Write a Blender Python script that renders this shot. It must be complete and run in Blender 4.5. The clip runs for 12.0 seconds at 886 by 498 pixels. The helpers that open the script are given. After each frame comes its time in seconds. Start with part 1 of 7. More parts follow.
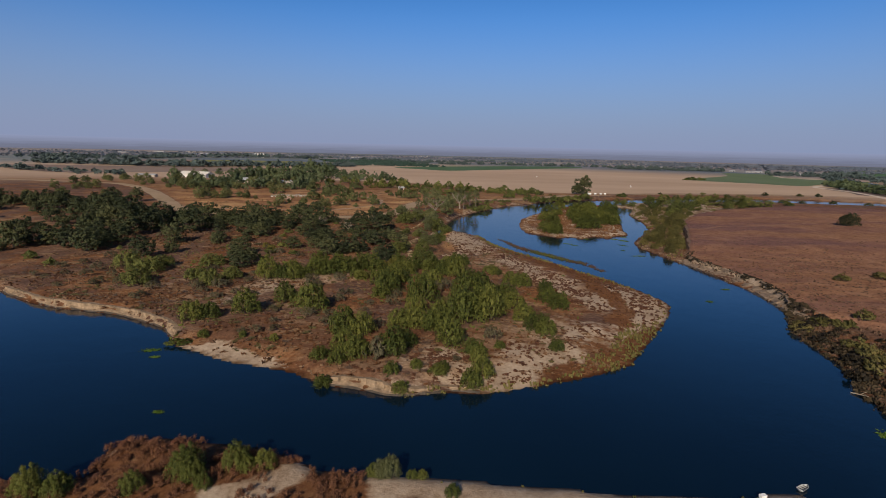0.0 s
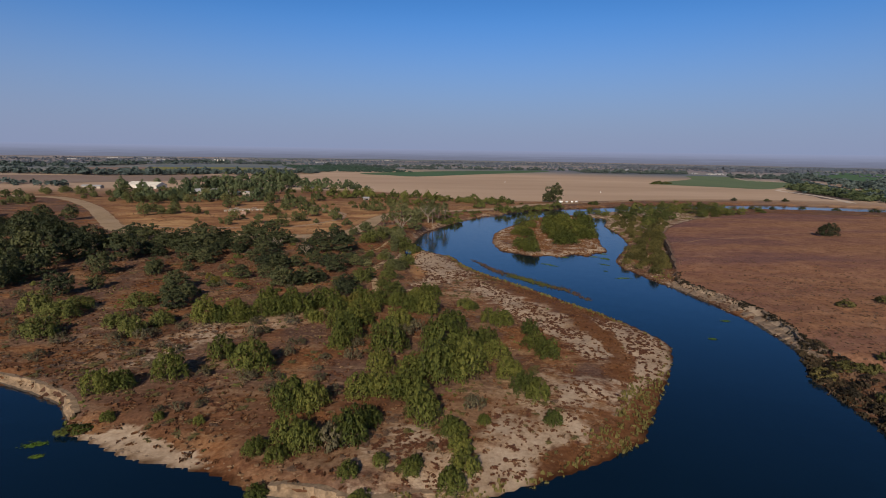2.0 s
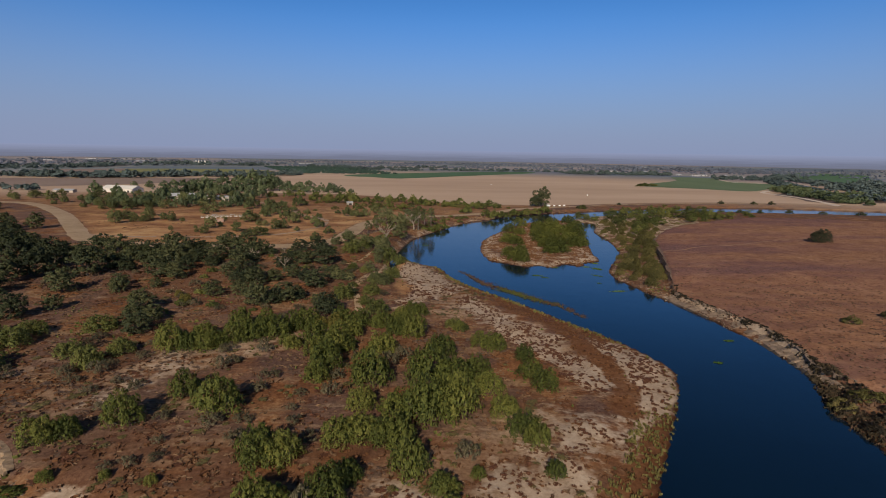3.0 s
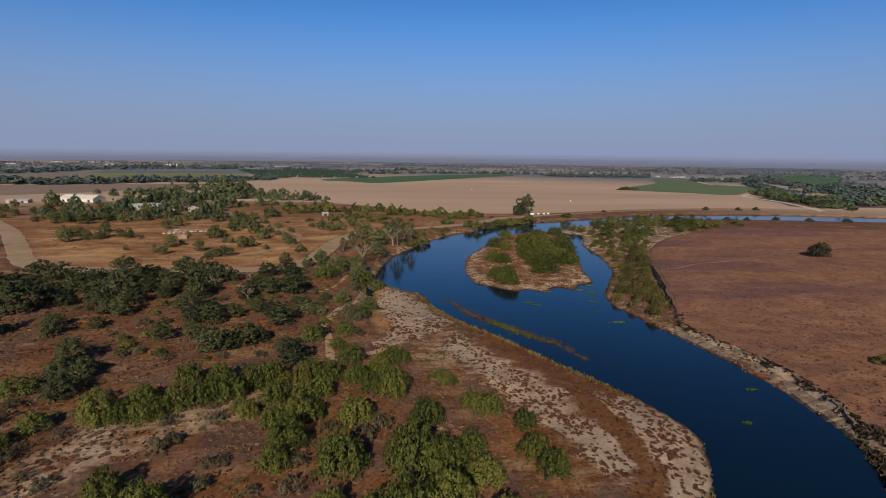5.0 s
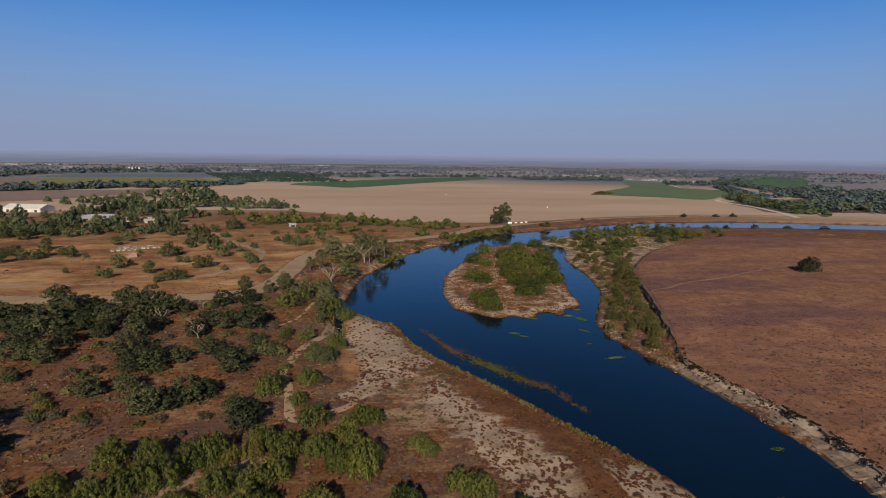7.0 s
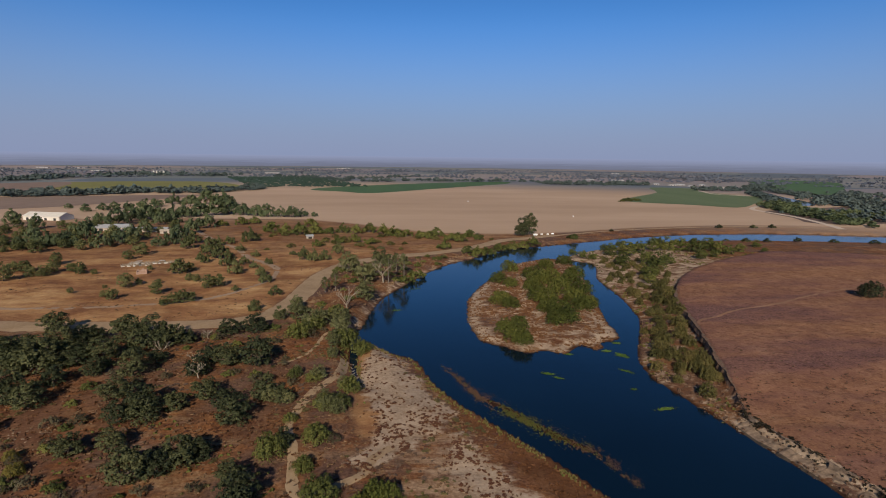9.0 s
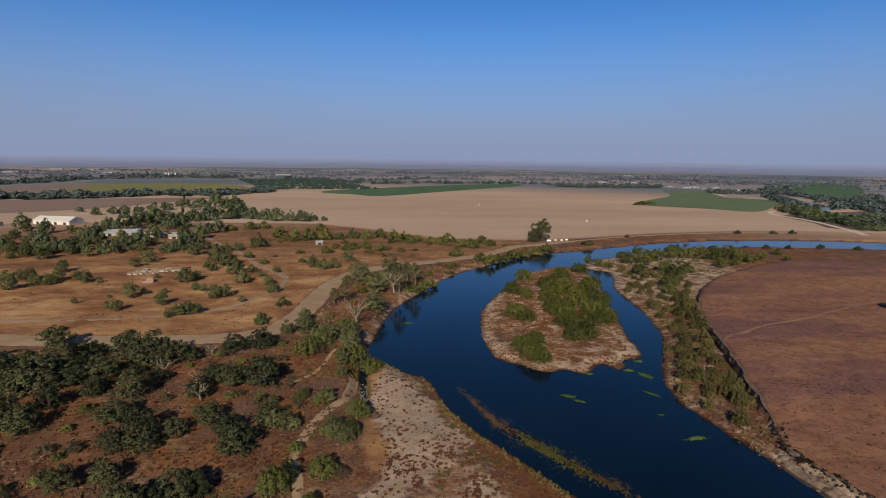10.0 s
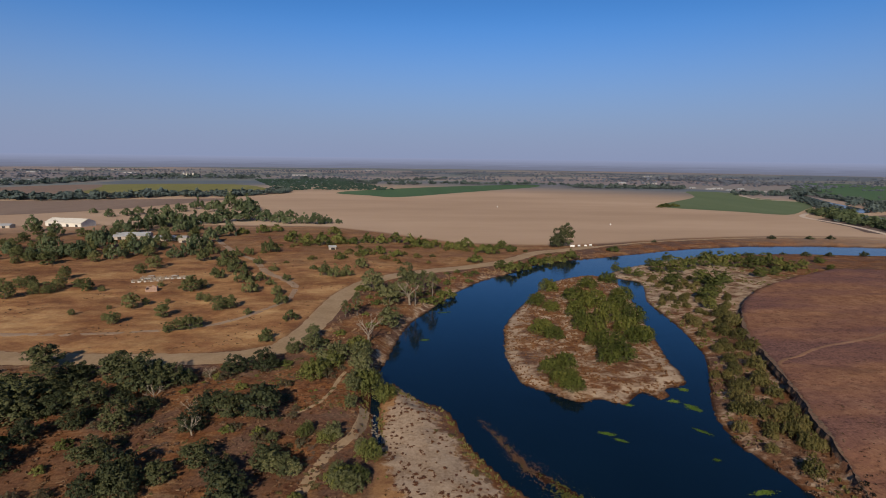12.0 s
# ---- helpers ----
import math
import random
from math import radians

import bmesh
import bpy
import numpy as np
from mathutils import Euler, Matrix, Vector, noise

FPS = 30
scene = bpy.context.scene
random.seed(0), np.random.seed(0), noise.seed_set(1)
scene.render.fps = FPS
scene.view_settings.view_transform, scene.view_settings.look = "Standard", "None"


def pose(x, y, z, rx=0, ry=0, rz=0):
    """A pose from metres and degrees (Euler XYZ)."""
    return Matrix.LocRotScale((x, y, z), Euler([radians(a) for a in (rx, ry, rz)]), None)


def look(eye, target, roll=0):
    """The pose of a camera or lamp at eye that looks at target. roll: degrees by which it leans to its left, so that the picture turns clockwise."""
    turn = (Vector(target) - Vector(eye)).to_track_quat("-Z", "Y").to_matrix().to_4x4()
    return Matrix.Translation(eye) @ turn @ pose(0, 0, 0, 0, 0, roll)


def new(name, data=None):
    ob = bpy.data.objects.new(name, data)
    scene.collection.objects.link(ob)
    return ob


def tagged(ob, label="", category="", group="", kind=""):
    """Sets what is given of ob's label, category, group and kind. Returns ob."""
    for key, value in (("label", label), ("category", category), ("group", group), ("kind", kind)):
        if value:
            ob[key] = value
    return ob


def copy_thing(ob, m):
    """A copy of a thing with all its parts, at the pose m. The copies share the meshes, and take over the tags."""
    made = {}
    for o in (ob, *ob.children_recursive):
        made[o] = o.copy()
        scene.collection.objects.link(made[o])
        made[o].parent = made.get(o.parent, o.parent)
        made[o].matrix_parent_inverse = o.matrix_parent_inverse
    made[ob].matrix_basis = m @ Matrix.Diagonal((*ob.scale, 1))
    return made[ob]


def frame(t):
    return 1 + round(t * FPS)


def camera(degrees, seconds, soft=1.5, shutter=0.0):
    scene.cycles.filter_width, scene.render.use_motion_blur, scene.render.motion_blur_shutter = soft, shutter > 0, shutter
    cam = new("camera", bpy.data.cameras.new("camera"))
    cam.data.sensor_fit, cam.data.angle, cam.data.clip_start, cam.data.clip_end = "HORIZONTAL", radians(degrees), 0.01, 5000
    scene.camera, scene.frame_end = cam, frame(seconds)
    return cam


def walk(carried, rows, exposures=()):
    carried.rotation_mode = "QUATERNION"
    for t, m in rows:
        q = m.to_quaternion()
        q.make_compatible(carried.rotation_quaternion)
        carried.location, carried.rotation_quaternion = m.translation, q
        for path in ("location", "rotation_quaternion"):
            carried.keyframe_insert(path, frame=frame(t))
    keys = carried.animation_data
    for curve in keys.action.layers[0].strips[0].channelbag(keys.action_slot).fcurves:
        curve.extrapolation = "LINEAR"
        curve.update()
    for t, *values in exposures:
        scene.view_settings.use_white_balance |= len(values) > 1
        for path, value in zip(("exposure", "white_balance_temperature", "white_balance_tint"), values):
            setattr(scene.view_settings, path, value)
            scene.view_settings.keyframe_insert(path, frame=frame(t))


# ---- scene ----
cam = camera(79.2, 12.0, soft=0.95)
PATH = [
    (0, (0.453, -1.197, 50.015), (0.441, 0.77, 49.652), 1.3),
    (0.5, (0.278, 5.672, 50.974), (0.269, 7.64, 50.617), 1.2),
    (1, (0.127, 12.427, 52.483), (0.13, 14.395, 52.128), 1.0),
    (1.5, (0.049, 19.328, 53.995), (0.095, 21.296, 53.642), 0.9),
    (2, (0.09, 25.946, 55.442), (0.197, 27.912, 55.092), 0.9),
    (2.5, (0.187, 32.748, 57.033), (0.324, 34.712, 56.683), 0.9),
    (3, (0.29, 39.391, 58.584), (0.451, 41.354, 58.236), 0.9),
    (5, (1.124, 65.2, 65.521), (1.361, 67.155, 65.176), 0.7),
    (5.5, (1.402, 71.377, 66.785), (1.656, 73.332, 66.444), 0.7),
    (6, (1.704, 77.957, 68.528), (1.972, 79.909, 68.185), 0.7),
    (6.5, (2.238, 84.208, 69.814), (2.533, 86.157, 69.474), 0.7),
    (7, (2.847, 90.436, 71.601), (3.182, 92.378, 71.261), 0.7),
    (9, (4.658, 113.675, 77.935), (4.918, 115.63, 77.602), 0.7),
    (9.5, (4.329, 119.052, 79.224), (4.576, 121.009, 78.895), 0.8),
    (10, (4.323, 124.487, 80.996), (4.547, 126.447, 80.667), 0.7),
    (10.5, (4.419, 129.915, 81.978), (4.617, 131.877, 81.648), 0.8),
    (11, (4.662, 135.497, 82.295), (4.841, 137.461, 81.963), 0.7),
    (11.5, (4.952, 140.722, 82.342), (5.12, 142.687, 82.011), 0.7),
    (12, (4.759, 146.561, 82.35), (4.924, 148.527, 82.02), 0.7),
]
EXPOSURES = [(0.0, -0.02), (12.0, 0.0)]
walk(cam, [(t, look(eye, target, roll)) for t, eye, target, roll in PATH], EXPOSURES)

# ---------------------------------------------------------------- sky and sun
SUN_ELEVATION, SUN_HEADING = 29.0, 12.0      # degrees; the light travels towards 12 degrees east of +y
world = bpy.data.worlds.new("sky")
scene.world = world
world.use_nodes = True
wn, wl = world.node_tree.nodes, world.node_tree.links
wn.clear()
sky = wn.new("ShaderNodeTexSky")
sky.sky_type = "NISHITA"
sky.sun_disc = False
sky.sun_elevation = radians(SUN_ELEVATION)
sky.sun_rotation = radians(180 + SUN_HEADING)
sky.altitude = 60
sky.air_density, sky.dust_density, sky.ozone_density = 1.0, 1.0, 2.0
# a band of dry autumn haze low over the plain
place = wn.new("ShaderNodeTexCoord")
split = wn.new("ShaderNodeSeparateXYZ")
band = wn.new("ShaderNodeValToRGB")
band.color_ramp.interpolation = "EASE"
band.color_ramp.elements[0].position, band.color_ramp.elements[0].color = 0.0, (0.92, 0.92, 0.92, 1)
band.color_ramp.elements[1].position, band.color_ramp.elements[1].color = 0.27, (0, 0, 0, 1)
haze = wn.new("ShaderNodeMix")
haze.data_type = "RGBA"
haze.inputs[7].default_value = (2.68, 3.10, 4.75, 1)
back = wn.new("ShaderNodeBackground")
back.inputs["Strength"].default_value = 0.10
wout = wn.new("ShaderNodeOutputWorld")
wl.new(place.outputs["Generated"], split.inputs[0])
wl.new(split.outputs["Z"], band.inputs[0])
wl.new(band.outputs["Color"], haze.inputs[0])
clear = wn.new("ShaderNodeMix")              # the deep blue of dry autumn air
clear.data_type, clear.blend_type = "RGBA", "MULTIPLY"
clear.inputs[0].default_value = 1.0
depth = wn.new("ShaderNodeValToRGB")         # deepening towards the zenith
depth.color_ramp.elements[0].position, depth.color_ramp.elements[0].color = 0.22, (0.28, 0.62, 1.06, 1)
depth.color_ramp.elements[1].position, depth.color_ramp.elements[1].color = 0.75, (0.13, 0.23, 0.36, 1)
wl.new(split.outputs["Z"], depth.inputs[0])
wl.new(depth.outputs["Color"], clear.inputs[7])
wl.new(sky.outputs[0], clear.inputs[6])
wl.new(clear.outputs[2], haze.inputs[6])
wl.new(haze.outputs[2], back.inputs["Color"])
wl.new(back.outputs[0], wout.inputs[0])

sun_data = bpy.data.lights.new("sun", "SUN")
sun_data.energy, sun_data.angle, sun_data.color = 4.7, radians(0.6), (1.0, 0.84, 0.66)
sun = new("sun", sun_data)
he, el = radians(SUN_HEADING), radians(SUN_ELEVATION)
sun.matrix_world = look((0, 0, 300), (math.sin(he) * math.cos(el), math.cos(he) * math.cos(el), 300 - math.sin(el)))


# ---------------------------------------------------------------- materials
def blank(name, rough=0.9, specular=0.2):
    m = bpy.data.materials.new(name)
    m.use_nodes = True
    b = m.node_tree.nodes["Principled BSDF"]
    b.inputs["Roughness"].default_value = rough
    b.inputs["Specular IOR Level"].default_value = specular
    return m, m.node_tree.nodes, m.node_tree.links, b


def noise_node(n, l, coords, scale, detail=4.0, rough=0.55, stretch=None):
    if stretch:
        mp = n.new("ShaderNodeMapping")
        mp.inputs["Scale"].default_value = stretch[:3]
        if len(stretch) > 3:
            mp.inputs["Rotation"].default_value = (0, 0, radians(stretch[3]))
        l.new(coords, mp.inputs["Vector"])
        coords = mp.outputs[0]
    t = n.new("ShaderNodeTexNoise")
    t.inputs["Scale"].default_value, t.inputs["Detail"].default_value, t.inputs["Roughness"].default_value = scale, detail, rough
    l.new(coords, t.inputs["Vector"])
    return t.outputs["Fac"]


def ramp(n, l, source, stops):
    r = n.new("ShaderNodeValToRGB")
    while len(r.color_ramp.elements) < len(stops):
        r.color_ramp.elements.new(0.5)
    for e, (at, c) in zip(r.color_ramp.elements, stops):
        e.position, e.color = at, (*c, 1)
    l.new(source, r.inputs[0])
    return r.outputs["Color"]


def blend(n, l, a, b, fac, mode="MIX"):
    m = n.new("ShaderNodeMix")
    m.data_type, m.blend_type = "RGBA", mode
    for i, v in ((0, fac), (6, a), (7, b)):
        if isinstance(v, bpy.types.NodeSocket):
            l.new(v, m.inputs[i])
        else:
            m.inputs[i].default_value = v if i == 0 else (*v, 1)
    return m.outputs[2]


def arith(n, l, op, a, b=0.0, c=0.0):
    m = n.new("ShaderNodeMath")
    m.operation = op
    for i, v in enumerate((a, b, c)):
        if isinstance(v, bpy.types.NodeSocket):
            l.new(v, m.inputs[i])
        else:
            m.inputs[i].default_value = v
    return m.outputs[0]


def bump(n, l, b, height, strength, distance):
    k = n.new("ShaderNodeBump")
    k.inputs["Strength"].default_value, k.inputs["Distance"].default_value = strength, distance
    l.new(height, k.inputs["Height"])
    l.new(k.outputs[0], b.inputs["Normal"])


def object_coords(n):
    return n.new("ShaderNodeTexCoord").outputs["Object"]


def surface(name, dark, mid, light, coarse=0.05, fine=0.8, rough=0.92, relief=0.25, stretch=None):
    """Weathered matt surface: three tones over a coarse and a fine scale, with relief."""
    m, n, l, b = blank(name, rough)
    co = object_coords(n)
    a = noise_node(n, l, co, coarse, 5, 0.6, stretch)
    f = noise_node(n, l, co, fine, 4, 0.65)
    mixed = arith(n, l, "ADD", arith(n, l, "MULTIPLY", a, 0.6), arith(n, l, "MULTIPLY", f, 0.4))
    l.new(ramp(n, l, mixed, [(0.34, dark), (0.5, mid), (0.66, light)]), b.inputs["Base Color"])
    bump(n, l, b, f, 0.6, relief)
    return m


def foliage(name, dark, mid, light, rough=0.75, thin=0.0):
    """Leaves: the tone varies from tree to tree and from leaf to leaf."""
    m, n, l, b = blank(name, rough, 0.25)
    ob, geo = n.new("ShaderNodeObjectInfo"), n.new("ShaderNodeNewGeometry")
    v = arith(n, l, "ADD", arith(n, l, "MULTIPLY", ob.outputs["Random"], 0.5), arith(n, l, "MULTIPLY", geo.outputs["Random Per Island"], 0.5))
    tone = ramp(n, l, v, [(0.12, dark), (0.5, mid), (0.9, light)])
    l.new(tone, b.inputs["Base Color"])
    if thin:
        through_leaf, both = n.new("ShaderNodeBsdfTranslucent"), n.new("ShaderNodeMixShader")
        l.new(blend(n, l, tone, (1.25, 1.35, 0.8), 1.0, "MULTIPLY"), through_leaf.inputs["Color"])
        both.inputs[0].default_value = thin
        l.new(b.outputs[0], both.inputs[1])
        l.new(through_leaf.outputs[0], both.inputs[2])
        l.new(both.outputs[0], n["Material Output"].inputs["Surface"])
    return m


def plain_varied(name, colour, spread=0.25, rough=0.7, scale=1.5):
    m, n, l, b = blank(name, rough, 0.3)
    co = object_coords(n)
    f = noise_node(n, l, co, scale, 5, 0.6)
    lo, hi = [c * (1 - spread) for c in colour], [min(1, c * (1 + spread)) for c in colour]
    l.new(ramp(n, l, f, [(0.3, lo), (0.7, hi)]), b.inputs["Base Color"])
    bump(n, l, b, f, 0.3, 0.05)
    return m


M_OAK = foliage("oak_leaves", (0.018, 0.025, 0.012), (0.046, 0.056, 0.023), (0.100, 0.103, 0.042), thin=0.15)
M_WILLOW = foliage("willow_leaves", (0.040, 0.054, 0.011), (0.092, 0.106, 0.021), (0.175, 0.172, 0.038), thin=0.25)
M_PALE = foliage("cottonwood_leaves", (0.072, 0.084, 0.034), (0.120, 0.130, 0.054), (0.180, 0.178, 0.084), thin=0.35)
M_YELLOW = foliage("turning_leaves", (0.110, 0.105, 0.026), (0.165, 0.145, 0.034), (0.215, 0.175, 0.050), thin=0.35)
M_GREY = foliage("grey_twigs_and_leaves", (0.045, 0.040, 0.020), (0.082, 0.072, 0.038), (0.125, 0.108, 0.062))
M_FARM = foliage("farm_tree_leaves", (0.050, 0.061, 0.017), (0.106, 0.119, 0.030), (0.190, 0.184, 0.052), thin=0.22)
M_PASTURE = foliage("pasture_tree_leaves", (0.060, 0.070, 0.027), (0.112, 0.122, 0.046), (0.190, 0.184, 0.076), thin=0.25)
M_RUST = foliage("rust_brush", (0.055, 0.023, 0.010), (0.105, 0.046, 0.019), (0.160, 0.080, 0.034))
M_DRY = foliage("dry_grass", (0.095, 0.056, 0.031), (0.160, 0.098, 0.055), (0.250, 0.168, 0.096))
M_BANK = foliage("bank_tree_leaves", (0.080, 0.088, 0.038), (0.142, 0.148, 0.064), (0.225, 0.216, 0.102), thin=0.3)
M_REED = foliage("reeds", (0.060, 0.060, 0.019), (0.122, 0.111, 0.034), (0.205, 0.165, 0.062), thin=0.25)
M_WEEDY = foliage("green_reeds", (0.032, 0.037, 0.008), (0.064, 0.070, 0.014), (0.104, 0.104, 0.027))
# dark brown brush, darkened further so its colour holds the bank's shade too
M_THORN = foliage("dark_shaded_thorn_brush", (0.013, 0.011, 0.006), (0.030, 0.022, 0.012), (0.056, 0.041, 0.022))
M_DOTS = foliage("rusty_cushions", (0.075, 0.030, 0.015), (0.130, 0.056, 0.028), (0.185, 0.095, 0.048))
M_OLIVE = foliage("olive_brush_leaves", (0.065, 0.054, 0.019), (0.110, 0.090, 0.032), (0.165, 0.130, 0.050))
M_PURPLE = foliage("greyish_brush", (0.075, 0.046, 0.030), (0.120, 0.076, 0.050), (0.175, 0.118, 0.078))
M_STUBBLE = foliage("dark_stubble", (0.045, 0.024, 0.017), (0.085, 0.048, 0.032), (0.140, 0.086, 0.054))
M_WEED = foliage("water_weed", (0.030, 0.062, 0.008), (0.062, 0.110, 0.013), (0.115, 0.165, 0.026))
M_BARK = plain_varied("bark", (0.11, 0.085, 0.062), 0.4, 0.95, 3.0)
M_GREYBARK = plain_varied("grey_bark", (0.16, 0.135, 0.105), 0.3, 0.9, 3.0)
M_DEAD = plain_varied("bleached_wood", (0.25, 0.205, 0.155), 0.3, 0.9, 3.0)
# far woods: blue raised above red, so distance haze sits in the leaf colour
M_WOODS = foliage("haze_tinted_woods", (0.060, 0.084, 0.082), (0.074, 0.100, 0.094), (0.092, 0.118, 0.106), 0.95)
# grove leaves lightened and greyed; a little distance haze is mixed into the colour
M_GROVE = foliage("cottonwood_grove_leaves", (0.056, 0.076, 0.040), (0.096, 0.122, 0.058), (0.150, 0.168, 0.082), thin=0.25)
# leaf colours paled to blue-grey: the haze of distance is painted in
M_HAZEWOOD = foliage("haze_paled_woods", (0.118, 0.134, 0.168), (0.132, 0.150, 0.186), (0.152, 0.170, 0.204), 0.95)
# orchard leaves, likewise shifted to blue-green to put haze into them
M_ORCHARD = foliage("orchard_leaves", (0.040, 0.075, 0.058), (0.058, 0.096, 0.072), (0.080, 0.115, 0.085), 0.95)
M_ROAD = surface("pale_dirt_road", (0.250, 0.174, 0.100), (0.310, 0.222, 0.134), (0.370, 0.274, 0.172), 0.08, 0.9, 0.95, 0.08)
M_FARMROAD = surface("pale_farm_road", (0.46, 0.37, 0.29), (0.52, 0.43, 0.34), (0.58, 0.48, 0.39), 0.05, 0.6, 0.95, 0.05)
M_TRACK = surface("worn_track", (0.235, 0.160, 0.105), (0.285, 0.200, 0.135), (0.340, 0.250, 0.175), 0.1, 1.0, 0.95, 0.06)
M_CROP = surface("green_crop", (0.050, 0.098, 0.042), (0.062, 0.118, 0.050), (0.078, 0.135, 0.060), 0.012, 0.2, 0.95, 0.2, (1, 0.15, 1, 30))
M_CROP_PALE = surface("pale_green_crop", (0.090, 0.125, 0.058), (0.108, 0.145, 0.068), (0.125, 0.160, 0.080), 0.012, 0.2, 0.95, 0.2, (1, 0.15, 1, -35))
M_MUSTARD = surface("yellowing_crop", (0.150, 0.150, 0.045), (0.185, 0.178, 0.055), (0.220, 0.205, 0.070), 0.012, 0.2, 0.95, 0.2, (1, 0.2, 1, 60))
M_FALLOW = surface("fallow_soil", (0.185, 0.130, 0.100), (0.215, 0.155, 0.120), (0.250, 0.185, 0.140), 0.006, 0.1, 0.95, 0.2, (1, 0.2, 1, 60))
M_SCRUB = surface("russet_scrub", (0.085, 0.062, 0.050), (0.130, 0.092, 0.075), (0.180, 0.130, 0.105), 0.02, 0.2, 0.95, 0.3)
M_SHEET = plain_varied("white_sheet_metal", (0.62, 0.59, 0.52), 0.1, 0.5, 0.3)
M_FARWALL = plain_varied("dull_far_wall", (0.40, 0.39, 0.38), 0.15, 0.7, 0.3)
M_GREYROOF = plain_varied("grey_metal_roof", (0.34, 0.35, 0.36), 0.15, 0.5, 0.4)
M_WALL = plain_varied("weathered_wall", (0.42, 0.36, 0.29), 0.2, 0.85, 0.6)
M_BRICK = plain_varied("crumbling_brick", (0.32, 0.215, 0.16), 0.3, 0.9, 2.0)
M_DARK = plain_varied("near_black", (0.03, 0.03, 0.03), 0.3, 0.8, 1.0)
M_WHITE = plain_varied("white_paint", (0.80, 0.79, 0.75), 0.08, 0.5, 1.0)
M_ALU = plain_varied("dull_aluminium", (0.38, 0.38, 0.37), 0.15, 0.45, 2.0)
M_CLOD = plain_varied("slumped_earth", (0.235, 0.172, 0.115), 0.4, 0.95, 0.8)
M_FACE = plain_varied("pale_earth_face", (0.190, 0.138, 0.096), 0.5, 0.95, 0.9)
M_CLIFF = plain_varied("pale_sandy_cliff", (0.235, 0.168, 0.106), 0.45, 0.95, 0.8)
M_WHEEL = surface("faint_wheel_track", (0.190, 0.103, 0.063), (0.235, 0.130, 0.078), (0.285, 0.170, 0.105), 0.08, 0.9, 0.95, 0.05)
M_BOARD = plain_varied("weathered_white_boards", (0.44, 0.41, 0.36), 0.35, 0.8, 0.8)
M_SCARP = plain_varied("raw_earth", (0.135, 0.085, 0.055), 0.45, 0.95, 0.9)
M_SOAKED = plain_varied("soaked_earth", (0.055, 0.042, 0.030), 0.4, 0.7, 0.9)
M_STONE = plain_varied("river_stone", (0.20, 0.165, 0.125), 0.4, 0.9, 1.2)


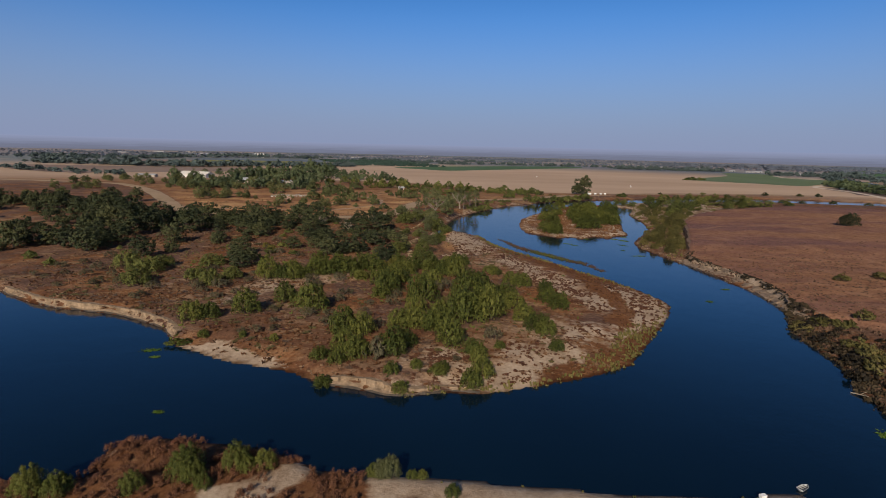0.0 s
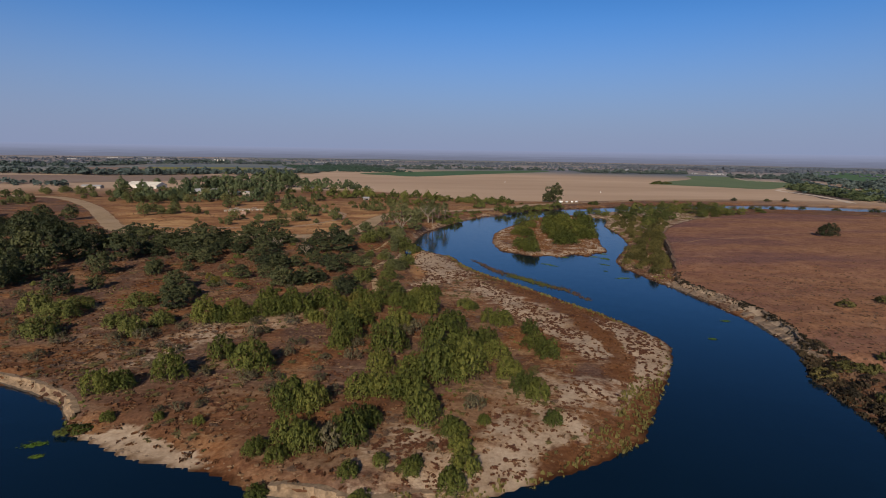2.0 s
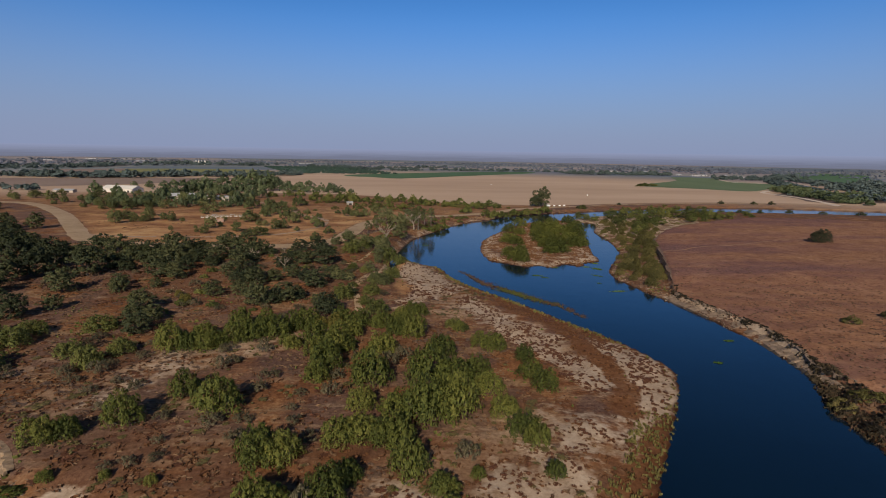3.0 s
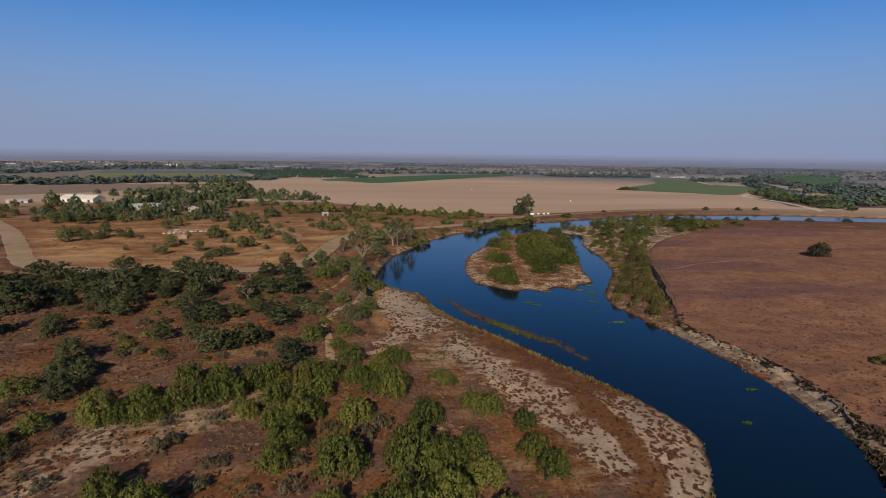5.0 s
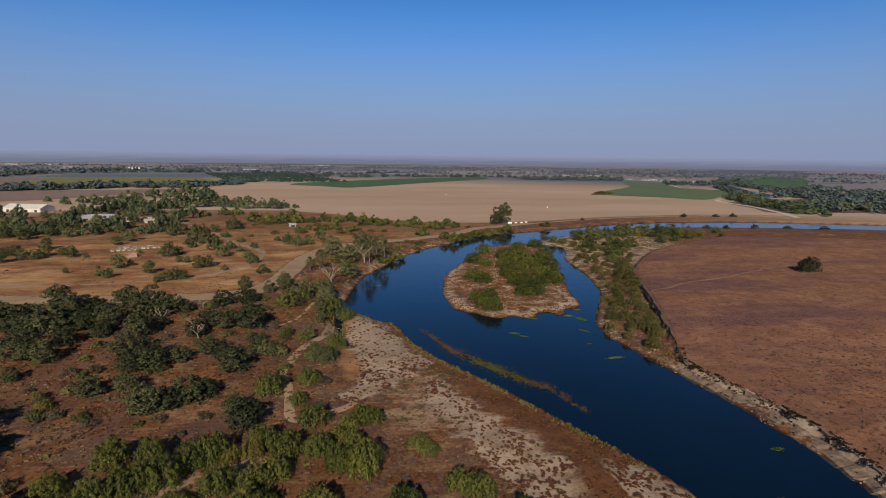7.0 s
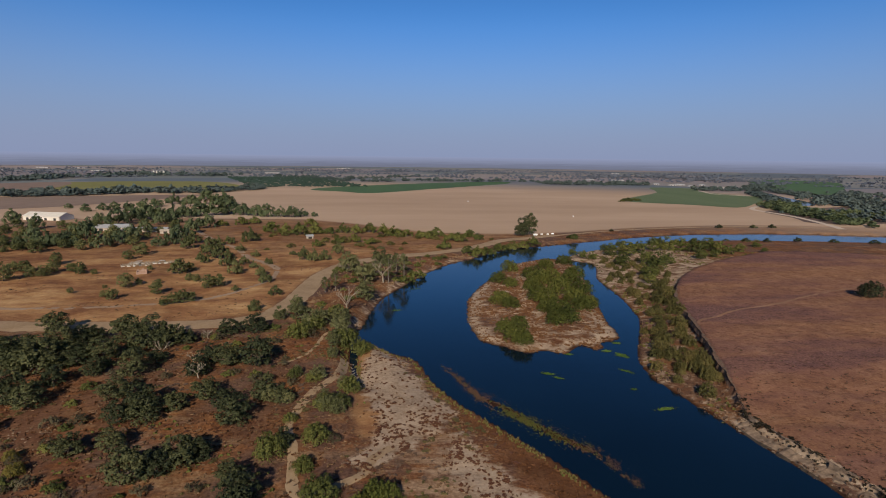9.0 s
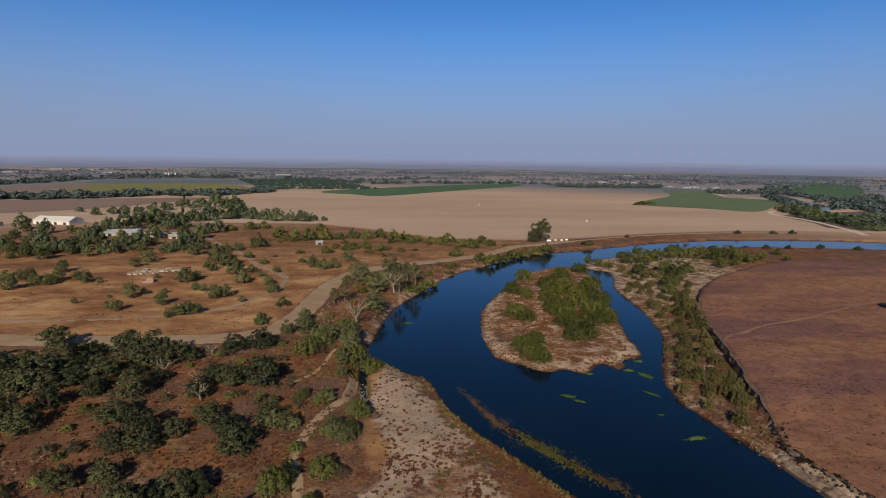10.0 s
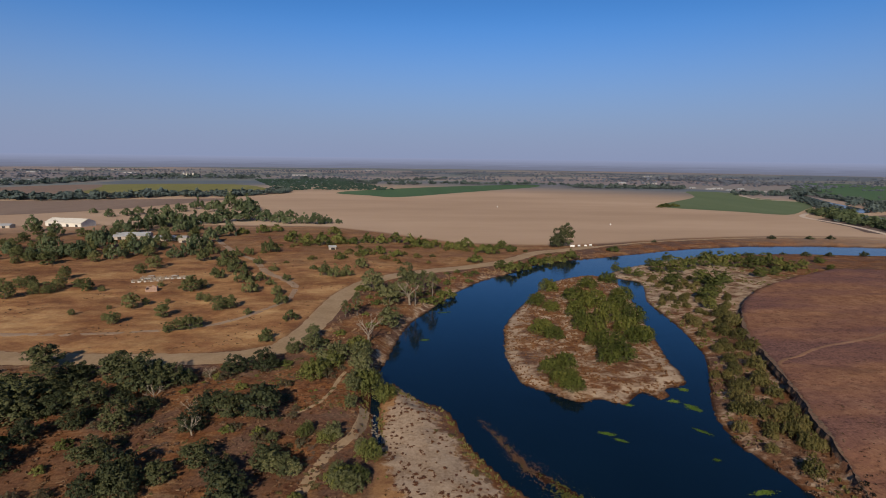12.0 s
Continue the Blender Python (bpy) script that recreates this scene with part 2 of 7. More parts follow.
def ground_material():
    """Dry river-bottom soil; three sheets of cover (attributes) tell sand, rust brush, tilled field, dry gold grass and far plain."""
    m, n, l, b = blank("river_plain", 0.95, 0.1)
    co = object_coords(n)
    big, mid, fine = noise_node(n, l, co, 0.018, 5, 0.6), noise_node(n, l, co, 0.13, 6, 0.65), noise_node(n, l, co, 1.1, 5, 0.7)
    at, au = n.new("ShaderNodeAttribute"), n.new("ShaderNodeAttribute")
    at.attribute_name, au.attribute_name = "cover_a", "cover_b"
    sa, sb = n.new("ShaderNodeSeparateColor"), n.new("ShaderNodeSeparateColor")
    l.new(at.outputs["Color"], sa.inputs[0])
    l.new(au.outputs["Color"], sb.inputs[0])
    sand, rust, field = sa.outputs
    gold, plain, beach = sb.outputs
    strawy = au.outputs["Alpha"]
    mixed = arith(n, l, "ADD", arith(n, l, "MULTIPLY", mid, 0.55), arith(n, l, "MULTIPLY", fine, 0.45))
    soil = ramp(n, l, mixed, [(0.34, (0.058, 0.025, 0.010)), (0.46, (0.132, 0.061, 0.026)), (0.54, (0.205, 0.103, 0.045)), (0.64, (0.330, 0.196, 0.098))])
    warm = ramp(n, l, big, [(0.40, (1.0, 0.80, 0.70)), (0.60, (1.02, 1.0, 0.98))])
    soil = blend(n, l, soil, warm, 0.8, "MULTIPLY")
    streaks = noise_node(n, l, co, 0.11, 6, 0.7, (0.35, 1.5, 1, 52))
    straw = ramp(n, l, fine, [(0.35, (0.215, 0.134, 0.070)), (0.65, (0.365, 0.250, 0.142))])
    soil = blend(n, l, soil, straw, ramp(n, l, streaks, [(0.52, (0, 0, 0)), (0.64, (0.8, 0.8, 0.8))]))
    patches = noise_node(n, l, co, 0.045, 6, 0.65)
    worn = noise_node(n, l, co, 0.16, 7, 0.72, (0.45, 1.7, 1, 38))
    dusky = ramp(n, l, fine, [(0.35, (0.062, 0.037, 0.029)), (0.65, (0.150, 0.092, 0.070))])
    soil = blend(n, l, soil, dusky, ramp(n, l, patches, [(0.42, (0, 0, 0)), (0.55, (0.8, 0.8, 0.8))]))
    redder = ramp(n, l, fine, [(0.35, (0.095, 0.038, 0.017)), (0.65, (0.215, 0.105, 0.050))])
    soil = blend(n, l, soil, redder, ramp(n, l, patches, [(0.34, (0.8, 0.8, 0.8)), (0.44, (0, 0, 0))]))
    bleached = ramp(n, l, fine, [(0.34, (0.215, 0.135, 0.080)), (0.64, (0.400, 0.282, 0.182))])
    thin_straw = arith(n, l, "ADD", strawy, arith(n, l, "MULTIPLY", arith(n, l, "SUBTRACT", worn, 0.5), 2.6))
    soil = blend(n, l, soil, bleached, ramp(n, l, thin_straw, [(0.36, (0, 0, 0)), (0.80, (0.9, 0.9, 0.9))]))
    rusty = ramp(n, l, mixed, [(0.36, (0.085, 0.034, 0.014)), (0.52, (0.150, 0.068, 0.030)), (0.66, (0.215, 0.120, 0.062))])
    sandy = ramp(n, l, mixed, [(0.38, (0.225, 0.158, 0.102)), (0.50, (0.345, 0.260, 0.182)), (0.62, (0.440, 0.348, 0.254))])
    stripes = noise_node(n, l, co, 0.035, 8, 0.72, (0.7, 1.25, 1, 14))
    tilled = ramp(n, l, arith(n, l, "ADD", arith(n, l, "MULTIPLY", stripes, 0.5), arith(n, l, "MULTIPLY", mixed, 0.5)),
                  [(0.37, (0.118, 0.057, 0.040)), (0.47, (0.185, 0.092, 0.060)), (0.54, (0.228, 0.115, 0.066)), (0.64, (0.320, 0.178, 0.100))])
    swathe = noise_node(n, l, co, 0.011, 4, 0.55, (0.45, 1.6, 1, -8))
    orange = ramp(n, l, mixed, [(0.38, (0.185, 0.088, 0.042)), (0.50, (0.275, 0.140, 0.060)), (0.62, (0.360, 0.205, 0.098))])
    tilled = blend(n, l, tilled, orange, ramp(n, l, swathe, [(0.44, (0, 0, 0)), (0.58, (0.85, 0.85, 0.85))]))
    bare = ramp(n, l, fine, [(0.40, (0.100, 0.050, 0.038)), (0.60, (0.225, 0.125, 0.088))])
    tilled = blend(n, l, tilled, bare, ramp(n, l, swathe, [(0.36, (0.85, 0.85, 0.85)), (0.50, (0, 0, 0))]))
    speck = noise_node(n, l, co, 0.55, 6, 0.75, (0.7, 1.3, 1, -10))
    tilled = blend(n, l, tilled, (0.36, 0.31, 0.31), ramp(n, l, speck, [(0.34, (0.9, 0.9, 0.9)), (0.48, (0, 0, 0))]), "MULTIPLY")
    tilled = blend(n, l, tilled, (0.92, 0.91, 1.08), 1.0, "MULTIPLY")
    golden = ramp(n, l, arith(n, l, "ADD", arith(n, l, "MULTIPLY", noise_node(n, l, co, 0.035, 8, 0.72, (0.6, 1.4, 1)), 0.65), arith(n, l, "MULTIPLY", mixed, 0.35)),
                  [(0.38, (0.140, 0.064, 0.032)), (0.46, (0.245, 0.120, 0.055)), (0.54, (0.360, 0.205, 0.092)), (0.62, (0.470, 0.300, 0.145))])
    rough_gold = noise_node(n, l, co, 0.028, 6, 0.65)
    golden = blend(n, l, golden, rusty, ramp(n, l, rough_gold, [(0.50, (0, 0, 0)), (0.64, (0.65, 0.65, 0.65))]))
    far_big = noise_node(n, l, co, 0.0035, 5, 0.6, (0.5, 1.4, 1, 20))
    tan = ramp(n, l, far_big, [(0.35, (0.375, 0.266, 0.184)), (0.5, (0.425, 0.305, 0.212)), (0.65, (0.475, 0.346, 0.244))])
    # the open country further out is a patchwork of parcels; distance haze is painted into their colours
    cells = n.new("ShaderNodeTexVoronoi")
    cells.inputs["Scale"].default_value = 0.0026
    mp = n.new("ShaderNodeMapping")
    mp.inputs["Scale"].default_value, mp.inputs["Rotation"].default_value = (0.55, 1.1, 1), (0, 0, 0.35)
    l.new(co, mp.inputs["Vector"])
    l.new(mp.outputs[0], cells.inputs["Vector"])
    hazed_parcel = ramp(n, l, cells.outputs["Color"], [(0.2, (0.120, 0.146, 0.172)), (0.35, (0.255, 0.215, 0.215)), (0.5, (0.140, 0.168, 0.165)), (0.65, (0.300, 0.245, 0.225)), (0.8, (0.165, 0.185, 0.185))])
    c = blend(n, l, soil, rusty, rust)
    c = blend(n, l, c, golden, gold)
    c = blend(n, l, c, tilled, field)
    grit = noise_node(n, l, co, 0.28, 6, 0.7, (0.6, 1.3, 1, 40))
    patch = arith(n, l, "SUBTRACT", arith(n, l, "ADD", sand, arith(n, l, "ADD", arith(n, l, "MULTIPLY", mid, 1.2), arith(n, l, "MULTIPLY", grit, 1.6))), 1.55)
    patch = arith(n, l, "MULTIPLY", arith(n, l, "MINIMUM", arith(n, l, "MAXIMUM", arith(n, l, "MULTIPLY", patch, 3.0), 0.0), 1.0), arith(n, l, "GREATER_THAN", sand, 0.03))
    c = blend(n, l, c, sandy, patch)
    face = arith(n, l, "ADD", beach, arith(n, l, "MULTIPLY", arith(n, l, "SUBTRACT", mixed, 0.5), 1.1))
    c = blend(n, l, c, sandy, ramp(n, l, face, [(0.30, (0, 0, 0)), (0.44, (1, 1, 1))]))
    c = blend(n, l, c, tan, arith(n, l, "MINIMUM", arith(n, l, "MULTIPLY", plain, 2.0), 1.0))
    c = blend(n, l, c, hazed_parcel, arith(n, l, "MAXIMUM", arith(n, l, "MULTIPLY", arith(n, l, "SUBTRACT", plain, 0.5), 2.0), 0.0))
    c = blend(n, l, c, (0.30, 0.24, 0.20), at.outputs["Alpha"], "MULTIPLY")      # soaked soil at the waterline
    l.new(c, b.inputs["Base Color"])
    bump(n, l, b, mixed, 0.7, 0.6)
    return m


def water_material():
    m, n, l, b = blank("river_water", 0.05, 0.42)
    co = object_coords(n)
    b.inputs["IOR"].default_value = 1.33
    depth = noise_node(n, l, co, 0.02, 3)
    l.new(ramp(n, l, depth, [(0.35, (0.0018, 0.0078, 0.0165)), (0.65, (0.0025, 0.0105, 0.022))]), b.inputs["Base Color"])
    ripple = arith(n, l, "ADD", arith(n, l, "MULTIPLY", noise_node(n, l, co, 0.9, 3, 0.6), 0.6), arith(n, l, "MULTIPLY", noise_node(n, l, co, 0.12, 3), 0.8))
    bump(n, l, b, ripple, 0.2, 0.25)
    return m


M_GROUND, M_WATER = ground_material(), water_material()


# ---------------------------------------------------------------- helpers for building
def mesh_object(name, verts, faces, material, parent=None, label="", smooth=False):
    me = bpy.data.meshes.new(name)
    me.from_pydata(np.array(verts, float).tolist(), [], faces)
    me.materials.append(material)
    if smooth:
        me.shade_smooth()
    ob = new(name, me)
    if parent:
        ob.parent = parent
    if label:
        ob["label"] = label
    return ob


def part(name, bm, material, parent, label=""):
    me = bpy.data.meshes.new(name)
    bm.to_mesh(me)
    bm.free()
    me.materials.append(material)
    ob = new(name, me)
    ob.parent = parent
    if label:
        ob["label"] = label
    return ob


def thing(name, m, label, category, group=""):
    ob = new(name)
    ob.matrix_world = m
    return tagged(ob, label, category, group)


def box(bm, x0, y0, z0, x1, y1, z1, bevel=0.0):
    made = bmesh.ops.create_cube(bm, size=1)["verts"]
    bmesh.ops.scale(bm, vec=(x1 - x0, y1 - y0, z1 - z0), verts=made)
    bmesh.ops.translate(bm, vec=((x0 + x1) / 2, (y0 + y1) / 2, (z0 + z1) / 2), verts=made)
    if bevel:
        bmesh.ops.bevel(bm, geom=list({e for v in made for e in v.link_edges}), offset=bevel, segments=1, affect="EDGES")
    return made


def curve_points(points, closed=False, steps=4):
    """A Catmull-Rom line through control points."""
    p = np.array(points, float)
    k = len(p)
    out = []
    for i in range(k if closed else k - 1):
        a, b, c, d = (p[(i + j) % k] if closed else p[min(max(i + j, 0), k - 1)] for j in (-1, 0, 1, 2))
        for s in range(steps):
            t = s / steps
            out.append(0.5 * (2 * b + (c - a) * t + (2 * a - 5 * b + 4 * c - d) * t * t + (3 * b - a - 3 * c + d) * t ** 3))
    if not closed:
        out.append(p[-1])
    return np.array(out)


def smooth(a, b, v):
    k = np.clip((v - a) / (b - a), 0, 1)
    return k * k * (3 - 2 * k)


_rng = np.random.default_rng(7)
_lattice = _rng.random((256, 256))


def value_noise(x, y, scale):
    u, v = np.asarray(x) / scale, np.asarray(y) / scale
    i, j = np.floor(u).astype(int), np.floor(v).astype(int)
    f, g = u - i, v - j
    f, g = f * f * (3 - 2 * f), g * g * (3 - 2 * g)
    a, b = _lattice[i % 256, j % 256], _lattice[(i + 1) % 256, j % 256]
    c, d = _lattice[i % 256, (j + 1) % 256], _lattice[(i + 1) % 256, (j + 1) % 256]
    return (a * (1 - f) + b * f) * (1 - g) + (c * (1 - f) + d * f) * g - 0.5


_rows = _lattice.tolist()


def spot_noise(x, y, scale):
    """The same noise at one place."""
    u, v = x / scale, y / scale
    i, j = math.floor(u), math.floor(v)
    f, g = u - i, v - j
    f, g = f * f * (3 - 2 * f), g * g * (3 - 2 * g)
    p, q, k, m = _rows[i % 256], _rows[(i + 1) % 256], j % 256, (j + 1) % 256
    return (p[k] * (1 - f) + q[k] * f) * (1 - g) + (p[m] * (1 - f) + q[m] * f) * g - 0.5


def inside(poly, x, y):
    r = np.zeros(np.shape(x), bool)
    for (ax, ay), (bx, by) in zip(poly, np.roll(poly, -1, axis=0)):
        if ay == by:
            continue
        r ^= ((ay > y) != (by > y)) & (x < (bx - ax) * (y - ay) / (by - ay) + ax)
    return r


def away(line, x, y, closed=True):
    best = np.full(np.shape(x), 1e12)
    ends = np.roll(line, -1, axis=0) if closed else line[1:]
    for (ax, ay), (bx, by) in zip(line, ends):
        ux, uy = bx - ax, by - ay
        t = np.clip(((x - ax) * ux + (y - ay) * uy) / max(ux * ux + uy * uy, 1e-9), 0, 1)
        best = np.minimum(best, (x - ax - t * ux) ** 2 + (y - ay - t * uy) ** 2)
    return np.sqrt(best)


def signed(poly, x, y):
    """Metres inside a closed outline (outside: minus)."""
    return np.where(inside(poly, x, y), 1, -1) * away(poly, x, y)


# ---------------------------------------------------------------- the plan of the river
SPIT_SHORE = [
    (-420, 330), (-260, 245), (-190, 196), (-148, 170.4), (-130.4, 159.8), (-117.8, 154.8), (-97.7, 150.1), (-85.9, 144.2), (-77.5, 138.9),
    (-71.2, 131.3), (-67.2, 126.2), (-59.6, 122.1), (-50.6, 117.1), (-36, 112.7), (-29.1, 108.6), (-24.1, 105.7), (-15.4, 103.5),
    (-9.3, 101.7), (2.4, 103.7), (8.3, 103.5), (20.8, 107.8), (34.8, 114.2), (45.3, 120.8), (49.4, 126.8), (58.1, 140.5), (64.7, 150.6),
    (73.8, 167.1), (76.8, 177), (74.8, 187), (71.1, 198), (63.6, 213.3), (54.1, 233), (47.7, 245.4), (40.5, 258.6), (32, 274),
    (25.3, 291.4), (21.3, 311.3), (12.4, 321.1), (7.6, 327.3), (2.4, 336.5),
]
INLET_AND_OUTER_BANK = [
    (0.5, 330.1), (-1.8, 321), (-2.1, 308.7), (-0.9, 294.6), (-1.2, 288), (-2.7, 298), (-4.1, 312.8), (-4.6, 330.4), (-2.7, 345.9),
    (-0.1, 357.6), (3.3, 377.9), (8.7, 402.3), (14.9, 418.3), (21.6, 431.9), (33.1, 455.7), (41.8, 473.4), (55.6, 494.7), (70, 511.6),
    (85.2, 526.3), (102.7, 546.6), (120.2, 562.1), (143.3, 576.3), (171.1, 586.1), (201.7, 599.3), (234.4, 613.4), (269.4, 628.5),
    (305.1, 639.5), (338.5, 646.8), (370, 650.5), (405, 651), (435, 649), (462, 645.5), (493, 639), (560, 620), (640, 590), (760, 520), (900, 440),
]
RIGHT_SHORE = [
    (900, 380), (760, 462), (640, 535), (560, 567), (500, 582), (450, 592.5), (413, 598), (391, 602), (365.9, 604.5), (338, 604), (311, 601), (276.3, 594), (243.3, 581),
    (197.4, 555.8), (169.8, 534.4), (158.2, 518.6), (162, 505.4), (170.3, 496.3), (163.2, 472.3), (152.1, 444.9), (149, 421.3),
    (145.4, 396.2), (141, 375.2), (136, 357.2), (127.2, 339), (118.5, 323.6), (111.5, 310.3), (106.8, 298), (105, 284.5), (106.4, 274.5),
    (108.2, 262), (110.0, 250), (111.8, 237.5), (113.8, 226), (114.6, 216), (115.0, 204), (115.2, 192), (114.4, 181), (112.8, 171), (109.5, 163), (103.5, 153.5), (101.8, 146),
    (100.1, 136.9), (98.4, 127), (96.8, 120), (91.7, 110.5), (89.8, 102.4), (89, 92), (92, 60), (100, 20), (110, -200),
]
ISLAND_SHORE = [
    (53.8, 383.2), (49.7, 361.5), (49.5, 351.9), (49.9, 343.1), (50.8, 332.3), (54.8, 327.1), (60, 323), (63.6, 318.2), (68, 316.2),
    (74.7, 318), (78.6, 315.2), (82.7, 312.8), (87.1, 318.3), (93.2, 322.6), (96.5, 316.4), (101.4, 319.8), (102.7, 324.5), (108.2, 326.6),
    (112.8, 328.9), (116.3, 339.6), (117.4, 348.5), (120.3, 361.4), (125.5, 379.9), (132.4, 406.4), (142.5, 439), (151.5, 480.4),
    (153.8, 500.3), (146.4, 518.9), (127.3, 511.9), (105.5, 493.2), (82.4, 453.9), (64.8, 419.4), (57.4, 400.2),
]
NEAR_SHORE = [
    (-300, 60), (-120, 68), (-66, 70.5), (-61.4, 71.5), (-56.4, 71), (-53.6, 72.5), (-54.5, 78.5), (-53.5, 81.6), (-51, 82.6), (-47.1, 83.2),
    (-42.8, 82.5), (-36.8, 82), (-31.3, 80.6), (-25.9, 79.2), (-22.5, 77.5), (-18.3, 75), (-14.7, 75), (-6.6, 74.2), (-1.3, 74.3), (6.5, 73.4),
    (15.1, 72.5), (23.5, 71.7), (31.7, 71.1), (44.4, 71.3), (53.4, 72.2), (57, 70), (59, 60), (58, 20), (60, -200),
]
FIELD_EDGE = [
    (900, 260), (640, 395), (490, 468), (410, 502), (345, 519), (308, 507), (271, 486), (236.6, 463), (207.1, 435.1), (187.2, 409), (166.5, 373.4),
    (157, 347), (148, 324), (138.4, 302), (128, 277), (119.5, 258), (116.6, 250), (117.4, 238), (119.6, 226.5), (121.6, 215), (122.3, 203), (121.2, 191),
    (118.2, 179), (115.4, 170.5), (117.5, 160), (132, 146), (150, 120), (170, 60), (190, -200),
]
spit_line = np.vstack([curve_points(SPIT_SHORE), curve_points(INLET_AND_OUTER_BANK)])
spit_land = np.vstack([spit_line, [(7000, 440), (7000, 7000), (-7000, 7000), (-7000, 330)]])
right_land = np.vstack([curve_points(RIGHT_SHORE), [(110, -7000), (7000, -7000), (7000, 380)]])
island_land = curve_points(ISLAND_SHORE, True)
near_land = np.vstack([curve_points(NEAR_SHORE), [(60, -7000), (-7000, -7000), (-7000, 60)]])
field_land = np.vstack([curve_points(FIELD_EDGE), [(190, -7000), (7000, -7000), (7000, 260)]])

SAND_NORTH = [(6.6, 327.1), (12.1, 313.5), (15.7, 298.1), (19.6, 285.1), (25.6, 271.2), (28.6, 263.5), (21, 256), (13, 245), (4, 236.5), (0, 239), (6, 252), (7.5, 264.8), (3.8, 277.7), (0.5, 292.4), (2.8, 306.1)]
SAND_BAND = [
    (28.4, 251), (34.8, 231.8), (39.6, 214), (47.1, 205.7), (51, 198.5), (54.2, 187.6), (56, 176), (56, 166), (50.5, 160), (46, 166), (43.2, 177.2),
    (40.5, 184.9), (35.5, 191), (34.6, 200), (32.2, 210.8), (27.5, 221.3), (23.9, 232.9),
]
SAND_LOBE = [(57.2, 193), (65, 197.8), (69.6, 192), (74, 181.5), (74.8, 173), (71.5, 164.5), (66.5, 157.5), (64, 150.7), (58.9, 147.3), (56.4, 151), (58.6, 163), (60, 175), (58.3, 185)]
SAND_TONGUE = [(53.8, 147.5), (57.5, 146), (51.5, 136), (45.5, 127.5), (44.3, 131.4), (48.4, 138.5)]
SAND_POINT = [(32.9, 138), (40.2, 141), (37, 130), (30, 118.3), (24.5, 112.5), (18.8, 108.5), (11, 104), (2, 106), (11, 114), (16, 124.4), (18.4, 130.4), (24.7, 128)]
SAND_SOUTH = [
    (13.7, 120.2), (18.7, 131.8), (28.4, 149.5), (39.7, 155.5), (45.9, 148.9), (52.6, 151.8), (63.6, 148.3), (50.1, 128.4), (41.6, 121.6), (31.5, 114.4), (21.9, 109.5),
    (-7, 105.8), (-12.7, 119.1), (-1.6, 124.6),
]
BEACH_WEST = [(-66.5, 125.5), (-60.6, 125.4), (-56, 127.5), (-46.5, 121), (-37, 114.5), (-44, 112.6), (-53, 115)]
RUST_LINE = [(42.5, 241.3), (46.5, 226.9), (50.9, 217.7), (54.4, 207.9), (56.2, 195.4), (56.6, 184.6), (57.6, 175.8), (57.6, 167.1), (56.1, 158), (52, 150)]
NEAR_SAND = [(-36, 62), (-32.5, 68), (-28, 70.5), (-22.5, 74.5), (-18.5, 74), (-21.5, 70.5), (-25, 66), (-27, 60)]
SAND_WASH = [(-77.8, 154.4), (-68.9, 167.5), (-68.4, 186.3), (-41.7, 195.9), (-39.8, 188.1), (-57.6, 171), (-62.6, 157)]
SAND_GULLY = [
    (-72.8, 187), (-65, 192), (-48.2, 192.2), (-35.4, 201.5), (-27.6, 207.5), (-20.9, 208.2), (-20.2, 203.8), (-31.2, 194.8), (-39.9, 185.1),
    (-48.6, 180.1), (-68.1, 179.4),
]
SPIT_BAR = [(31, 304), (35.2, 293), (40.5, 277), (47.5, 265.2), (54, 254.8), (58.6, 247.4), (64.3, 240.5), (68, 226)]
ROAD_LINE = [
    (-540, 625), (-470, 620), (-383.3, 604.4), (-341.5, 576.8), (-303.8, 535.4), (-268.6, 491.1), (-223.4, 424.5), (-197, 385), (-178, 366),
    (-150, 356.5), (-128, 354), (-84, 351.5), (-63, 352.6), (-50.6, 357), (-43, 363.5), (-37, 381.3), (-33, 407.5), (-28.5, 440.5), (-20, 470),
    (-6, 495), (23, 521), (57, 541.5), (86, 560), (105, 580), (126, 603.5), (155, 617), (175, 629), (191, 636.5),
]
LEVEE_LINE = [(186, 632), (223, 650), (259, 664.5), (295, 676), (330, 684), (367, 690.5), (438, 698), (490, 694), (530, 680), (546, 664)]


def land_height(x, y):
    """The old flood terrace, higher on the west side."""
    return 2.0 + 3.0 * smooth(230, 380, y) * (1 - smooth(-40, 60, x)) * (1 - smooth(600, 900, y))


def axis(low, high, step, near_growth, reach):
    """Even steps between low and high, widening outward to the horizon."""
    mid = list(np.arange(low, high + 0.01, step))

    def out():
        d, s = 0.0, step
        while d < 6200:
            s = step + near_growth * d if d < reach else s * 1.09
            d += s
            yield d
    grown = list(out())
    return np.array([low - d for d in reversed(grown)] + mid + [high + d for d in grown])


gx, gy = axis(-165, 168, 1.4, 0.020, 480), axis(62, 430, 1.4, 0.016, 420)
X, Y = np.meshgrid(gx, gy)
d_spit, d_right, d_island, d_near = (signed(p, X, Y) for p in (spit_land, right_land, island_land, near_land))
d_field = signed(field_land, X, Y)
wob = value_noise(X, Y, 7) * 1.6 + value_noise(X + 50, Y, 2.6) * 0.9
fade = 1 - smooth(560, 760, Y)
road_gap = away(curve_points(ROAD_LINE), X, Y, False)
rough_land = smooth(6, 16, road_gap) * fade
lumps = (value_noise(X, Y, 14) * 0.9 + value_noise(X, Y, 5) * 0.55 + value_noise(X + 9, Y + 31, 2.4) * 0.38) * (0.12 + 0.88 * rough_land)
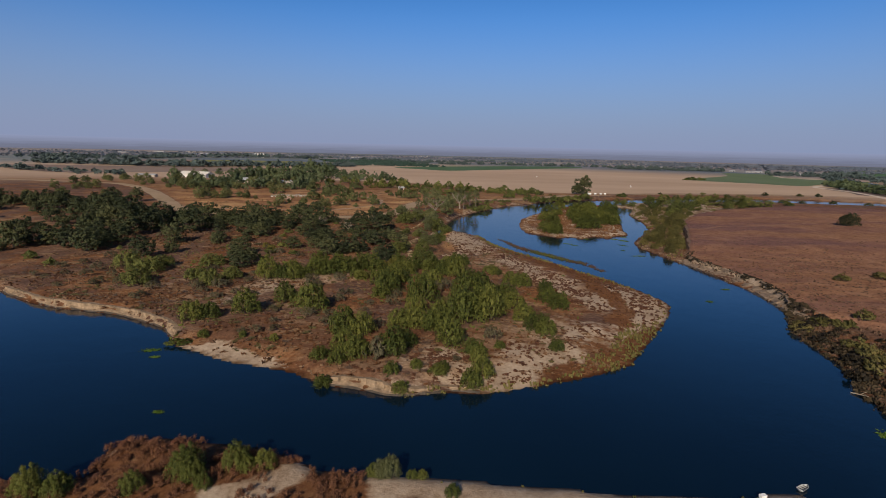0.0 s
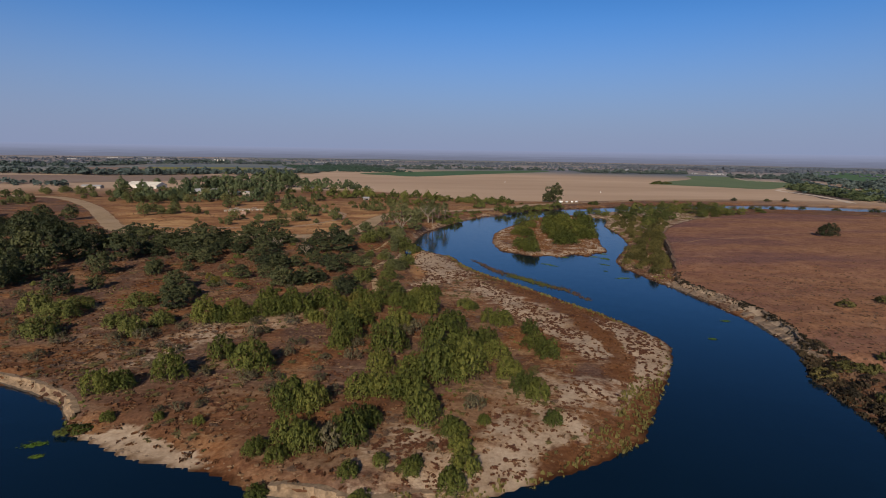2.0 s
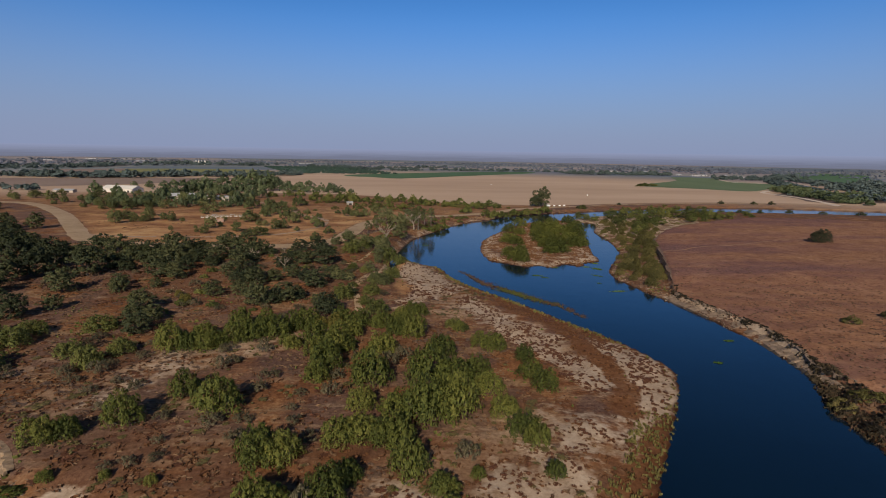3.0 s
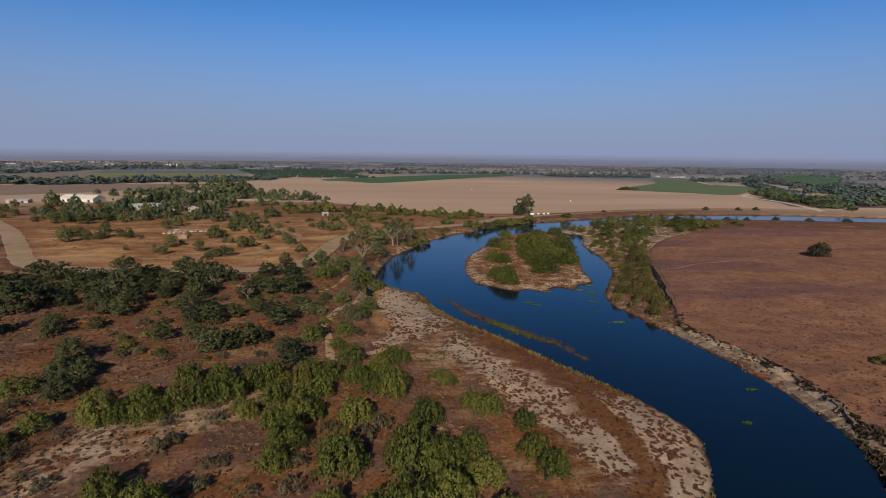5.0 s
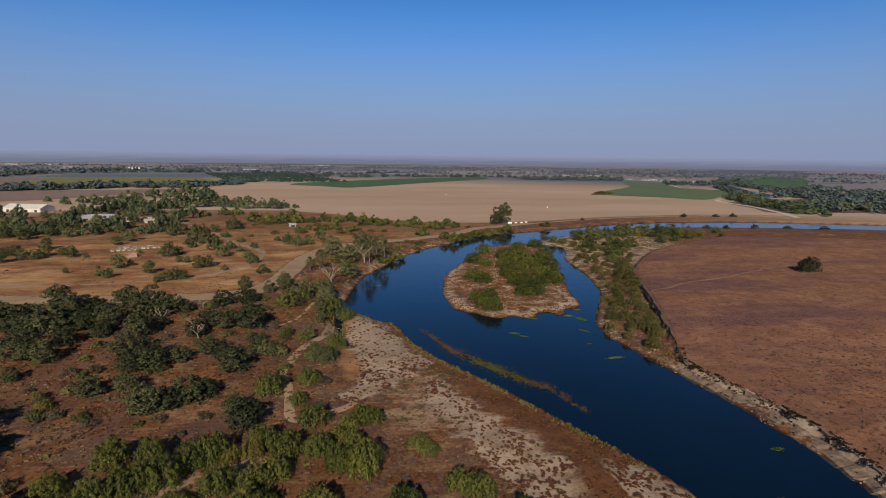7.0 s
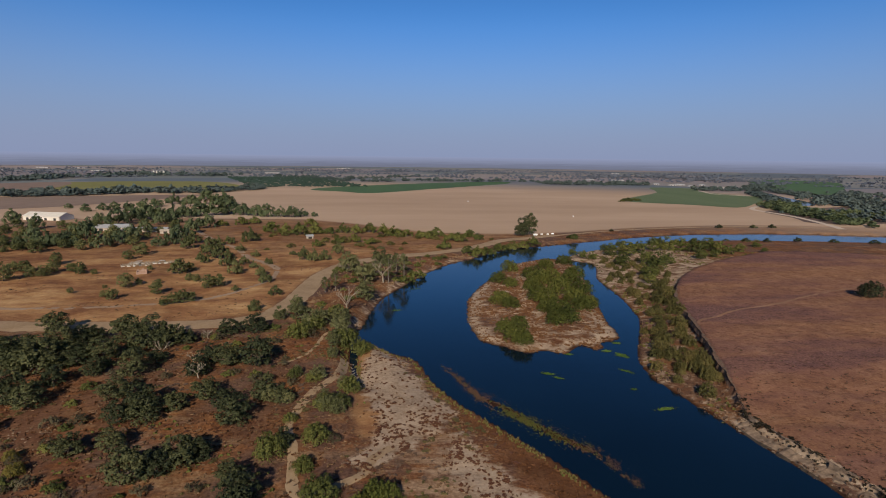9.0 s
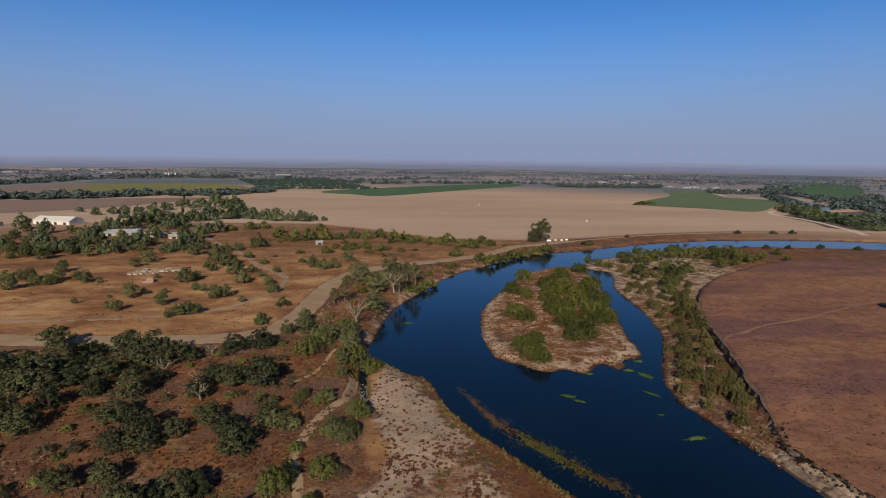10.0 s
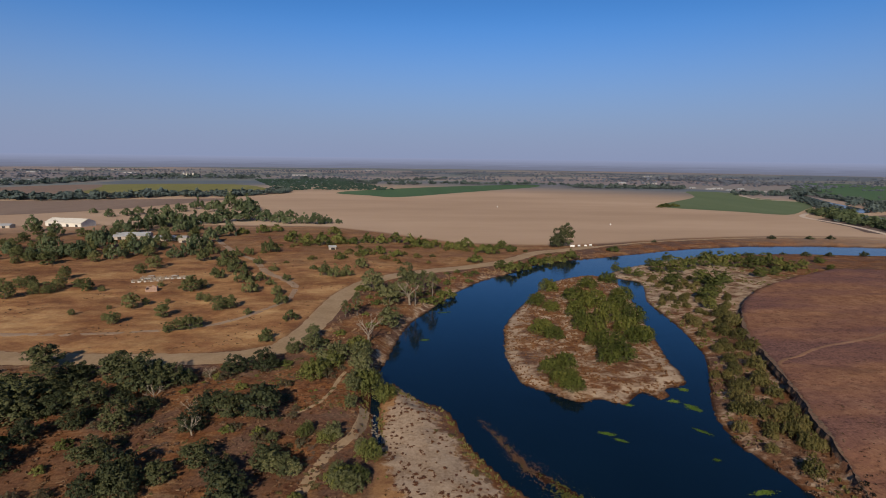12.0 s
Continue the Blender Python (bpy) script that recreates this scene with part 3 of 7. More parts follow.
# a cut bank on the outside bends, a low beach round the point
beachy = smooth(-20, 25, X) * (1 - smooth(325, 340, Y)) + 0.4 * smooth(338, 352, Y)
beachy = np.maximum(beachy, 0.75 * smooth(-9, 1, signed(np.array(BEACH_WEST), X, Y)))
crumble = value_noise(X + 5, Y, 4.5) * 1.3 + value_noise(X, Y + 8, 11) * 3.2
rise = smooth(0, 1, (d_spit + wob * (0.1 + 1.4 * beachy * smooth(-30, 0, X)) + crumble * 0.4 * (1 - beachy) * smooth(0, 2, d_spit) - 0.9 * (1 - beachy)) / (2.9 + 14 * beachy))
h_spit = rise * (land_height(X, Y) - 0.3 * beachy + lumps * 0.7) + 0.25 * smooth(-0.6, 0.6, d_spit)
wob_r = value_noise(X, Y, 5) * 3.0 + value_noise(X, Y, 2.2) * 1.6
edge = smooth(-1.1, 0.3, d_field + wob_r * 0.25)
h_right = smooth(-0.3, 7, d_right + wob) * (0.8 + lumps * 0.5) + 0.2 * smooth(-0.6, 0.6, d_right) + edge * (3.4 - 1.6 * smooth(285, 250, Y) + lumps * 0.25) * smooth(-0.5, 2, d_right)
h_island = smooth(-0.3, 9, d_island + wob) * (1.1 + lumps * 0.6) + 0.2 * smooth(-0.6, 0.6, d_island)
h_near = smooth(-0.3, 4, d_near + wob * 0.5) * (1.0 + lumps * 0.5) + 0.2 * smooth(-0.6, 0.6, d_near)
d_land = np.maximum.reduce([d_spit, d_right, d_island, d_near])
bar = away(curve_points(SPIT_BAR), X, Y, False)
bar_lumps = smooth(-0.72, -0.28, value_noise(X, Y, 9) + 0.7 * value_noise(X + 20, Y, 3.2)) * smooth(5.2, 1.4, bar + 2.4 * value_noise(X, Y, 5) + 0.05 * np.abs(Y - 262))
bed = np.maximum(-1.6, -0.35 + 0.2 * d_land) * (1 - bar_lumps) + bar_lumps * (0.05 + 0.16 * value_noise(X, Y, 3))
Z = np.where(d_spit > 0, h_spit, np.where(d_right > 0, h_right, np.where(d_island > 0, h_island, np.where(d_near > 0, h_near, bed))))
# a few hollows that hold water among the brush
POOLS = [(-23.6, 282.3, 3.2), (-24.6, 204.6, 2.6), (-46, 187.5, 2.4)]
for px, py, pr in POOLS:
    q = np.hypot(X - px, Y - py)
    Z -= 1.0 * (1 - smooth(pr * 0.5, pr * 1.4, q)) * (d_spit > 0)


def ground_z(x, y):
    """The height of the ground at a place."""
    i = min(max(int(gx.searchsorted(x)) - 1, 0), len(gx) - 2)
    j = min(max(int(gy.searchsorted(y)) - 1, 0), len(gy) - 2)
    u, v = (x - gx[i]) / (gx[i + 1] - gx[i]), (y - gy[j]) / (gy[j + 1] - gy[j])
    return float((Z[j, i] * (1 - u) + Z[j, i + 1] * u) * (1 - v) + (Z[j + 1, i] * (1 - u) + Z[j + 1, i + 1] * u) * v)


def near_cell(grid, x, y):
    i = min(int(gx.searchsorted(x)), len(gx) - 1)
    j = min(int(gy.searchsorted(y)), len(gy) - 1)
    return float(grid[j, i])


# what covers the ground
slope = np.hypot(*np.gradient(Z, gy, gx))
sand_at = np.zeros(X.shape)
for outline, weight in ((SAND_NORTH, 1.0), (SAND_BAND, 0.80), (SAND_LOBE, 0.98), (SAND_TONGUE, 0.9), (SAND_POINT, 0.78), (SAND_SOUTH, 0.34), (SAND_WASH, 0.24), (SAND_GULLY, 0.28)):
    sand_at = np.maximum(sand_at, weight * smooth(-5, 4, signed(np.array(outline), X, Y) + 2.0 * wob))
# bleached straw along the old wash and among the willows of the point
WASH_LINE = [(-84, 158), (-73, 170), (-66, 181), (-58, 189), (-47, 194), (-38, 199.5), (-29, 207), (-18, 206)]
FAINT_WASH = [(-76, 152), (-66, 166), (-56, 178), (-44, 187), (-33, 194)]
straw_at = np.maximum(0.9 * smooth(6.5, 2.0, away(curve_points(WASH_LINE), X, Y, False) + 1.6 * wob), 0.7 * smooth(5.0, 1.5, away(curve_points(FAINT_WASH), X, Y, False) + 1.6 * wob))
for outline, weight in (([(-34, 112), (-8, 107), (14, 108), (32, 122), (38, 146), (26, 152), (10, 138), (-10, 128), (-28, 122)], 0.75), ([(8, 246), (22, 256), (28, 250), (30, 226), (22, 214), (10, 222)], 0.6), ([(-70, 142), (-40, 128), (-26, 142), (-44, 160), (-64, 160)], 0.42), (SAND_BAND, 0.7)):
    straw_at = np.maximum(straw_at, weight * smooth(-5, 5, signed(np.array(outline), X, Y) + 2.0 * wob))
straw_at = np.maximum(straw_at, 0.3 * smooth(0.0, 0.3, value_noise(X + 200, Y, 23)) * (d_spit > 0) * (Y < 345)) * (d_spit > 0)
# rusty streaks run along the sand, parallel with the shore
along, over = 0.5 * X - 0.866 * Y, 0.866 * X + 0.5 * Y
streak = value_noise(along, over * 3.4, 17) + 0.6 * value_noise(along + 40, over * 2.6, 6)
streaky = smooth(0.06, 0.3, streak) * (signed(np.array(SAND_NORTH), X, Y) < -1) * (signed(np.array(SAND_LOBE), X, Y) < 1)
sand_at *= 1 - 0.6 * streaky
on_west = (d_spit > 0) & (Y < 560)
sand_at = np.maximum(sand_at, 0.25 * (d_island > 0) + 0.22 * smooth(4, 1, np.abs(d_island - 4)) * (d_island > 0))
low_right = (d_right > 0) * (1 - edge)
sand_at = np.maximum(sand_at, (0.16 + 0.20 * smooth(390, 440, Y)) * (1 - smooth(255, 310, X)) * low_right * smooth(160, 175, Y))
sand_at = np.maximum(sand_at, 0.62 * (d_near > 0) * np.maximum(smooth(-13, -8, X + 1.5 * wob), 1.2 * smooth(-1.5, 1, signed(np.array(NEAR_SAND), X, Y) + 0.6 * wob)))
sand_at = np.maximum(sand_at, 0.24 * (d_spit > 0) * smooth(8, 3, d_spit) * (Y > 340) * (Y < 540))
sand_at = np.maximum(sand_at, 0.74 * smooth(-1.5, 1.0, signed(np.array(BEACH_WEST), X, Y) + 0.8 * wob))
beach_at = np.where((d_spit > 0) & ((Y > 262) | ((X < 12) & (Y < 200))), 0.12, 1.0) * smooth(0.32, 0.62, slope) * smooth(0.0, 1.2, d_land) * (smooth(11, 7, d_land)) * (Y < 600) * (1 - smooth(80, 84, X) * (Y < 168)) * (0.25 + 0.6 * (X < -8) * (Y < 180) + 0.75 * smooth(-0.35, 0.12, value_noise(X, Y, 10) + 0.6 * value_noise(X, Y + 3, 3.5)))
fringe = np.where(Y > 197, 2.6 + 6.0 * smooth(290, 240, Y), np.where(Y > 152, 0.9, 1.0 + 5.5 * smooth(152, 138, Y)))
rust_strip = smooth(fringe + 1.4, fringe - 1.0, d_spit + 0.8 * wob) * smooth(8, 30, X) * (Y < 330) * (d_spit > 0)
rust_strip = np.maximum(rust_strip, smooth(5.0, 2.2, away(curve_points(RUST_LINE), X, Y, False) + 1.0 * wob))
rust_at = np.clip(rust_strip + 0.6 * (d_island > 0) * smooth(-0.25, 0.1, value_noise(X, Y, 18)) + 0.45 * low_right * smooth(-0.2, 0.15, value_noise(X, Y, 15)) + 0.9 * (d_near > 0) * (1 - smooth(-13, -8, X)) + 0.5 * smooth(0.02, 0.2, value_noise(X, Y, 26)) * on_west * (Y < 340), 0, 1)
sand_at *= 1 - 0.9 * smooth(0.4, 0.9, rust_strip)
field_at = edge * (d_right > 0) * (X < 900)
side = inside(np.vstack([curve_points(ROAD_LINE), [(191, 760), (-700, 800), (-700, 640)]]), X, Y)
gold_at = np.where(side, smooth(4, 9, road_gap), 0.0) * (1 - smooth(480, 620, Y) * 0.55)
INLET_SLOPE = [(-1.0, 322), (3.5, 326), (4.0, 306), (1.5, 294), (5.5, 279), (8.5, 264), (7.0, 251), (0.5, 252), (-1.5, 268), (-1.0, 292)]
gold_at = np.maximum(gold_at, 0.85 * smooth(-1.5, 1.0, signed(np.array(INLET_SLOPE), X, Y) + wob * 0.6))
north = smooth(0, 14, signed(np.array([(-900, 860), (-420, 770), (-250, 790), (-80, 770), (60, 655), (130, 640), (175, 640), (225, 655), (300, 682), (370, 695), (440, 703), (500, 698), (560, 678), (1200, 600), (7000, 560), (7000, 7000), (-7000, 7000), (-7000, 860)]), X, Y))
reach_out = np.hypot(X, Y)
# the upper half of the range brings in the haze-tinted parcels far out
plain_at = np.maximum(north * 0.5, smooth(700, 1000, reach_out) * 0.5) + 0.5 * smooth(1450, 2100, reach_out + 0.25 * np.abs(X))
plain_at = np.where((d_right > 0) & (reach_out < 1500), 0.0, plain_at)

ni, nj = len(gx), len(gy)
ids = np.arange(ni * nj).reshape(nj, ni)
quads = np.stack([ids[:-1, :-1], ids[:-1, 1:], ids[1:, 1:], ids[1:, :-1]], -1).reshape(-1, 4)
gm = bpy.data.meshes.new("ground")
gm.vertices.add(ni * nj)
gm.vertices.foreach_set("co", np.stack([X, Y, Z], -1).astype(np.float32).ravel())
gm.loops.add(quads.size)
gm.loops.foreach_set("vertex_index", quads.astype(np.int32).ravel())
gm.polygons.add(len(quads))
gm.polygons.foreach_set("loop_start", np.arange(0, quads.size, 4, dtype=np.int32))
gm.update(calc_edges=True)
gm.shade_smooth()
wet_at = smooth(1.5, 0.5, d_land + 0.7 * wob) * smooth(0.75, 0.35, Z) * (reach_out < 900)
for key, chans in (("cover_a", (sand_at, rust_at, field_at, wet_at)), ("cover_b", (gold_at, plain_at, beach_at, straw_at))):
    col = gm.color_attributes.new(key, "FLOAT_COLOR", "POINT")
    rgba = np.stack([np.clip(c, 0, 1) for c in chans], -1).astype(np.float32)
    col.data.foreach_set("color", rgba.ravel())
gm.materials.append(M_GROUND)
tagged(new("ground", gm), "dry brown river plain with pale sand banks and tilled fields", "ground", kind="structure")

# the river: one level sheet under the banks
wx, wy = np.linspace(-500, 1000, 61), np.linspace(-250, 720, 41)
tagged(mesh_object("water", [(x, y, 0.0) for y in wy for x in wx],
                   [(j * 61 + i, j * 61 + i + 1, j * 61 + i + 62, j * 61 + i + 61) for j in range(40) for i in range(60)], M_WATER),
       "calm deep blue river water with faint ripples", "river", kind="structure")


def ribbon(name, line, width, material, label, category, lift=0.07, steps=5, ragged=0.5):
    """A road or track laid on the ground."""
    pts = curve_points(line, steps=steps)
    run = np.gradient(pts, axis=0)
    run /= np.linalg.norm(run, axis=1)[:, None]
    across = np.stack([-run[:, 1], run[:, 0]], -1)
    verts, faces, cols = [], [], 7
    for i, (p, a) in enumerate(zip(pts, across)):
        for k in range(cols):
            s = (k / (cols - 1) - 0.5) * 2
            wide = width / 2 + (random.uniform(-ragged, ragged) if k in (0, cols - 1) else 0)
            q = p + a * s * wide
            crown = lift if k not in (0, cols - 1) else -0.12
            verts.append((q[0], q[1], ground_z(*q) + crown))
    for i in range(len(pts) - 1):
        for k in range(cols - 1):
            faces.append((i * cols + k, i * cols + k + 1, (i + 1) * cols + k + 1, (i + 1) * cols + k))
    return tagged(mesh_object(name, verts, faces, material, smooth=True), label, category, kind="structure")


ribbon("road", ROAD_LINE, 14.5, M_ROAD, "wide pale dirt road curving past the oaks", "road", 0.12, 8, 0.9)
ribbon("levee_road", LEVEE_LINE, 6.0, M_ROAD, "pale dirt track along the top of the levee", "road", 0.12)
ribbon("field_road", [(546, 664), (560, 692), (580, 742), (597, 790), (606, 830), (614.8, 896.3), (638, 937.2), (710.9, 1003.7), (833.7, 1133.4), (873.5, 1204.2), (812.3, 1290), (850, 1400), (875.2, 1452.7), (995.8, 1609.9)],
       9.0, M_FARMROAD, "pale farm road bending round the green crop", "road", 0.5)
ribbon("sand_path", [(9, 246), (4, 240), (2, 234.1), (-3.1, 230.5), (-9.5, 227.2), (-13.6, 228.4), (-15.4, 236), (-16.7, 247.3), (-19.4, 257.6), (-19.2, 266.4)], 3.4, M_ROAD, "pale sandy footpath through the willows", "path", 0.06)
ribbon("trail", [(-19.2, 266.4), (-15.5, 279.2), (-12, 287.2), (-8.5, 293.1), (-6.8, 303), (-6.5, 312.3)], 4.2, M_ROAD, "worn pale trail beside the inlet", "path", 0.06)
ribbon("trail", [(-27.2, 307.1), (-21.9, 312.5), (-18.4, 320.6), (-16.7, 330.9), (-14.8, 336.8)], 1.6, M_ROAD, "narrow pale trail through dry grass", "path", 0.06)
ribbon("lane", [(-166, 663.2), (-140.1, 612.2), (-121.3, 579), (-105.2, 559.2), (-86.7, 516.8), (-66, 486), (-57.8, 470)], 6.0, M_TRACK, "narrow lane between the farm trees", "road", 0.1)
ribbon("field_track", [(153, 334), (160, 340), (190, 354.6), (218, 364), (245, 376), (279, 389), (330, 404)], 1.9, M_WHEEL, "faint wheel track across the bare field", "path", 0.06, 12, 0.7)
ribbon("farm_track", [(-200, 392), (-168.1, 385.1), (-132.2, 383.4), (-98.1, 387.4), (-77, 399.2), (-63.6, 420.1), (-56.2, 440.1), (-57.8, 473.9)], 4.0, M_TRACK, "faint wheel track across dry golden grass", "path", 0.08)


def crop(name, outline, material, label, lift=0.25):
    pts = curve_points(outline, True, 3)
    bm = bmesh.new()
    face = bm.faces.new([bm.verts.new((x, y, 0)) for x, y in pts])
    bmesh.ops.triangulate(bm, faces=[face])
    for v in bm.verts:
        v.co.z = 2.0 + lift + max(0, ground_z(v.co.x, v.co.y) - 2.0)
    me = bpy.data.meshes.new(name)
    bm.to_mesh(me)
    bm.free()
    me.materials.append(material)
    return tagged(new(name, me), label, "field", "fields on the plain", "structure")


crop("crop_field", [(-138.9, 1404.6), (-60, 1338), (4.3, 1286.2), (140, 1440), (290, 1612), (428.1, 1771.8), (446.9, 1919.1), (165.7, 1765), (-88.9, 1526.8)], M_CROP, "bright green crop on the far plain")
crop("crop_field", [(477.3, 1077.5), (547.6, 1182.5), (699.4, 1355.8), (806.3, 1587.5), (906.2, 1524.1), (831.7, 1386.9), (840.5, 1279.5), (849.2, 1174.2), (697.8, 1013.1), (615.6, 945), (565.1, 997.7)], M_CROP_PALE, "rounded pale green crop beside the farm road")
crop("crop_field", [(-690.6, 1360.9), (-812.3, 1706.7), (-507.3, 1798.6), (-358.3, 1625.1), (-333.2, 1494.3), (-428.5, 1458), (-614, 1370)], M_MUSTARD, "yellowing crop behind the wooded creek")
crop("crop_field", [(1130.1, 1500.8), (1113.6, 1283.6), (1825.4, 2022.2), (1636.2, 2268.3)], M_CROP, "long green crop beyond the river bend")
crop("crop_field", [(-640, 850), (-516.7, 905), (-447.3, 958.8), (-400.2, 1027.6), (-321, 1192.9), (-350.8, 1220.4), (-683.8, 1135.7), (-900, 1080)], M_FALLOW, "bare fallow soil in front of the wooded creek")
crop("crop_field", [(-803.4, 1309.7), (-690, 1342.5), (-812.3, 1706.7), (-956.4, 1532.4)], M_FALLOW, "bare fallow soil beside the yellowing crop", 0.35)
crop("crop_field", [(610, 880), (588, 790), (566, 722), (700, 716), (900, 690), (1150, 760), (1200, 980), (1000, 1090), (880, 980), (740, 930), (680, 900)], M_SCRUB, "dull russet scrub land beyond the tan field", 0.22)
far_river = crop("far_river", [(1091.1, 1544.1), (986.4, 1343.5), (901.3, 1177.5), (847.7, 1051.3), (799.8, 987.9), (770, 985), (800, 1040), (852.4, 1150), (960, 1350)], M_WATER, "pale reflecting bend of the river far off", 0.3)
far_river["category"] = "river"


# the edge of the plain: haze painted on a low glowing ring beyond everything else
def painted_haze_ring():
    m = bpy.data.materials.new("painted_haze_ring")
    m.use_nodes = True
    n, l = m.node_tree.nodes, m.node_tree.links
    n.clear()
    co = object_coords(n)
    part_z = n.new("ShaderNodeSeparateXYZ")
    l.new(co, part_z.inputs[0])
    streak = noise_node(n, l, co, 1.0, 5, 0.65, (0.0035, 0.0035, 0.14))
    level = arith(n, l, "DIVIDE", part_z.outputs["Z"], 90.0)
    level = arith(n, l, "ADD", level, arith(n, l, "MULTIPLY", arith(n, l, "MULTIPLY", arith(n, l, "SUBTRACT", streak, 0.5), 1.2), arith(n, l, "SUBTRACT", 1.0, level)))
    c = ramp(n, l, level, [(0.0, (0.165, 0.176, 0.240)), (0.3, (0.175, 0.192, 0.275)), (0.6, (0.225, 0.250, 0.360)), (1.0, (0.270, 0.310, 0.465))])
    # self-lit, since the ramp above already holds the haze colour
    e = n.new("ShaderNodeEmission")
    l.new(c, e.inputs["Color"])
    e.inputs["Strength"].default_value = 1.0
    o = n.new("ShaderNodeOutputMaterial")
    l.new(e.outputs[0], o.inputs[0])
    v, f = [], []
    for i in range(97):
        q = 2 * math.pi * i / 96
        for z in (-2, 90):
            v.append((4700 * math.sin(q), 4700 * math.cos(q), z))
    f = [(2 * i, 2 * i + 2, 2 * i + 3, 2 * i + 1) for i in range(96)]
    return tagged(mesh_object("backdrop", v, f, m), "glowing ring painted as blue-grey haze round the plain", "distance", kind="structure")


painted_haze_ring()


def scarp(points, material, label):
    """The raw earth face under a field edge: an upright, notched and crumbling strip below the turf."""
    line = curve_points(points, steps=22)
    run = np.gradient(line, axis=0)
    run /= np.linalg.norm(run, axis=1)[:, None]
    out = np.stack([run[:, 1], -run[:, 0]], -1)
    rr = np.random.default_rng(3)
    v, f = [], []
    for i, (p, o) in enumerate(zip(line, out)):
        notch = rr.uniform(-0.2, 0.2) + 1.8 * float(value_noise(p[0], p[1], 7.0)) + 0.7 * float(value_noise(p[0] + 40, p[1], 2.5))
        tall = (1.5 if p[1] > 255 else 0.95) + 1.0 * float(value_noise(p[0] + 90, p[1], 9.0)) + rr.uniform(-0.25, 0.25)
        a, b, c = p + o * (1.3 + notch), p + o * (0.7 + notch), p - o * 1.0
        top = ground_z(*(p - o * 1.4)) + 0.05
        v += [(a[0], a[1], top - tall - 0.5), (b[0] + rr.uniform(-0.1, 0.1), b[1], top - tall * 0.45), (b[0], b[1], top - rr.uniform(0.02, 0.2)), (c[0], c[1], top - 0.12)]
        if i:
            k = 4 * i
            f += [(k - 4 + j, k + j, k + j + 1, k - 3 + j) for j in range(3)]
    return tagged(mesh_object("field_scarp", v, f, material), label, "bank", kind="structure")


def cut_face(points, material, label, inset=0.0, depth_of=None, reach=4.0):
    """The pale cut bank below the bare field: a slumped, notched earth face from the turf down into the water."""
    line = curve_points(points, steps=26)
    depth_of = d_right if depth_of is None else depth_of
    run = np.gradient(line, axis=0)
    run /= np.linalg.norm(run, axis=1)[:, None]
    out = np.stack([run[:, 1], -run[:, 0]], -1)
    rr = np.random.default_rng(9)
    line = line - out * inset
    v, f, held, left = [], [], 0.0, 0
    for i, (p, o) in enumerate(zip(line, out)):
        if left <= 0:
            held, left = rr.uniform(-1.1, 0.8), rr.integers(2, 9)      # blocks of turf break away in steps
        left -= 1
        wide = max(1.2, min(reach, near_cell(depth_of, *p)))
        soft, grain = spot_noise(p[0] + 11, p[1], 6.0), spot_noise(p[0] + 31, p[1] + 17, 1.7)
        slump = spot_noise(p[0] + 53, p[1], 3.1)
        top = ground_z(*(p - o * 1.6)) + 0.04
        rows = ((-1.3, top - 0.14), (0.1 + held * 0.45, top - 0.02), (0.12 + held * 0.7 + 0.5 * slump, top * 0.52 + 0.5 * slump),
                (wide * 0.42 + held * 0.3 + 0.8 * grain, top * 0.34 + 0.5 * grain), (wide * 0.74 + soft + 0.5 * slump, 0.38 + 0.3 * grain), (wide + 0.15 + 0.3 * soft, -0.25))
        for s, z in rows:
            q = p + o * s + rr.uniform(-0.05, 0.05, 2)
            v.append((q[0], q[1], z))
        if i:
            k = 6 * i
            f += [(k - 6 + j, k + j, k + j + 1, k - 5 + j) for j in range(5)]
    bank = mesh_object("cut_bank", v, f, material)
    bank.data.materials.append(M_SOAKED)                     # the foot stands in the water
    for k, face in enumerate(bank.data.polygons):
        face.material_index = 1 if k % 5 == 4 else 0
    return tagged(bank, label, "bank", kind="structure")


cut_face(FIELD_EDGE[16:25], M_FACE, "pale crumbling cut bank between field and river", 0.0, d_right, 6.5)
cut_face(SPIT_SHORE[3:10], M_CLIFF, "pale sandy river cliff below dry brush", 1.8, d_spit, 1.6)
cut_face(SPIT_SHORE[15:20], M_CLIFF, "low sandy river cliff under the willows", 1.6, d_spit, 1.6)
scarp(FIELD_EDGE[9:17], M_SCARP, "raw dark earth scarp along the edge of the field")


# ---------------------------------------------------------------- trees and shrubs
def limb(verts, faces, a, b, ra, rb, sides=5, hub=None):
    """A tapered branch from a to b, grown out of the vertex hub where one is given. Returns the vertex at its tip."""
    a, b = Vector(a), Vector(b)
    t = (b - a).normalized()
    u = t.orthogonal().normalized()
    w = t.cross(u)
    k = len(verts)
    for c, r in ((a, ra), (b, rb)):
        for i in range(sides):
            q = 2 * math.pi * i / sides
            verts.append(tuple(c + (u * math.cos(q) + w * math.sin(q)) * r))
    for i in range(sides):
        faces.append((k + i, k + (i + 1) % sides, k + sides + (i + 1) % sides, k + sides + i))
    verts.append(tuple(b))
    tip = len(verts) - 1
    for i in range(sides):
        faces.append((k + sides + i, k + sides + (i + 1) % sides, tip))
        if hub is not None:
            faces.append((hub, k + (i + 1) % sides, k + i))
    return tip


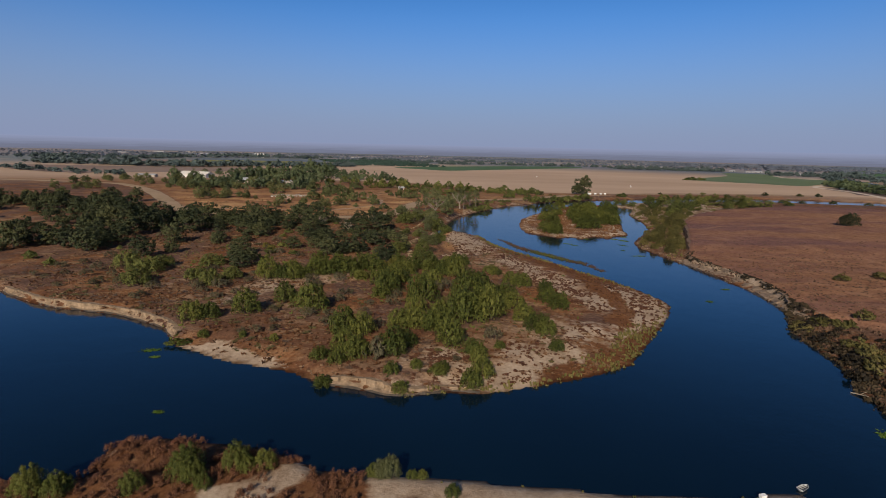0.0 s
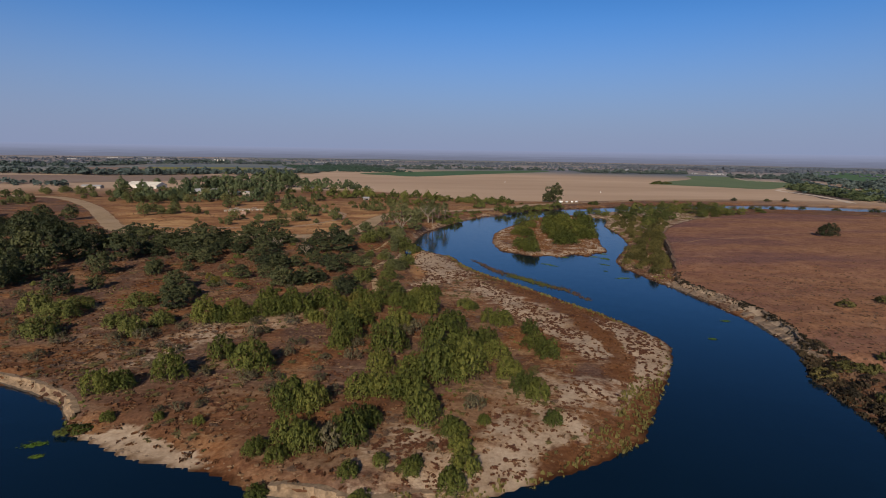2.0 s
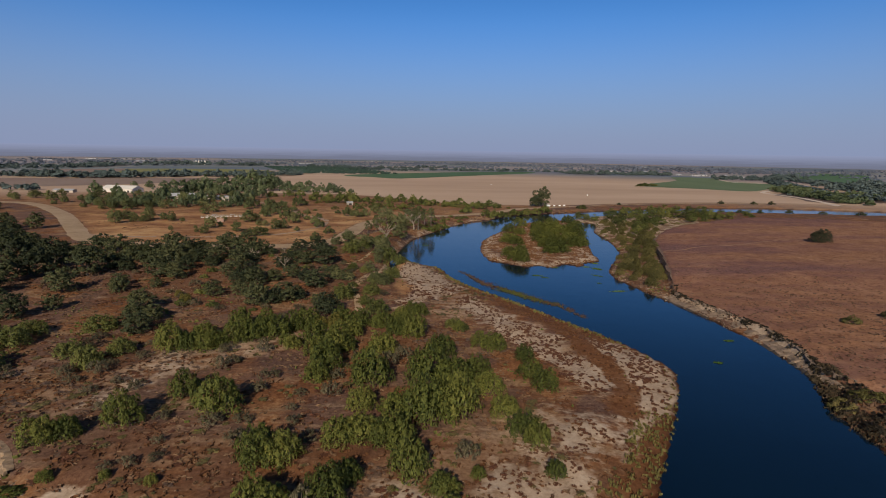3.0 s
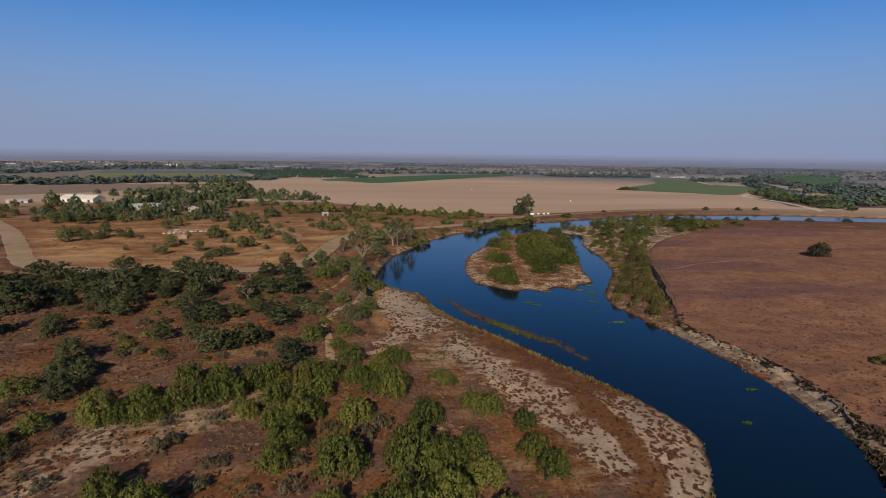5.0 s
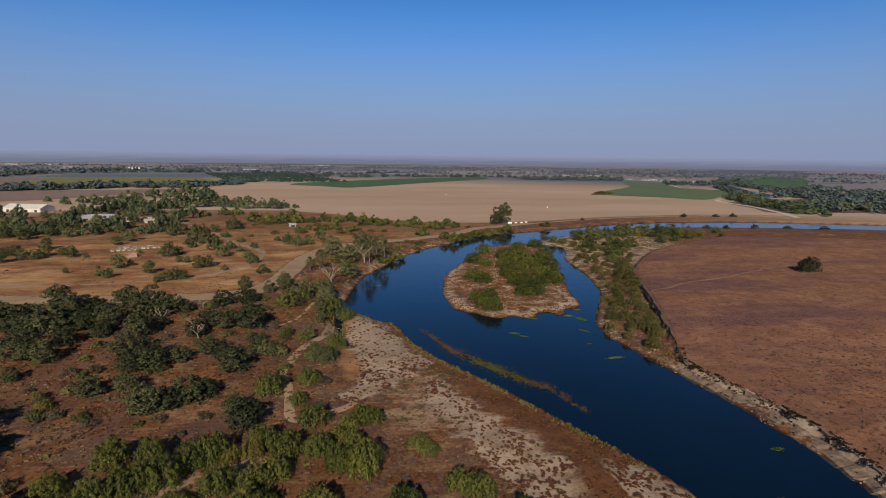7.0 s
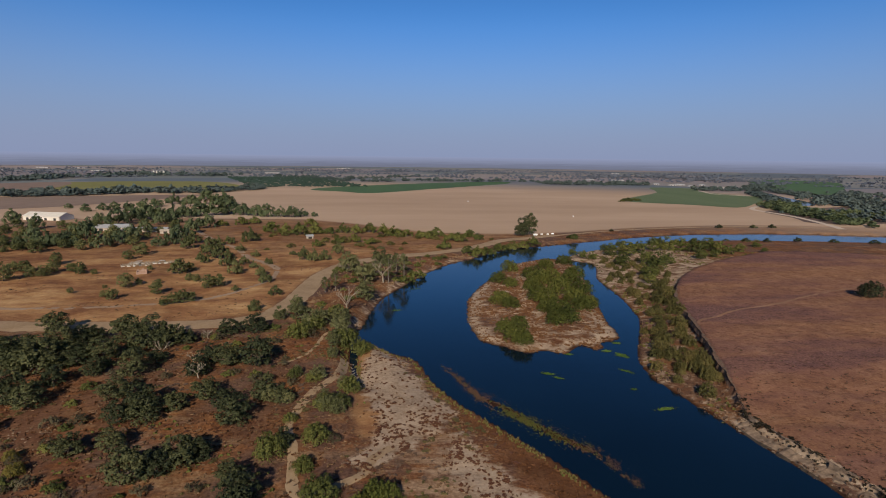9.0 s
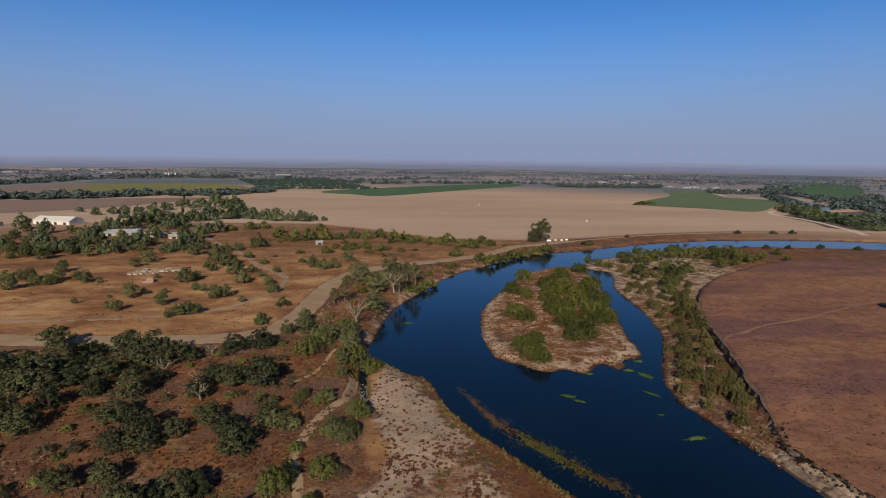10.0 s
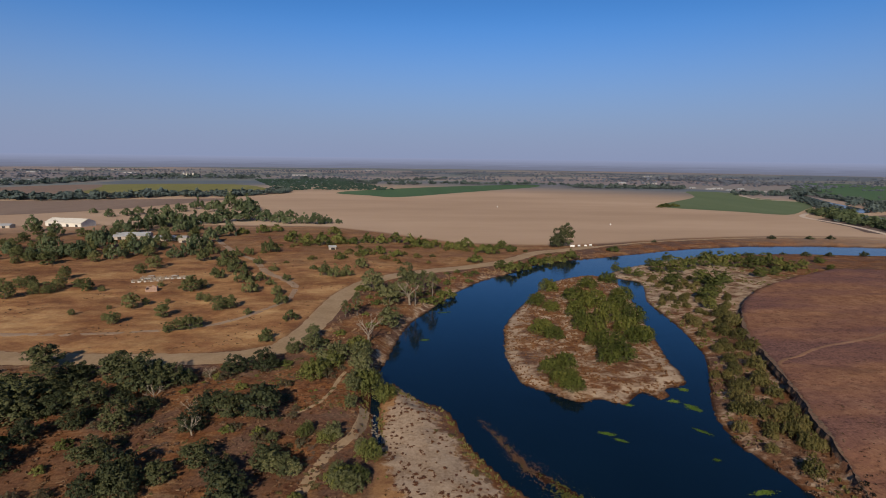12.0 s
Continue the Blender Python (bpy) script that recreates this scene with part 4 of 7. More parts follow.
def leaf_cloud(rng, centres, radii, per, size, upright=0.0, flat=1.0, slim=1.0, loose=0.35):
    """Leaf sprays set over clumps; each spray is a bent quad turned outward."""
    verts, faces, soft = [], [], []
    heart = np.mean(np.array(centres), axis=0) * np.array([1, 1, 0.6])
    for c, r in zip(centres, radii):
        d = rng.normal(size=(per, 3))
        d /= np.linalg.norm(d, axis=1)[:, None]
        d[:, 2] = np.where(d[:, 2] < -0.35, -d[:, 2], d[:, 2])
        spot = c + d * r * rng.uniform(0.45, 1.2, (per, 1)) * np.array([1, 1, flat])
        nrm = d + rng.normal(scale=loose, size=(per, 3)) + np.array([0, 0, 0.15])
        nrm /= np.linalg.norm(nrm, axis=1)[:, None]
        up = rng.normal(size=(per, 3)) * (1 - upright) + np.array([0, 0, 1.0]) * upright * 2
        u = np.cross(nrm, up)
        u /= np.maximum(np.linalg.norm(u, axis=1)[:, None], 1e-6)
        w = np.cross(u, nrm)
        s = size * rng.uniform(0.6, 1.3, per)
        away_from = spot - heart
        away_from /= np.linalg.norm(away_from, axis=1)[:, None]
        rounded = d * 0.55 + away_from * 0.6 + nrm * 0.4
        rounded /= np.linalg.norm(rounded, axis=1)[:, None]
        soft += np.repeat(rounded, 3, axis=0).tolist()
        long, k, a = 1.0 + 0.9 * upright, s[:, None], u * slim
        first = len(verts)
        corners = np.stack([spot - a * k * 0.55 - w * k * long * 0.45, spot + a * k * 0.55 - w * k * long * 0.3 + nrm * k * 0.12, spot + a * k * 0.1 + w * k * long * 0.65], axis=1)
        verts += corners.reshape(-1, 3).tolist()
        faces += [(first + 3 * j, first + 3 * j + 2, first + 3 * j + 1) for j in range(per)]
    return verts, faces, soft


def crown_shape(kind, seed, fine=1.0):
    """Clump centres and radii for a crown one metre wide standing on the ground."""
    rng = np.random.default_rng(seed)
    cs, rs = [], []
    if kind == "oak":
        # a handful of rounded boughs, each carrying many small sprays on its upper side
        boughs = [(0.0, 0.0, 0.50, 0.26), (*rng.uniform(-0.1, 0.1, 2), 0.58, 0.19)]
        for k in range(8):
            q, r = k * 0.785 + rng.uniform(-0.3, 0.3), rng.uniform(0.17, 0.27)
            boughs.append((r * math.cos(q), r * math.sin(q), rng.uniform(0.20, 0.48), rng.uniform(0.15, 0.21)))
        for i in range(90):
            bx, by, bz, br = boughs[i % 10]
            q, e = rng.uniform(0, 2 * np.pi), rng.uniform(-0.65, 1.0)
            ring = math.sqrt(max(0, 1 - e * e))
            cs.append((bx + br * ring * math.cos(q), by + br * ring * math.sin(q), max(0.06, bz + 0.95 * br * e)))
            rs.append(rng.uniform(0.055, 0.095))
        for k in range(16):
            q, r = k * 0.393 + rng.uniform(-0.2, 0.2), rng.uniform(0.16, 0.31)
            cs.append((r * math.cos(q), r * math.sin(q), rng.uniform(0.07, 0.19)))
            rs.append(rng.uniform(0.06, 0.10))
        per, size, up, flat = 27, 0.042, 0.15, 0.85
    elif kind == "willow":
        # close-set upright plumes under one rounded, uneven top
        for k in range(22):
            q, r = k * 2.4 + rng.uniform(-0.3, 0.3), 0.40 * math.sqrt((k + 0.4) / 22)
            top = 0.70 * math.sqrt(1 - (r / 0.47) ** 2) * rng.uniform(0.82, 1.12)
            for e in (0.2, 0.48, 0.74, 0.95):
                out = r * (1.12 - 0.2 * e)
                cs.append((out * math.cos(q) + rng.uniform(-0.03, 0.03), out * math.sin(q) + rng.uniform(-0.03, 0.03), top * e))
                rs.append((0.115 - 0.05 * e * e) * rng.uniform(0.75, 1.15))
        per, size, up, flat = 28, 0.046, 0.6, 1.15
    elif kind == "cottonwood":
        for i in range(52):
            e = rng.uniform(0.28, 1.0)
            r = 0.36 * math.sin(min(1, (1.08 - e) * 1.5) * math.pi / 2) * math.sqrt(rng.uniform(0.1, 1))
            q = rng.uniform(0, 2 * np.pi)
            cs.append((r * math.cos(q), r * math.sin(q), 1.25 * e))
            rs.append(rng.uniform(0.05, 0.10))
        per, size, up, flat = 28, 0.042, 0.3, 1.1
    elif kind == "shrub":
        for i in range(40):
            q, r = rng.uniform(0, 2 * np.pi), 0.40 * math.sqrt(rng.uniform(0, 1))
            cs.append((r * math.cos(q), r * math.sin(q), (0.48 - 0.7 * r) * rng.uniform(0.3, 1.1)))
            rs.append(rng.uniform(0.055, 0.10))
        per, size, up, flat = 28, 0.054, 0.4, 1.0
    elif kind == "twiggy":
        for i in range(34):
            q, r = rng.uniform(0, 2 * np.pi), 0.40 * math.sqrt(rng.uniform(0, 1))
            cs.append((r * math.cos(q), r * math.sin(q), (0.62 - 0.7 * r) * rng.uniform(0.4, 1.05)))
            rs.append(rng.uniform(0.05, 0.09))
        per, size, up, flat = 28, 0.042, 0.8, 1.9
    return rng, np.array(cs), rs, int(per * fine), size / math.sqrt(fine), up, flat


def trunk_mesh(kind, rng, cs):
    v, f = [], []
    if kind == "oak":
        fork = limb(v, f, (0, 0, -0.04), (0.01, 0.01, 0.2), 0.03, 0.022, 7)
        for c in cs[rng.choice(len(cs), 6, False)]:
            limb(v, f, (0.01, 0.01, 0.19), c, 0.016, 0.004, 4, fork)
    elif kind == "cottonwood":
        fork = limb(v, f, (0, 0, -0.04), (0.0, 0.01, 0.45), 0.032, 0.02, 7)
        limb(v, f, (0, 0.01, 0.45), (0.02, 0.0, 1.05), 0.02, 0.006, 6, fork)
        for c in cs[rng.choice(len(cs), 6, False)]:
            limb(v, f, (0, 0.01, 0.44), c, 0.012, 0.003, 5, fork)
    else:
        v.append((0, 0, -0.06))
        for c in cs[rng.choice(len(cs), 6, False)]:
            limb(v, f, (c[0] * 0.15, c[1] * 0.15, -0.02), c, 0.012, 0.004, 4, 0)
    return v, f


def clumpy(x, y, scale=11.0, cut=0.0):
    return min(1.0, max(0.0, (spot_noise(x, y, scale) + spot_noise(x + 70, y, scale * 0.35) * 0.6 - cut) * 4))


prototypes = {}


def plant(name, kind, material, x, y, width, tall, label, category, group, bark=None, sink=0.0, fine=1.0):
    """Stand a tree of that width on the ground at x, y; trees of a kind share four crowns."""
    variant = random.randrange(4)
    key = (name, kind, material.name, variant, label)
    m = pose(x, y, ground_z(x, y) - sink, 0, 0, random.uniform(0, 360)) @ Matrix.Diagonal((width, width, width * tall, 1))
    if key in prototypes:
        twin = copy_thing(prototypes[key], m)
        twin.matrix_basis = m
        return twin
    tree = thing(name, m, label, category, group)
    rng, cs, rs, per, size, up, flat = crown_shape(kind, 100 + variant * 17 + len(kind), fine)
    v, f = trunk_mesh(kind, rng, cs)
    mesh_object("trunk", v, f, bark or M_BARK, tree)
    v, f, soft = leaf_cloud(rng, cs, rs, per, size, up, flat, 0.6 if up > 0.5 else 0.85, 0.6)
    crown = mesh_object("crown", v, f, material, tree, smooth=True)
    crown.data.normals_split_custom_set_from_vertices(soft)
    prototypes[key] = tree
    return tree


def grove(rows, name, kind, material, label, category, group, tall=(0.85, 1.15), bark=None, grow=1.0, fine=1.0):
    for x, y, w in rows:
        if near_cell(d_land, x, y) < 0.6:
            continue
        plant(name, kind, material, x, y, w * grow * random.uniform(0.98, 1.2), random.uniform(*tall), label, category, group, bark, 0.1, fine)


def bare_tree(x, y, width, label):
    """A leafless tree: a trunk and forking limbs."""
    t = thing("bare_tree", pose(x, y, ground_z(x, y) - 0.1, 0, 0, random.uniform(0, 360)), label, "tree", "bare trees in the brush")
    h = width * 1.3
    v, f = [], []
    limb(v, f, (0, 0, 0), (0.03 * h, 0.02 * h, 0.4 * h), 0.045 * h, 0.03 * h, 7)
    mesh_object("trunk", v, f, M_DEAD, t)
    for i in range(6):
        v, f = [], []
        q = i * 1.05 + random.uniform(-0.3, 0.3)
        a = Vector((0.03 * h, 0.02 * h, h * random.uniform(0.25, 0.4)))
        b = a + Vector((math.cos(q) * 0.24, math.sin(q) * 0.24, random.uniform(0.2, 0.36))) * h
        fork = limb(v, f, a, b, 0.022 * h, 0.013 * h)
        for j in range(4):
            c = b + Vector((math.cos(q + random.uniform(-1, 1)) * 0.2, math.sin(q + random.uniform(-1, 1)) * 0.2, random.uniform(0.05, 0.3))) * h
            twig = limb(v, f, b, c, 0.012 * h, 0.004 * h, 4, fork)
            for k in range(3):
                e = c + Vector((random.uniform(-0.1, 0.1), random.uniform(-0.1, 0.1), random.uniform(0.0, 0.14))) * h
                limb(v, f, c, e, 0.006 * h, 0.002 * h, 3, twig)
        mesh_object("branch", v, f, M_DEAD, t)
    return t


PENINSULA_WILLOWS = [
    (-69.9, 141.2, 6.5), (-65.8, 143, 6), (-57.1, 148, 6.9), (-49.5, 160.5, 7), (-39.6, 152.5, 8.9), (-25.7, 132.2, 7.8),
    (-21.2, 132, 7.2), (-23, 118.8, 5.9), (-19.7, 117, 5.8), (-11.5, 120, 7.5), (-9, 125.4, 5.3), (-11.4, 138, 6.5), (-7.4, 139.6, 7.2),
    (-8.2, 152.1, 6.7), (-6.9, 165.6, 8.8), (-4.6, 187.2, 7.6), (-0.1, 136.9, 7.1), (2, 126.9, 7), (-3.1, 138.2, 6), (0.4, 148.8, 9.1),
    (6.2, 147.1, 10.3), (12.9, 148.4, 9.2), (7.8, 165.2, 10.4), (13.8, 165, 8.9), (12.2, 184.4, 8.4), (7.1, 121.9, 4.3), (8.6, 115.5, 4.8),
    (9.1, 110.5, 4.6), (14.4, 126, 2.4), (20.2, 168.7, 6.4),
]
PENINSULA_WILLOWS_EAST = [
    (21.8, 159.3, 6.9), (23.4, 148, 6.6), (25.6, 139.6, 6.8), (27.7, 136.5, 5.4), (36, 160.7, 7), (34.1, 168.3, 6.1), (28.3, 189, 6.6),
    (24.3, 191.8, 5.3), (35.2, 180.5, 5.8), (28.6, 125.8, 3.7), (0.4, 110.8, 2.7), (-5.3, 210, 6.8), (5.1, 200.6, 7.4),
    (-20.3, 167.9, 5.7), (-18.1, 187.6, 6.8), (-23.6, 185.2, 6.7), (19.6, 206.4, 3.8), (4.6, 223.8, 6.3), (-0.5, 203.6, 6.7),
    (-51, 129, 2.3), (-42.3, 126.7, 2.1), (-61.4, 129.5, 2.6),
]
SPRAWLING = [(-67.8, 127.6, 5.6), (-70.8, 127.2, 4.6), (-65.4, 127.4, 4.0)]
YELLOW_SHRUBS = [
    (-15.4, 116.5, 5.9),
]
GREY_SHRUBS = [
    (13.1, 131.7, 5.7), (-48.7, 132, 3.5), (-52, 131.1, 2.8), (-2.7, 177.8, 7.2), (1.3, 182.2, 6.6), (-46.3, 176.8, 5.5), (3.3, 116, 2.4),
]
SPIT_WILLOWS = [
    (-65.6, 192.1, 8.4), (-60.8, 192.6, 7.3), (-55.5, 192, 6.1), (-52.9, 193.9, 6.2), (-59.2, 201.6, 6.5), (-49.4, 196.9, 7.6),
    (-45, 200, 7.2), (-42, 202.2, 7.4), (-37.6, 202.5, 8.1), (-51, 211.5, 7.8), (-43.1, 212.1, 7.2), (-33.9, 208.2, 7.1),
    (-29.6, 210.6, 7.9), (-18.9, 214.1, 7.5), (-12.7, 210.3, 7.3), (-25, 197.8, 7.9), (-17.9, 196.9, 7.2), (-19.9, 186.8, 6.1),
    (-15, 189.5, 6.2), (-30.9, 191.3, 5.6), (-33.4, 193.9, 4.4), (-19.1, 176.1, 8.8), (-14.4, 200.4, 6.8), (-6.9, 209.6, 5.9),
    (-1, 203, 5.6), (2.6, 210.1, 5.9), (-1.2, 215.4, 4.6), (1.1, 220.4, 4.8), (7.6, 223.4, 5.2),
]
SPIT_WILLOWS_NORTH = [
    (-7.7, 225.1, 8.9), (-12.7, 237.8, 6.1), (-11, 251.7, 8.5), (-6.1, 270.5, 7.9), (-15.8, 290.7, 6.4), (-22.3, 293.2, 5.1),
    (-10.2, 270.8, 8.4), (-3.2, 283.1, 7.8), (-25.5, 332.8, 12.2), (-21.1, 343.2, 11.3), (-6.7, 327.9, 13.4), (-12.2, 361.4, 12.1),
    (-0.1, 323.2, 10.6), (18.2, 210, 6), (20.8, 206.5, 4.4), (-22.2, 245.5, 9.1), (-19.6, 262.9, 5),
]
YELLOW_SHRUBS_NORTH = [
    (-25.4, 210.1, 5.8), (-20.6, 211.1, 5.8), (-80.6, 242.8, 4.8), (-85.5, 249.7, 3.9),
]
BELT_OAKS = [
    (-157.5, 333.5, 13.9), (-144, 323.8, 13.4), (-130.2, 314.7, 14.2), (-121.4, 310.2, 14), (-110.6, 305.6, 16.1), (-111, 321.1, 14.8),
    (-125.3, 345.2, 12.1), (-107.5, 329.5, 11.5), (-92.8, 313.9, 10.9), (-105.7, 333.9, 10.4), (-91.1, 330.9, 15.5), (-80.6, 324.6, 16.5),
    (-75.2, 326.8, 11.6), (-68.4, 329, 8.3), (-55.1, 337.6, 10.8), (-45.2, 341, 11), (-53.7, 308.3, 10.1), (-47.3, 305.4, 10.8),
    (-36.8, 304.5, 12.5), (-55.7, 297.2, 8.7), (-135.2, 297.4, 9.8), (-125.9, 293.3, 8.6), (-105.9, 281.1, 12.4), (-98.1, 278.7, 10.2),
    (-98.6, 292.8, 8.3),
]
INNER_OAKS = [
    (-76.9, 299.1, 9.6), (-75.4, 282.5, 9.5), (-64.2, 272.6, 10.2), (-67.9, 266.4, 8.8), (-60.5, 266.8, 8.9), (-54.6, 272.9, 8.2),
    (-47.4, 279.9, 8.5), (-39.9, 273.2, 8.7), (-35.1, 263.3, 9.9), (-29.6, 278.4, 7.7), (-23.9, 274.9, 6.3), (-100.3, 264.4, 6.3),
    (-114.9, 265.8, 7.6), (-72.6, 250.7, 7.5), (-53, 237, 10.9), (-48.1, 239.4, 10.3), (-43.3, 243.2, 9.7), (-39.5, 245, 8),
    (-25, 225.1, 9.9), (-28.8, 233.3, 6.7), (-87.5, 218.6, 10.1), (-90.9, 230.5, 9.4), (-81, 205.4, 8.6), (-62.9, 252, 7.3),
    (-19.2, 250, 5.6), (-90.2, 300.2, 6.8),
]
BANK_TREES = [
    (-29.5, 356.2, 10.9), (-22.4, 344.6, 10.8), (-37.4, 356.4, 6.4), (-18.4, 347.5, 8.8), (-0.1, 430.1, 12.3), (-10.6, 460.5, 16.9),
    (10, 486, 13.9), (4.5, 449, 13.1), (0.5, 394.9, 11.4), (-9.7, 347.7, 11), (-2.3, 353.9, 9.6), (-8.9, 334.4, 10.4), (-3.3, 339.6, 8.5),
    (-11, 322.7, 7.8), (-14.1, 291.7, 6.8), (-21.8, 295.1, 4), (-30.7, 289.5, 4.4), (-28, 276, 6.5), (-22, 274.5, 5.2), (-32.1, 373, 7.4),
    (-5.5, 284.1, 5.6), (-6.4, 266.8, 6.9), (-10, 269.2, 7), (-10.9, 310.4, 5.5),
]
BANK_LOW_WILLOWS = [
    (33.4, 459.4, 12.3), (43.7, 474.8, 12.9), (55, 491, 12), (25.6, 445.4, 10.4), (66.8, 504.6, 9.4), (80.9, 537.4, 12.8),
    (88.2, 530.9, 14.3), (99.6, 543.4, 13.9), (114.7, 559.1, 15.3), (125.9, 566.1, 14.7), (137.5, 573.4, 14), (149.5, 581, 13.4),
    (105.1, 538.9, 9.5), (199.2, 611.3, 12.3), (-17.3, 459.8, 8.7),
]
PALE_COTTONWOODS = [
    (-21.4, 405.2, 7.3), (-16, 407.5, 8.5), (13.8, 431.8, 13.7), (24.4, 451.7, 11.3), (20, 464.8, 10.4),
]
BARE_TREES = [
    (-8.2, 368, 8.2), (-62.3, 333.5, 3.2), (-73.7, 316.1, 4), (-54.1, 293.7, 4.2), (10.7, 431.5, 9.3), (-59.7, 306.9, 3.5),
]
FARM_TREES = [
    (-206.8, 445.6, 11), (-216.7, 471.7, 8.6), (-212.2, 474.4, 9.4), (-198.4, 455.1, 8.2), (-192.4, 457.5, 9.6), (-192.7, 468.1, 8.6),
    (-204.4, 493.8, 8.5), (-183.1, 470.6, 8), (-174.4, 463.4, 8.5), (-165.8, 461.8, 3.9), (-155, 413.7, 3.3), (-142.2, 423.2, 2.9),
    (-127.6, 397.9, 7.4), (-134.2, 403.5, 3.7), (-132, 424.9, 9.3), (-127.8, 431.2, 4.8), (-165.6, 509.6, 9.8), (-164.6, 528.3, 11),
    (-109.6, 408, 7.7), (-117.9, 434.2, 3.9), (-137.2, 472, 4.1), (-97.6, 385, 6), (-93.9, 388, 6.6), (-90, 389.5, 7.2), (-86.6, 391, 5.7),
    (-115.8, 460.1, 11.8), (-112, 468.3, 7.4), (-102.8, 439.4, 5.5), (-97.7, 435.7, 4.9), (-86.4, 418.9, 8.6), (-82, 422.9, 8.8),
]
FARM_TREES_EAST = [
    (-70.3, 411.2, 5.1), (-47, 400.7, 8.2), (-57.9, 430.8, 8.5), (-51.4, 371.5, 6.8), (-112.1, 496.1, 9.5), (-117, 533.3, 14.5),
    (-104.7, 513.5, 13.1), (-92.4, 482.6, 12), (-81.2, 456.3, 9.2), (-82, 485.5, 7.1), (-64.6, 450.5, 7.7), (-81, 516.7, 7),
    (-66.5, 486.6, 6.5), (-73.9, 474.4, 6.2), (-97.4, 541.2, 8.3), (-100.7, 594.6, 15.9), (-44.3, 501.1, 9), (-36.5, 497.5, 10.5),
    (-29.4, 501.2, 9.8), (-121.4, 571.5, 9.7), (-114.7, 578.9, 9), (-141.5, 555.3, 12.7), (-145, 584.5, 13.6), (-54.6, 519.9, 5.5),
    (-21.7, 526.3, 10.5),
]
FARMSTEAD_TREES = [
    (-254.8, 573.6, 19.5), (-273.9, 591.4, 16.2), (-246.5, 573.5, 17.4), (-245.1, 585.9, 13.4), (-268.9, 566.7, 11.1),
    (-298.2, 586.6, 13.3), (-232, 573.2, 10.4), (-209.5, 565.7, 14.6), (-201.8, 580.2, 16), (-199.3, 595.8, 16.6), (-166.7, 567.4, 13),
    (-160.7, 579.6, 15.2), (-165, 612.4, 19.3), (-166.5, 644.8, 17.5), (-172.5, 683.3, 16.6), (-164.3, 691.9, 16.9), (-263.3, 719, 23.4),
    (-264.9, 755, 22.4), (-279.9, 718.9, 19.8), (-207.2, 645, 15.4), (-242.1, 613.2, 19), (-265.9, 645.2, 15.2), (-221.1, 719.3, 17.6),
    (-214.3, 739.5, 18.3), (-370.8, 727.8, 17.5), (-327, 691.4, 14.3), (-258.6, 783.8, 26.1),
]
NORTH_HEDGE = [
    (-93, 651.7, 14.8), (-76.6, 630.6, 13.2), (-64.1, 630.5, 15.3), (-49.7, 637.2, 15.5), (-62.9, 705.9, 14.1), (-36.9, 637.2, 13.5),
    (-24.5, 645.4, 13.7), (-11.2, 640.8, 13.6), (1.8, 651.1, 15), (15, 640.6, 13.7), (25.4, 636.5, 13.6), (38.2, 632.7, 13.5),
    (50.9, 627.9, 11.4), (67.3, 634.6, 13.7), (60.6, 622, 12.3), (76, 604, 12.9), (85, 598.2, 12.7), (99.6, 627.9, 12.5),
    (104.7, 609.5, 10.1), (2.2, 575.8, 11.9), (-11.8, 585.9, 11.2), (-25.2, 578.6, 10.1), (-41.1, 558.1, 8.7), (64.8, 560, 10.8),
    (-154.3, 705.5, 13.9), (-138.1, 719.9, 14.3), (-125.7, 730.1, 13.4),
]
BIG_TREE = [
    (153, 633.8, 12.8), (163.8, 640.4, 13),
]
GROVE = [
    (-279.3, 795.6, 19.9), (-258.6, 783.8, 22.2), (-247.6, 796.2, 22.6), (-239.4, 809, 23.1), (-223.1, 809.4, 24.5), (-210.7, 822.7, 26.5),
    (-197.7, 836.4, 28.5), (-184.1, 850.5, 29.1), (-163.2, 837.3, 24.3), (-142.9, 824.3, 21.1), (-126.6, 811.4, 20.8),
    (-109.7, 811.8, 19.4), (-95.1, 805.6, 19.3), (-83.8, 812.4, 13.9), (-68.7, 812.7, 9.8), (-266.4, 961.9, 28.4), (-255.7, 1007.9, 30.1),
    (-225.2, 990.5, 31.3), (-306.1, 1005.4, 22.8), (-314, 959.8, 21.6), (-323.6, 934.6, 17.7), (-342.5, 933.9, 16), (-354.3, 917.8, 15.7),
    (-362, 902.5, 15.3), (-376.4, 887.5, 13.5), (-420.9, 930.8, 12.6),
]
RIGHT_STRIP = [
    (199.3, 526.5, 14.5), (212.5, 526.2, 15.3), (229.3, 536.4, 14.9), (247, 547.2, 15.3), (261, 546.9, 15.4), (269.8, 542.2, 16.1),
    (280.7, 537.4, 16), (298.6, 546.1, 16.3), (300.6, 532.6, 15), (303.3, 524, 12.9), (265.1, 505.1, 11.4), (282.6, 514.3, 10.1),
    (189.2, 485.9, 13.8), (210.7, 488.6, 13.2), (210.9, 472.3, 15.5), (188.6, 444.4, 13.6), (226.7, 488.2, 13.2), (179.5, 426.2, 9.6),
    (168.5, 531.4, 8.5), (171.2, 517.2, 9.1), (177, 511.2, 9), (203.1, 548.2, 9), (229.2, 571.9, 9.5), (266.1, 571.2, 10.5),
    (320.7, 534.3, 9.8), (353.5, 557, 9.4), (338.5, 527.4, 7.9),
]
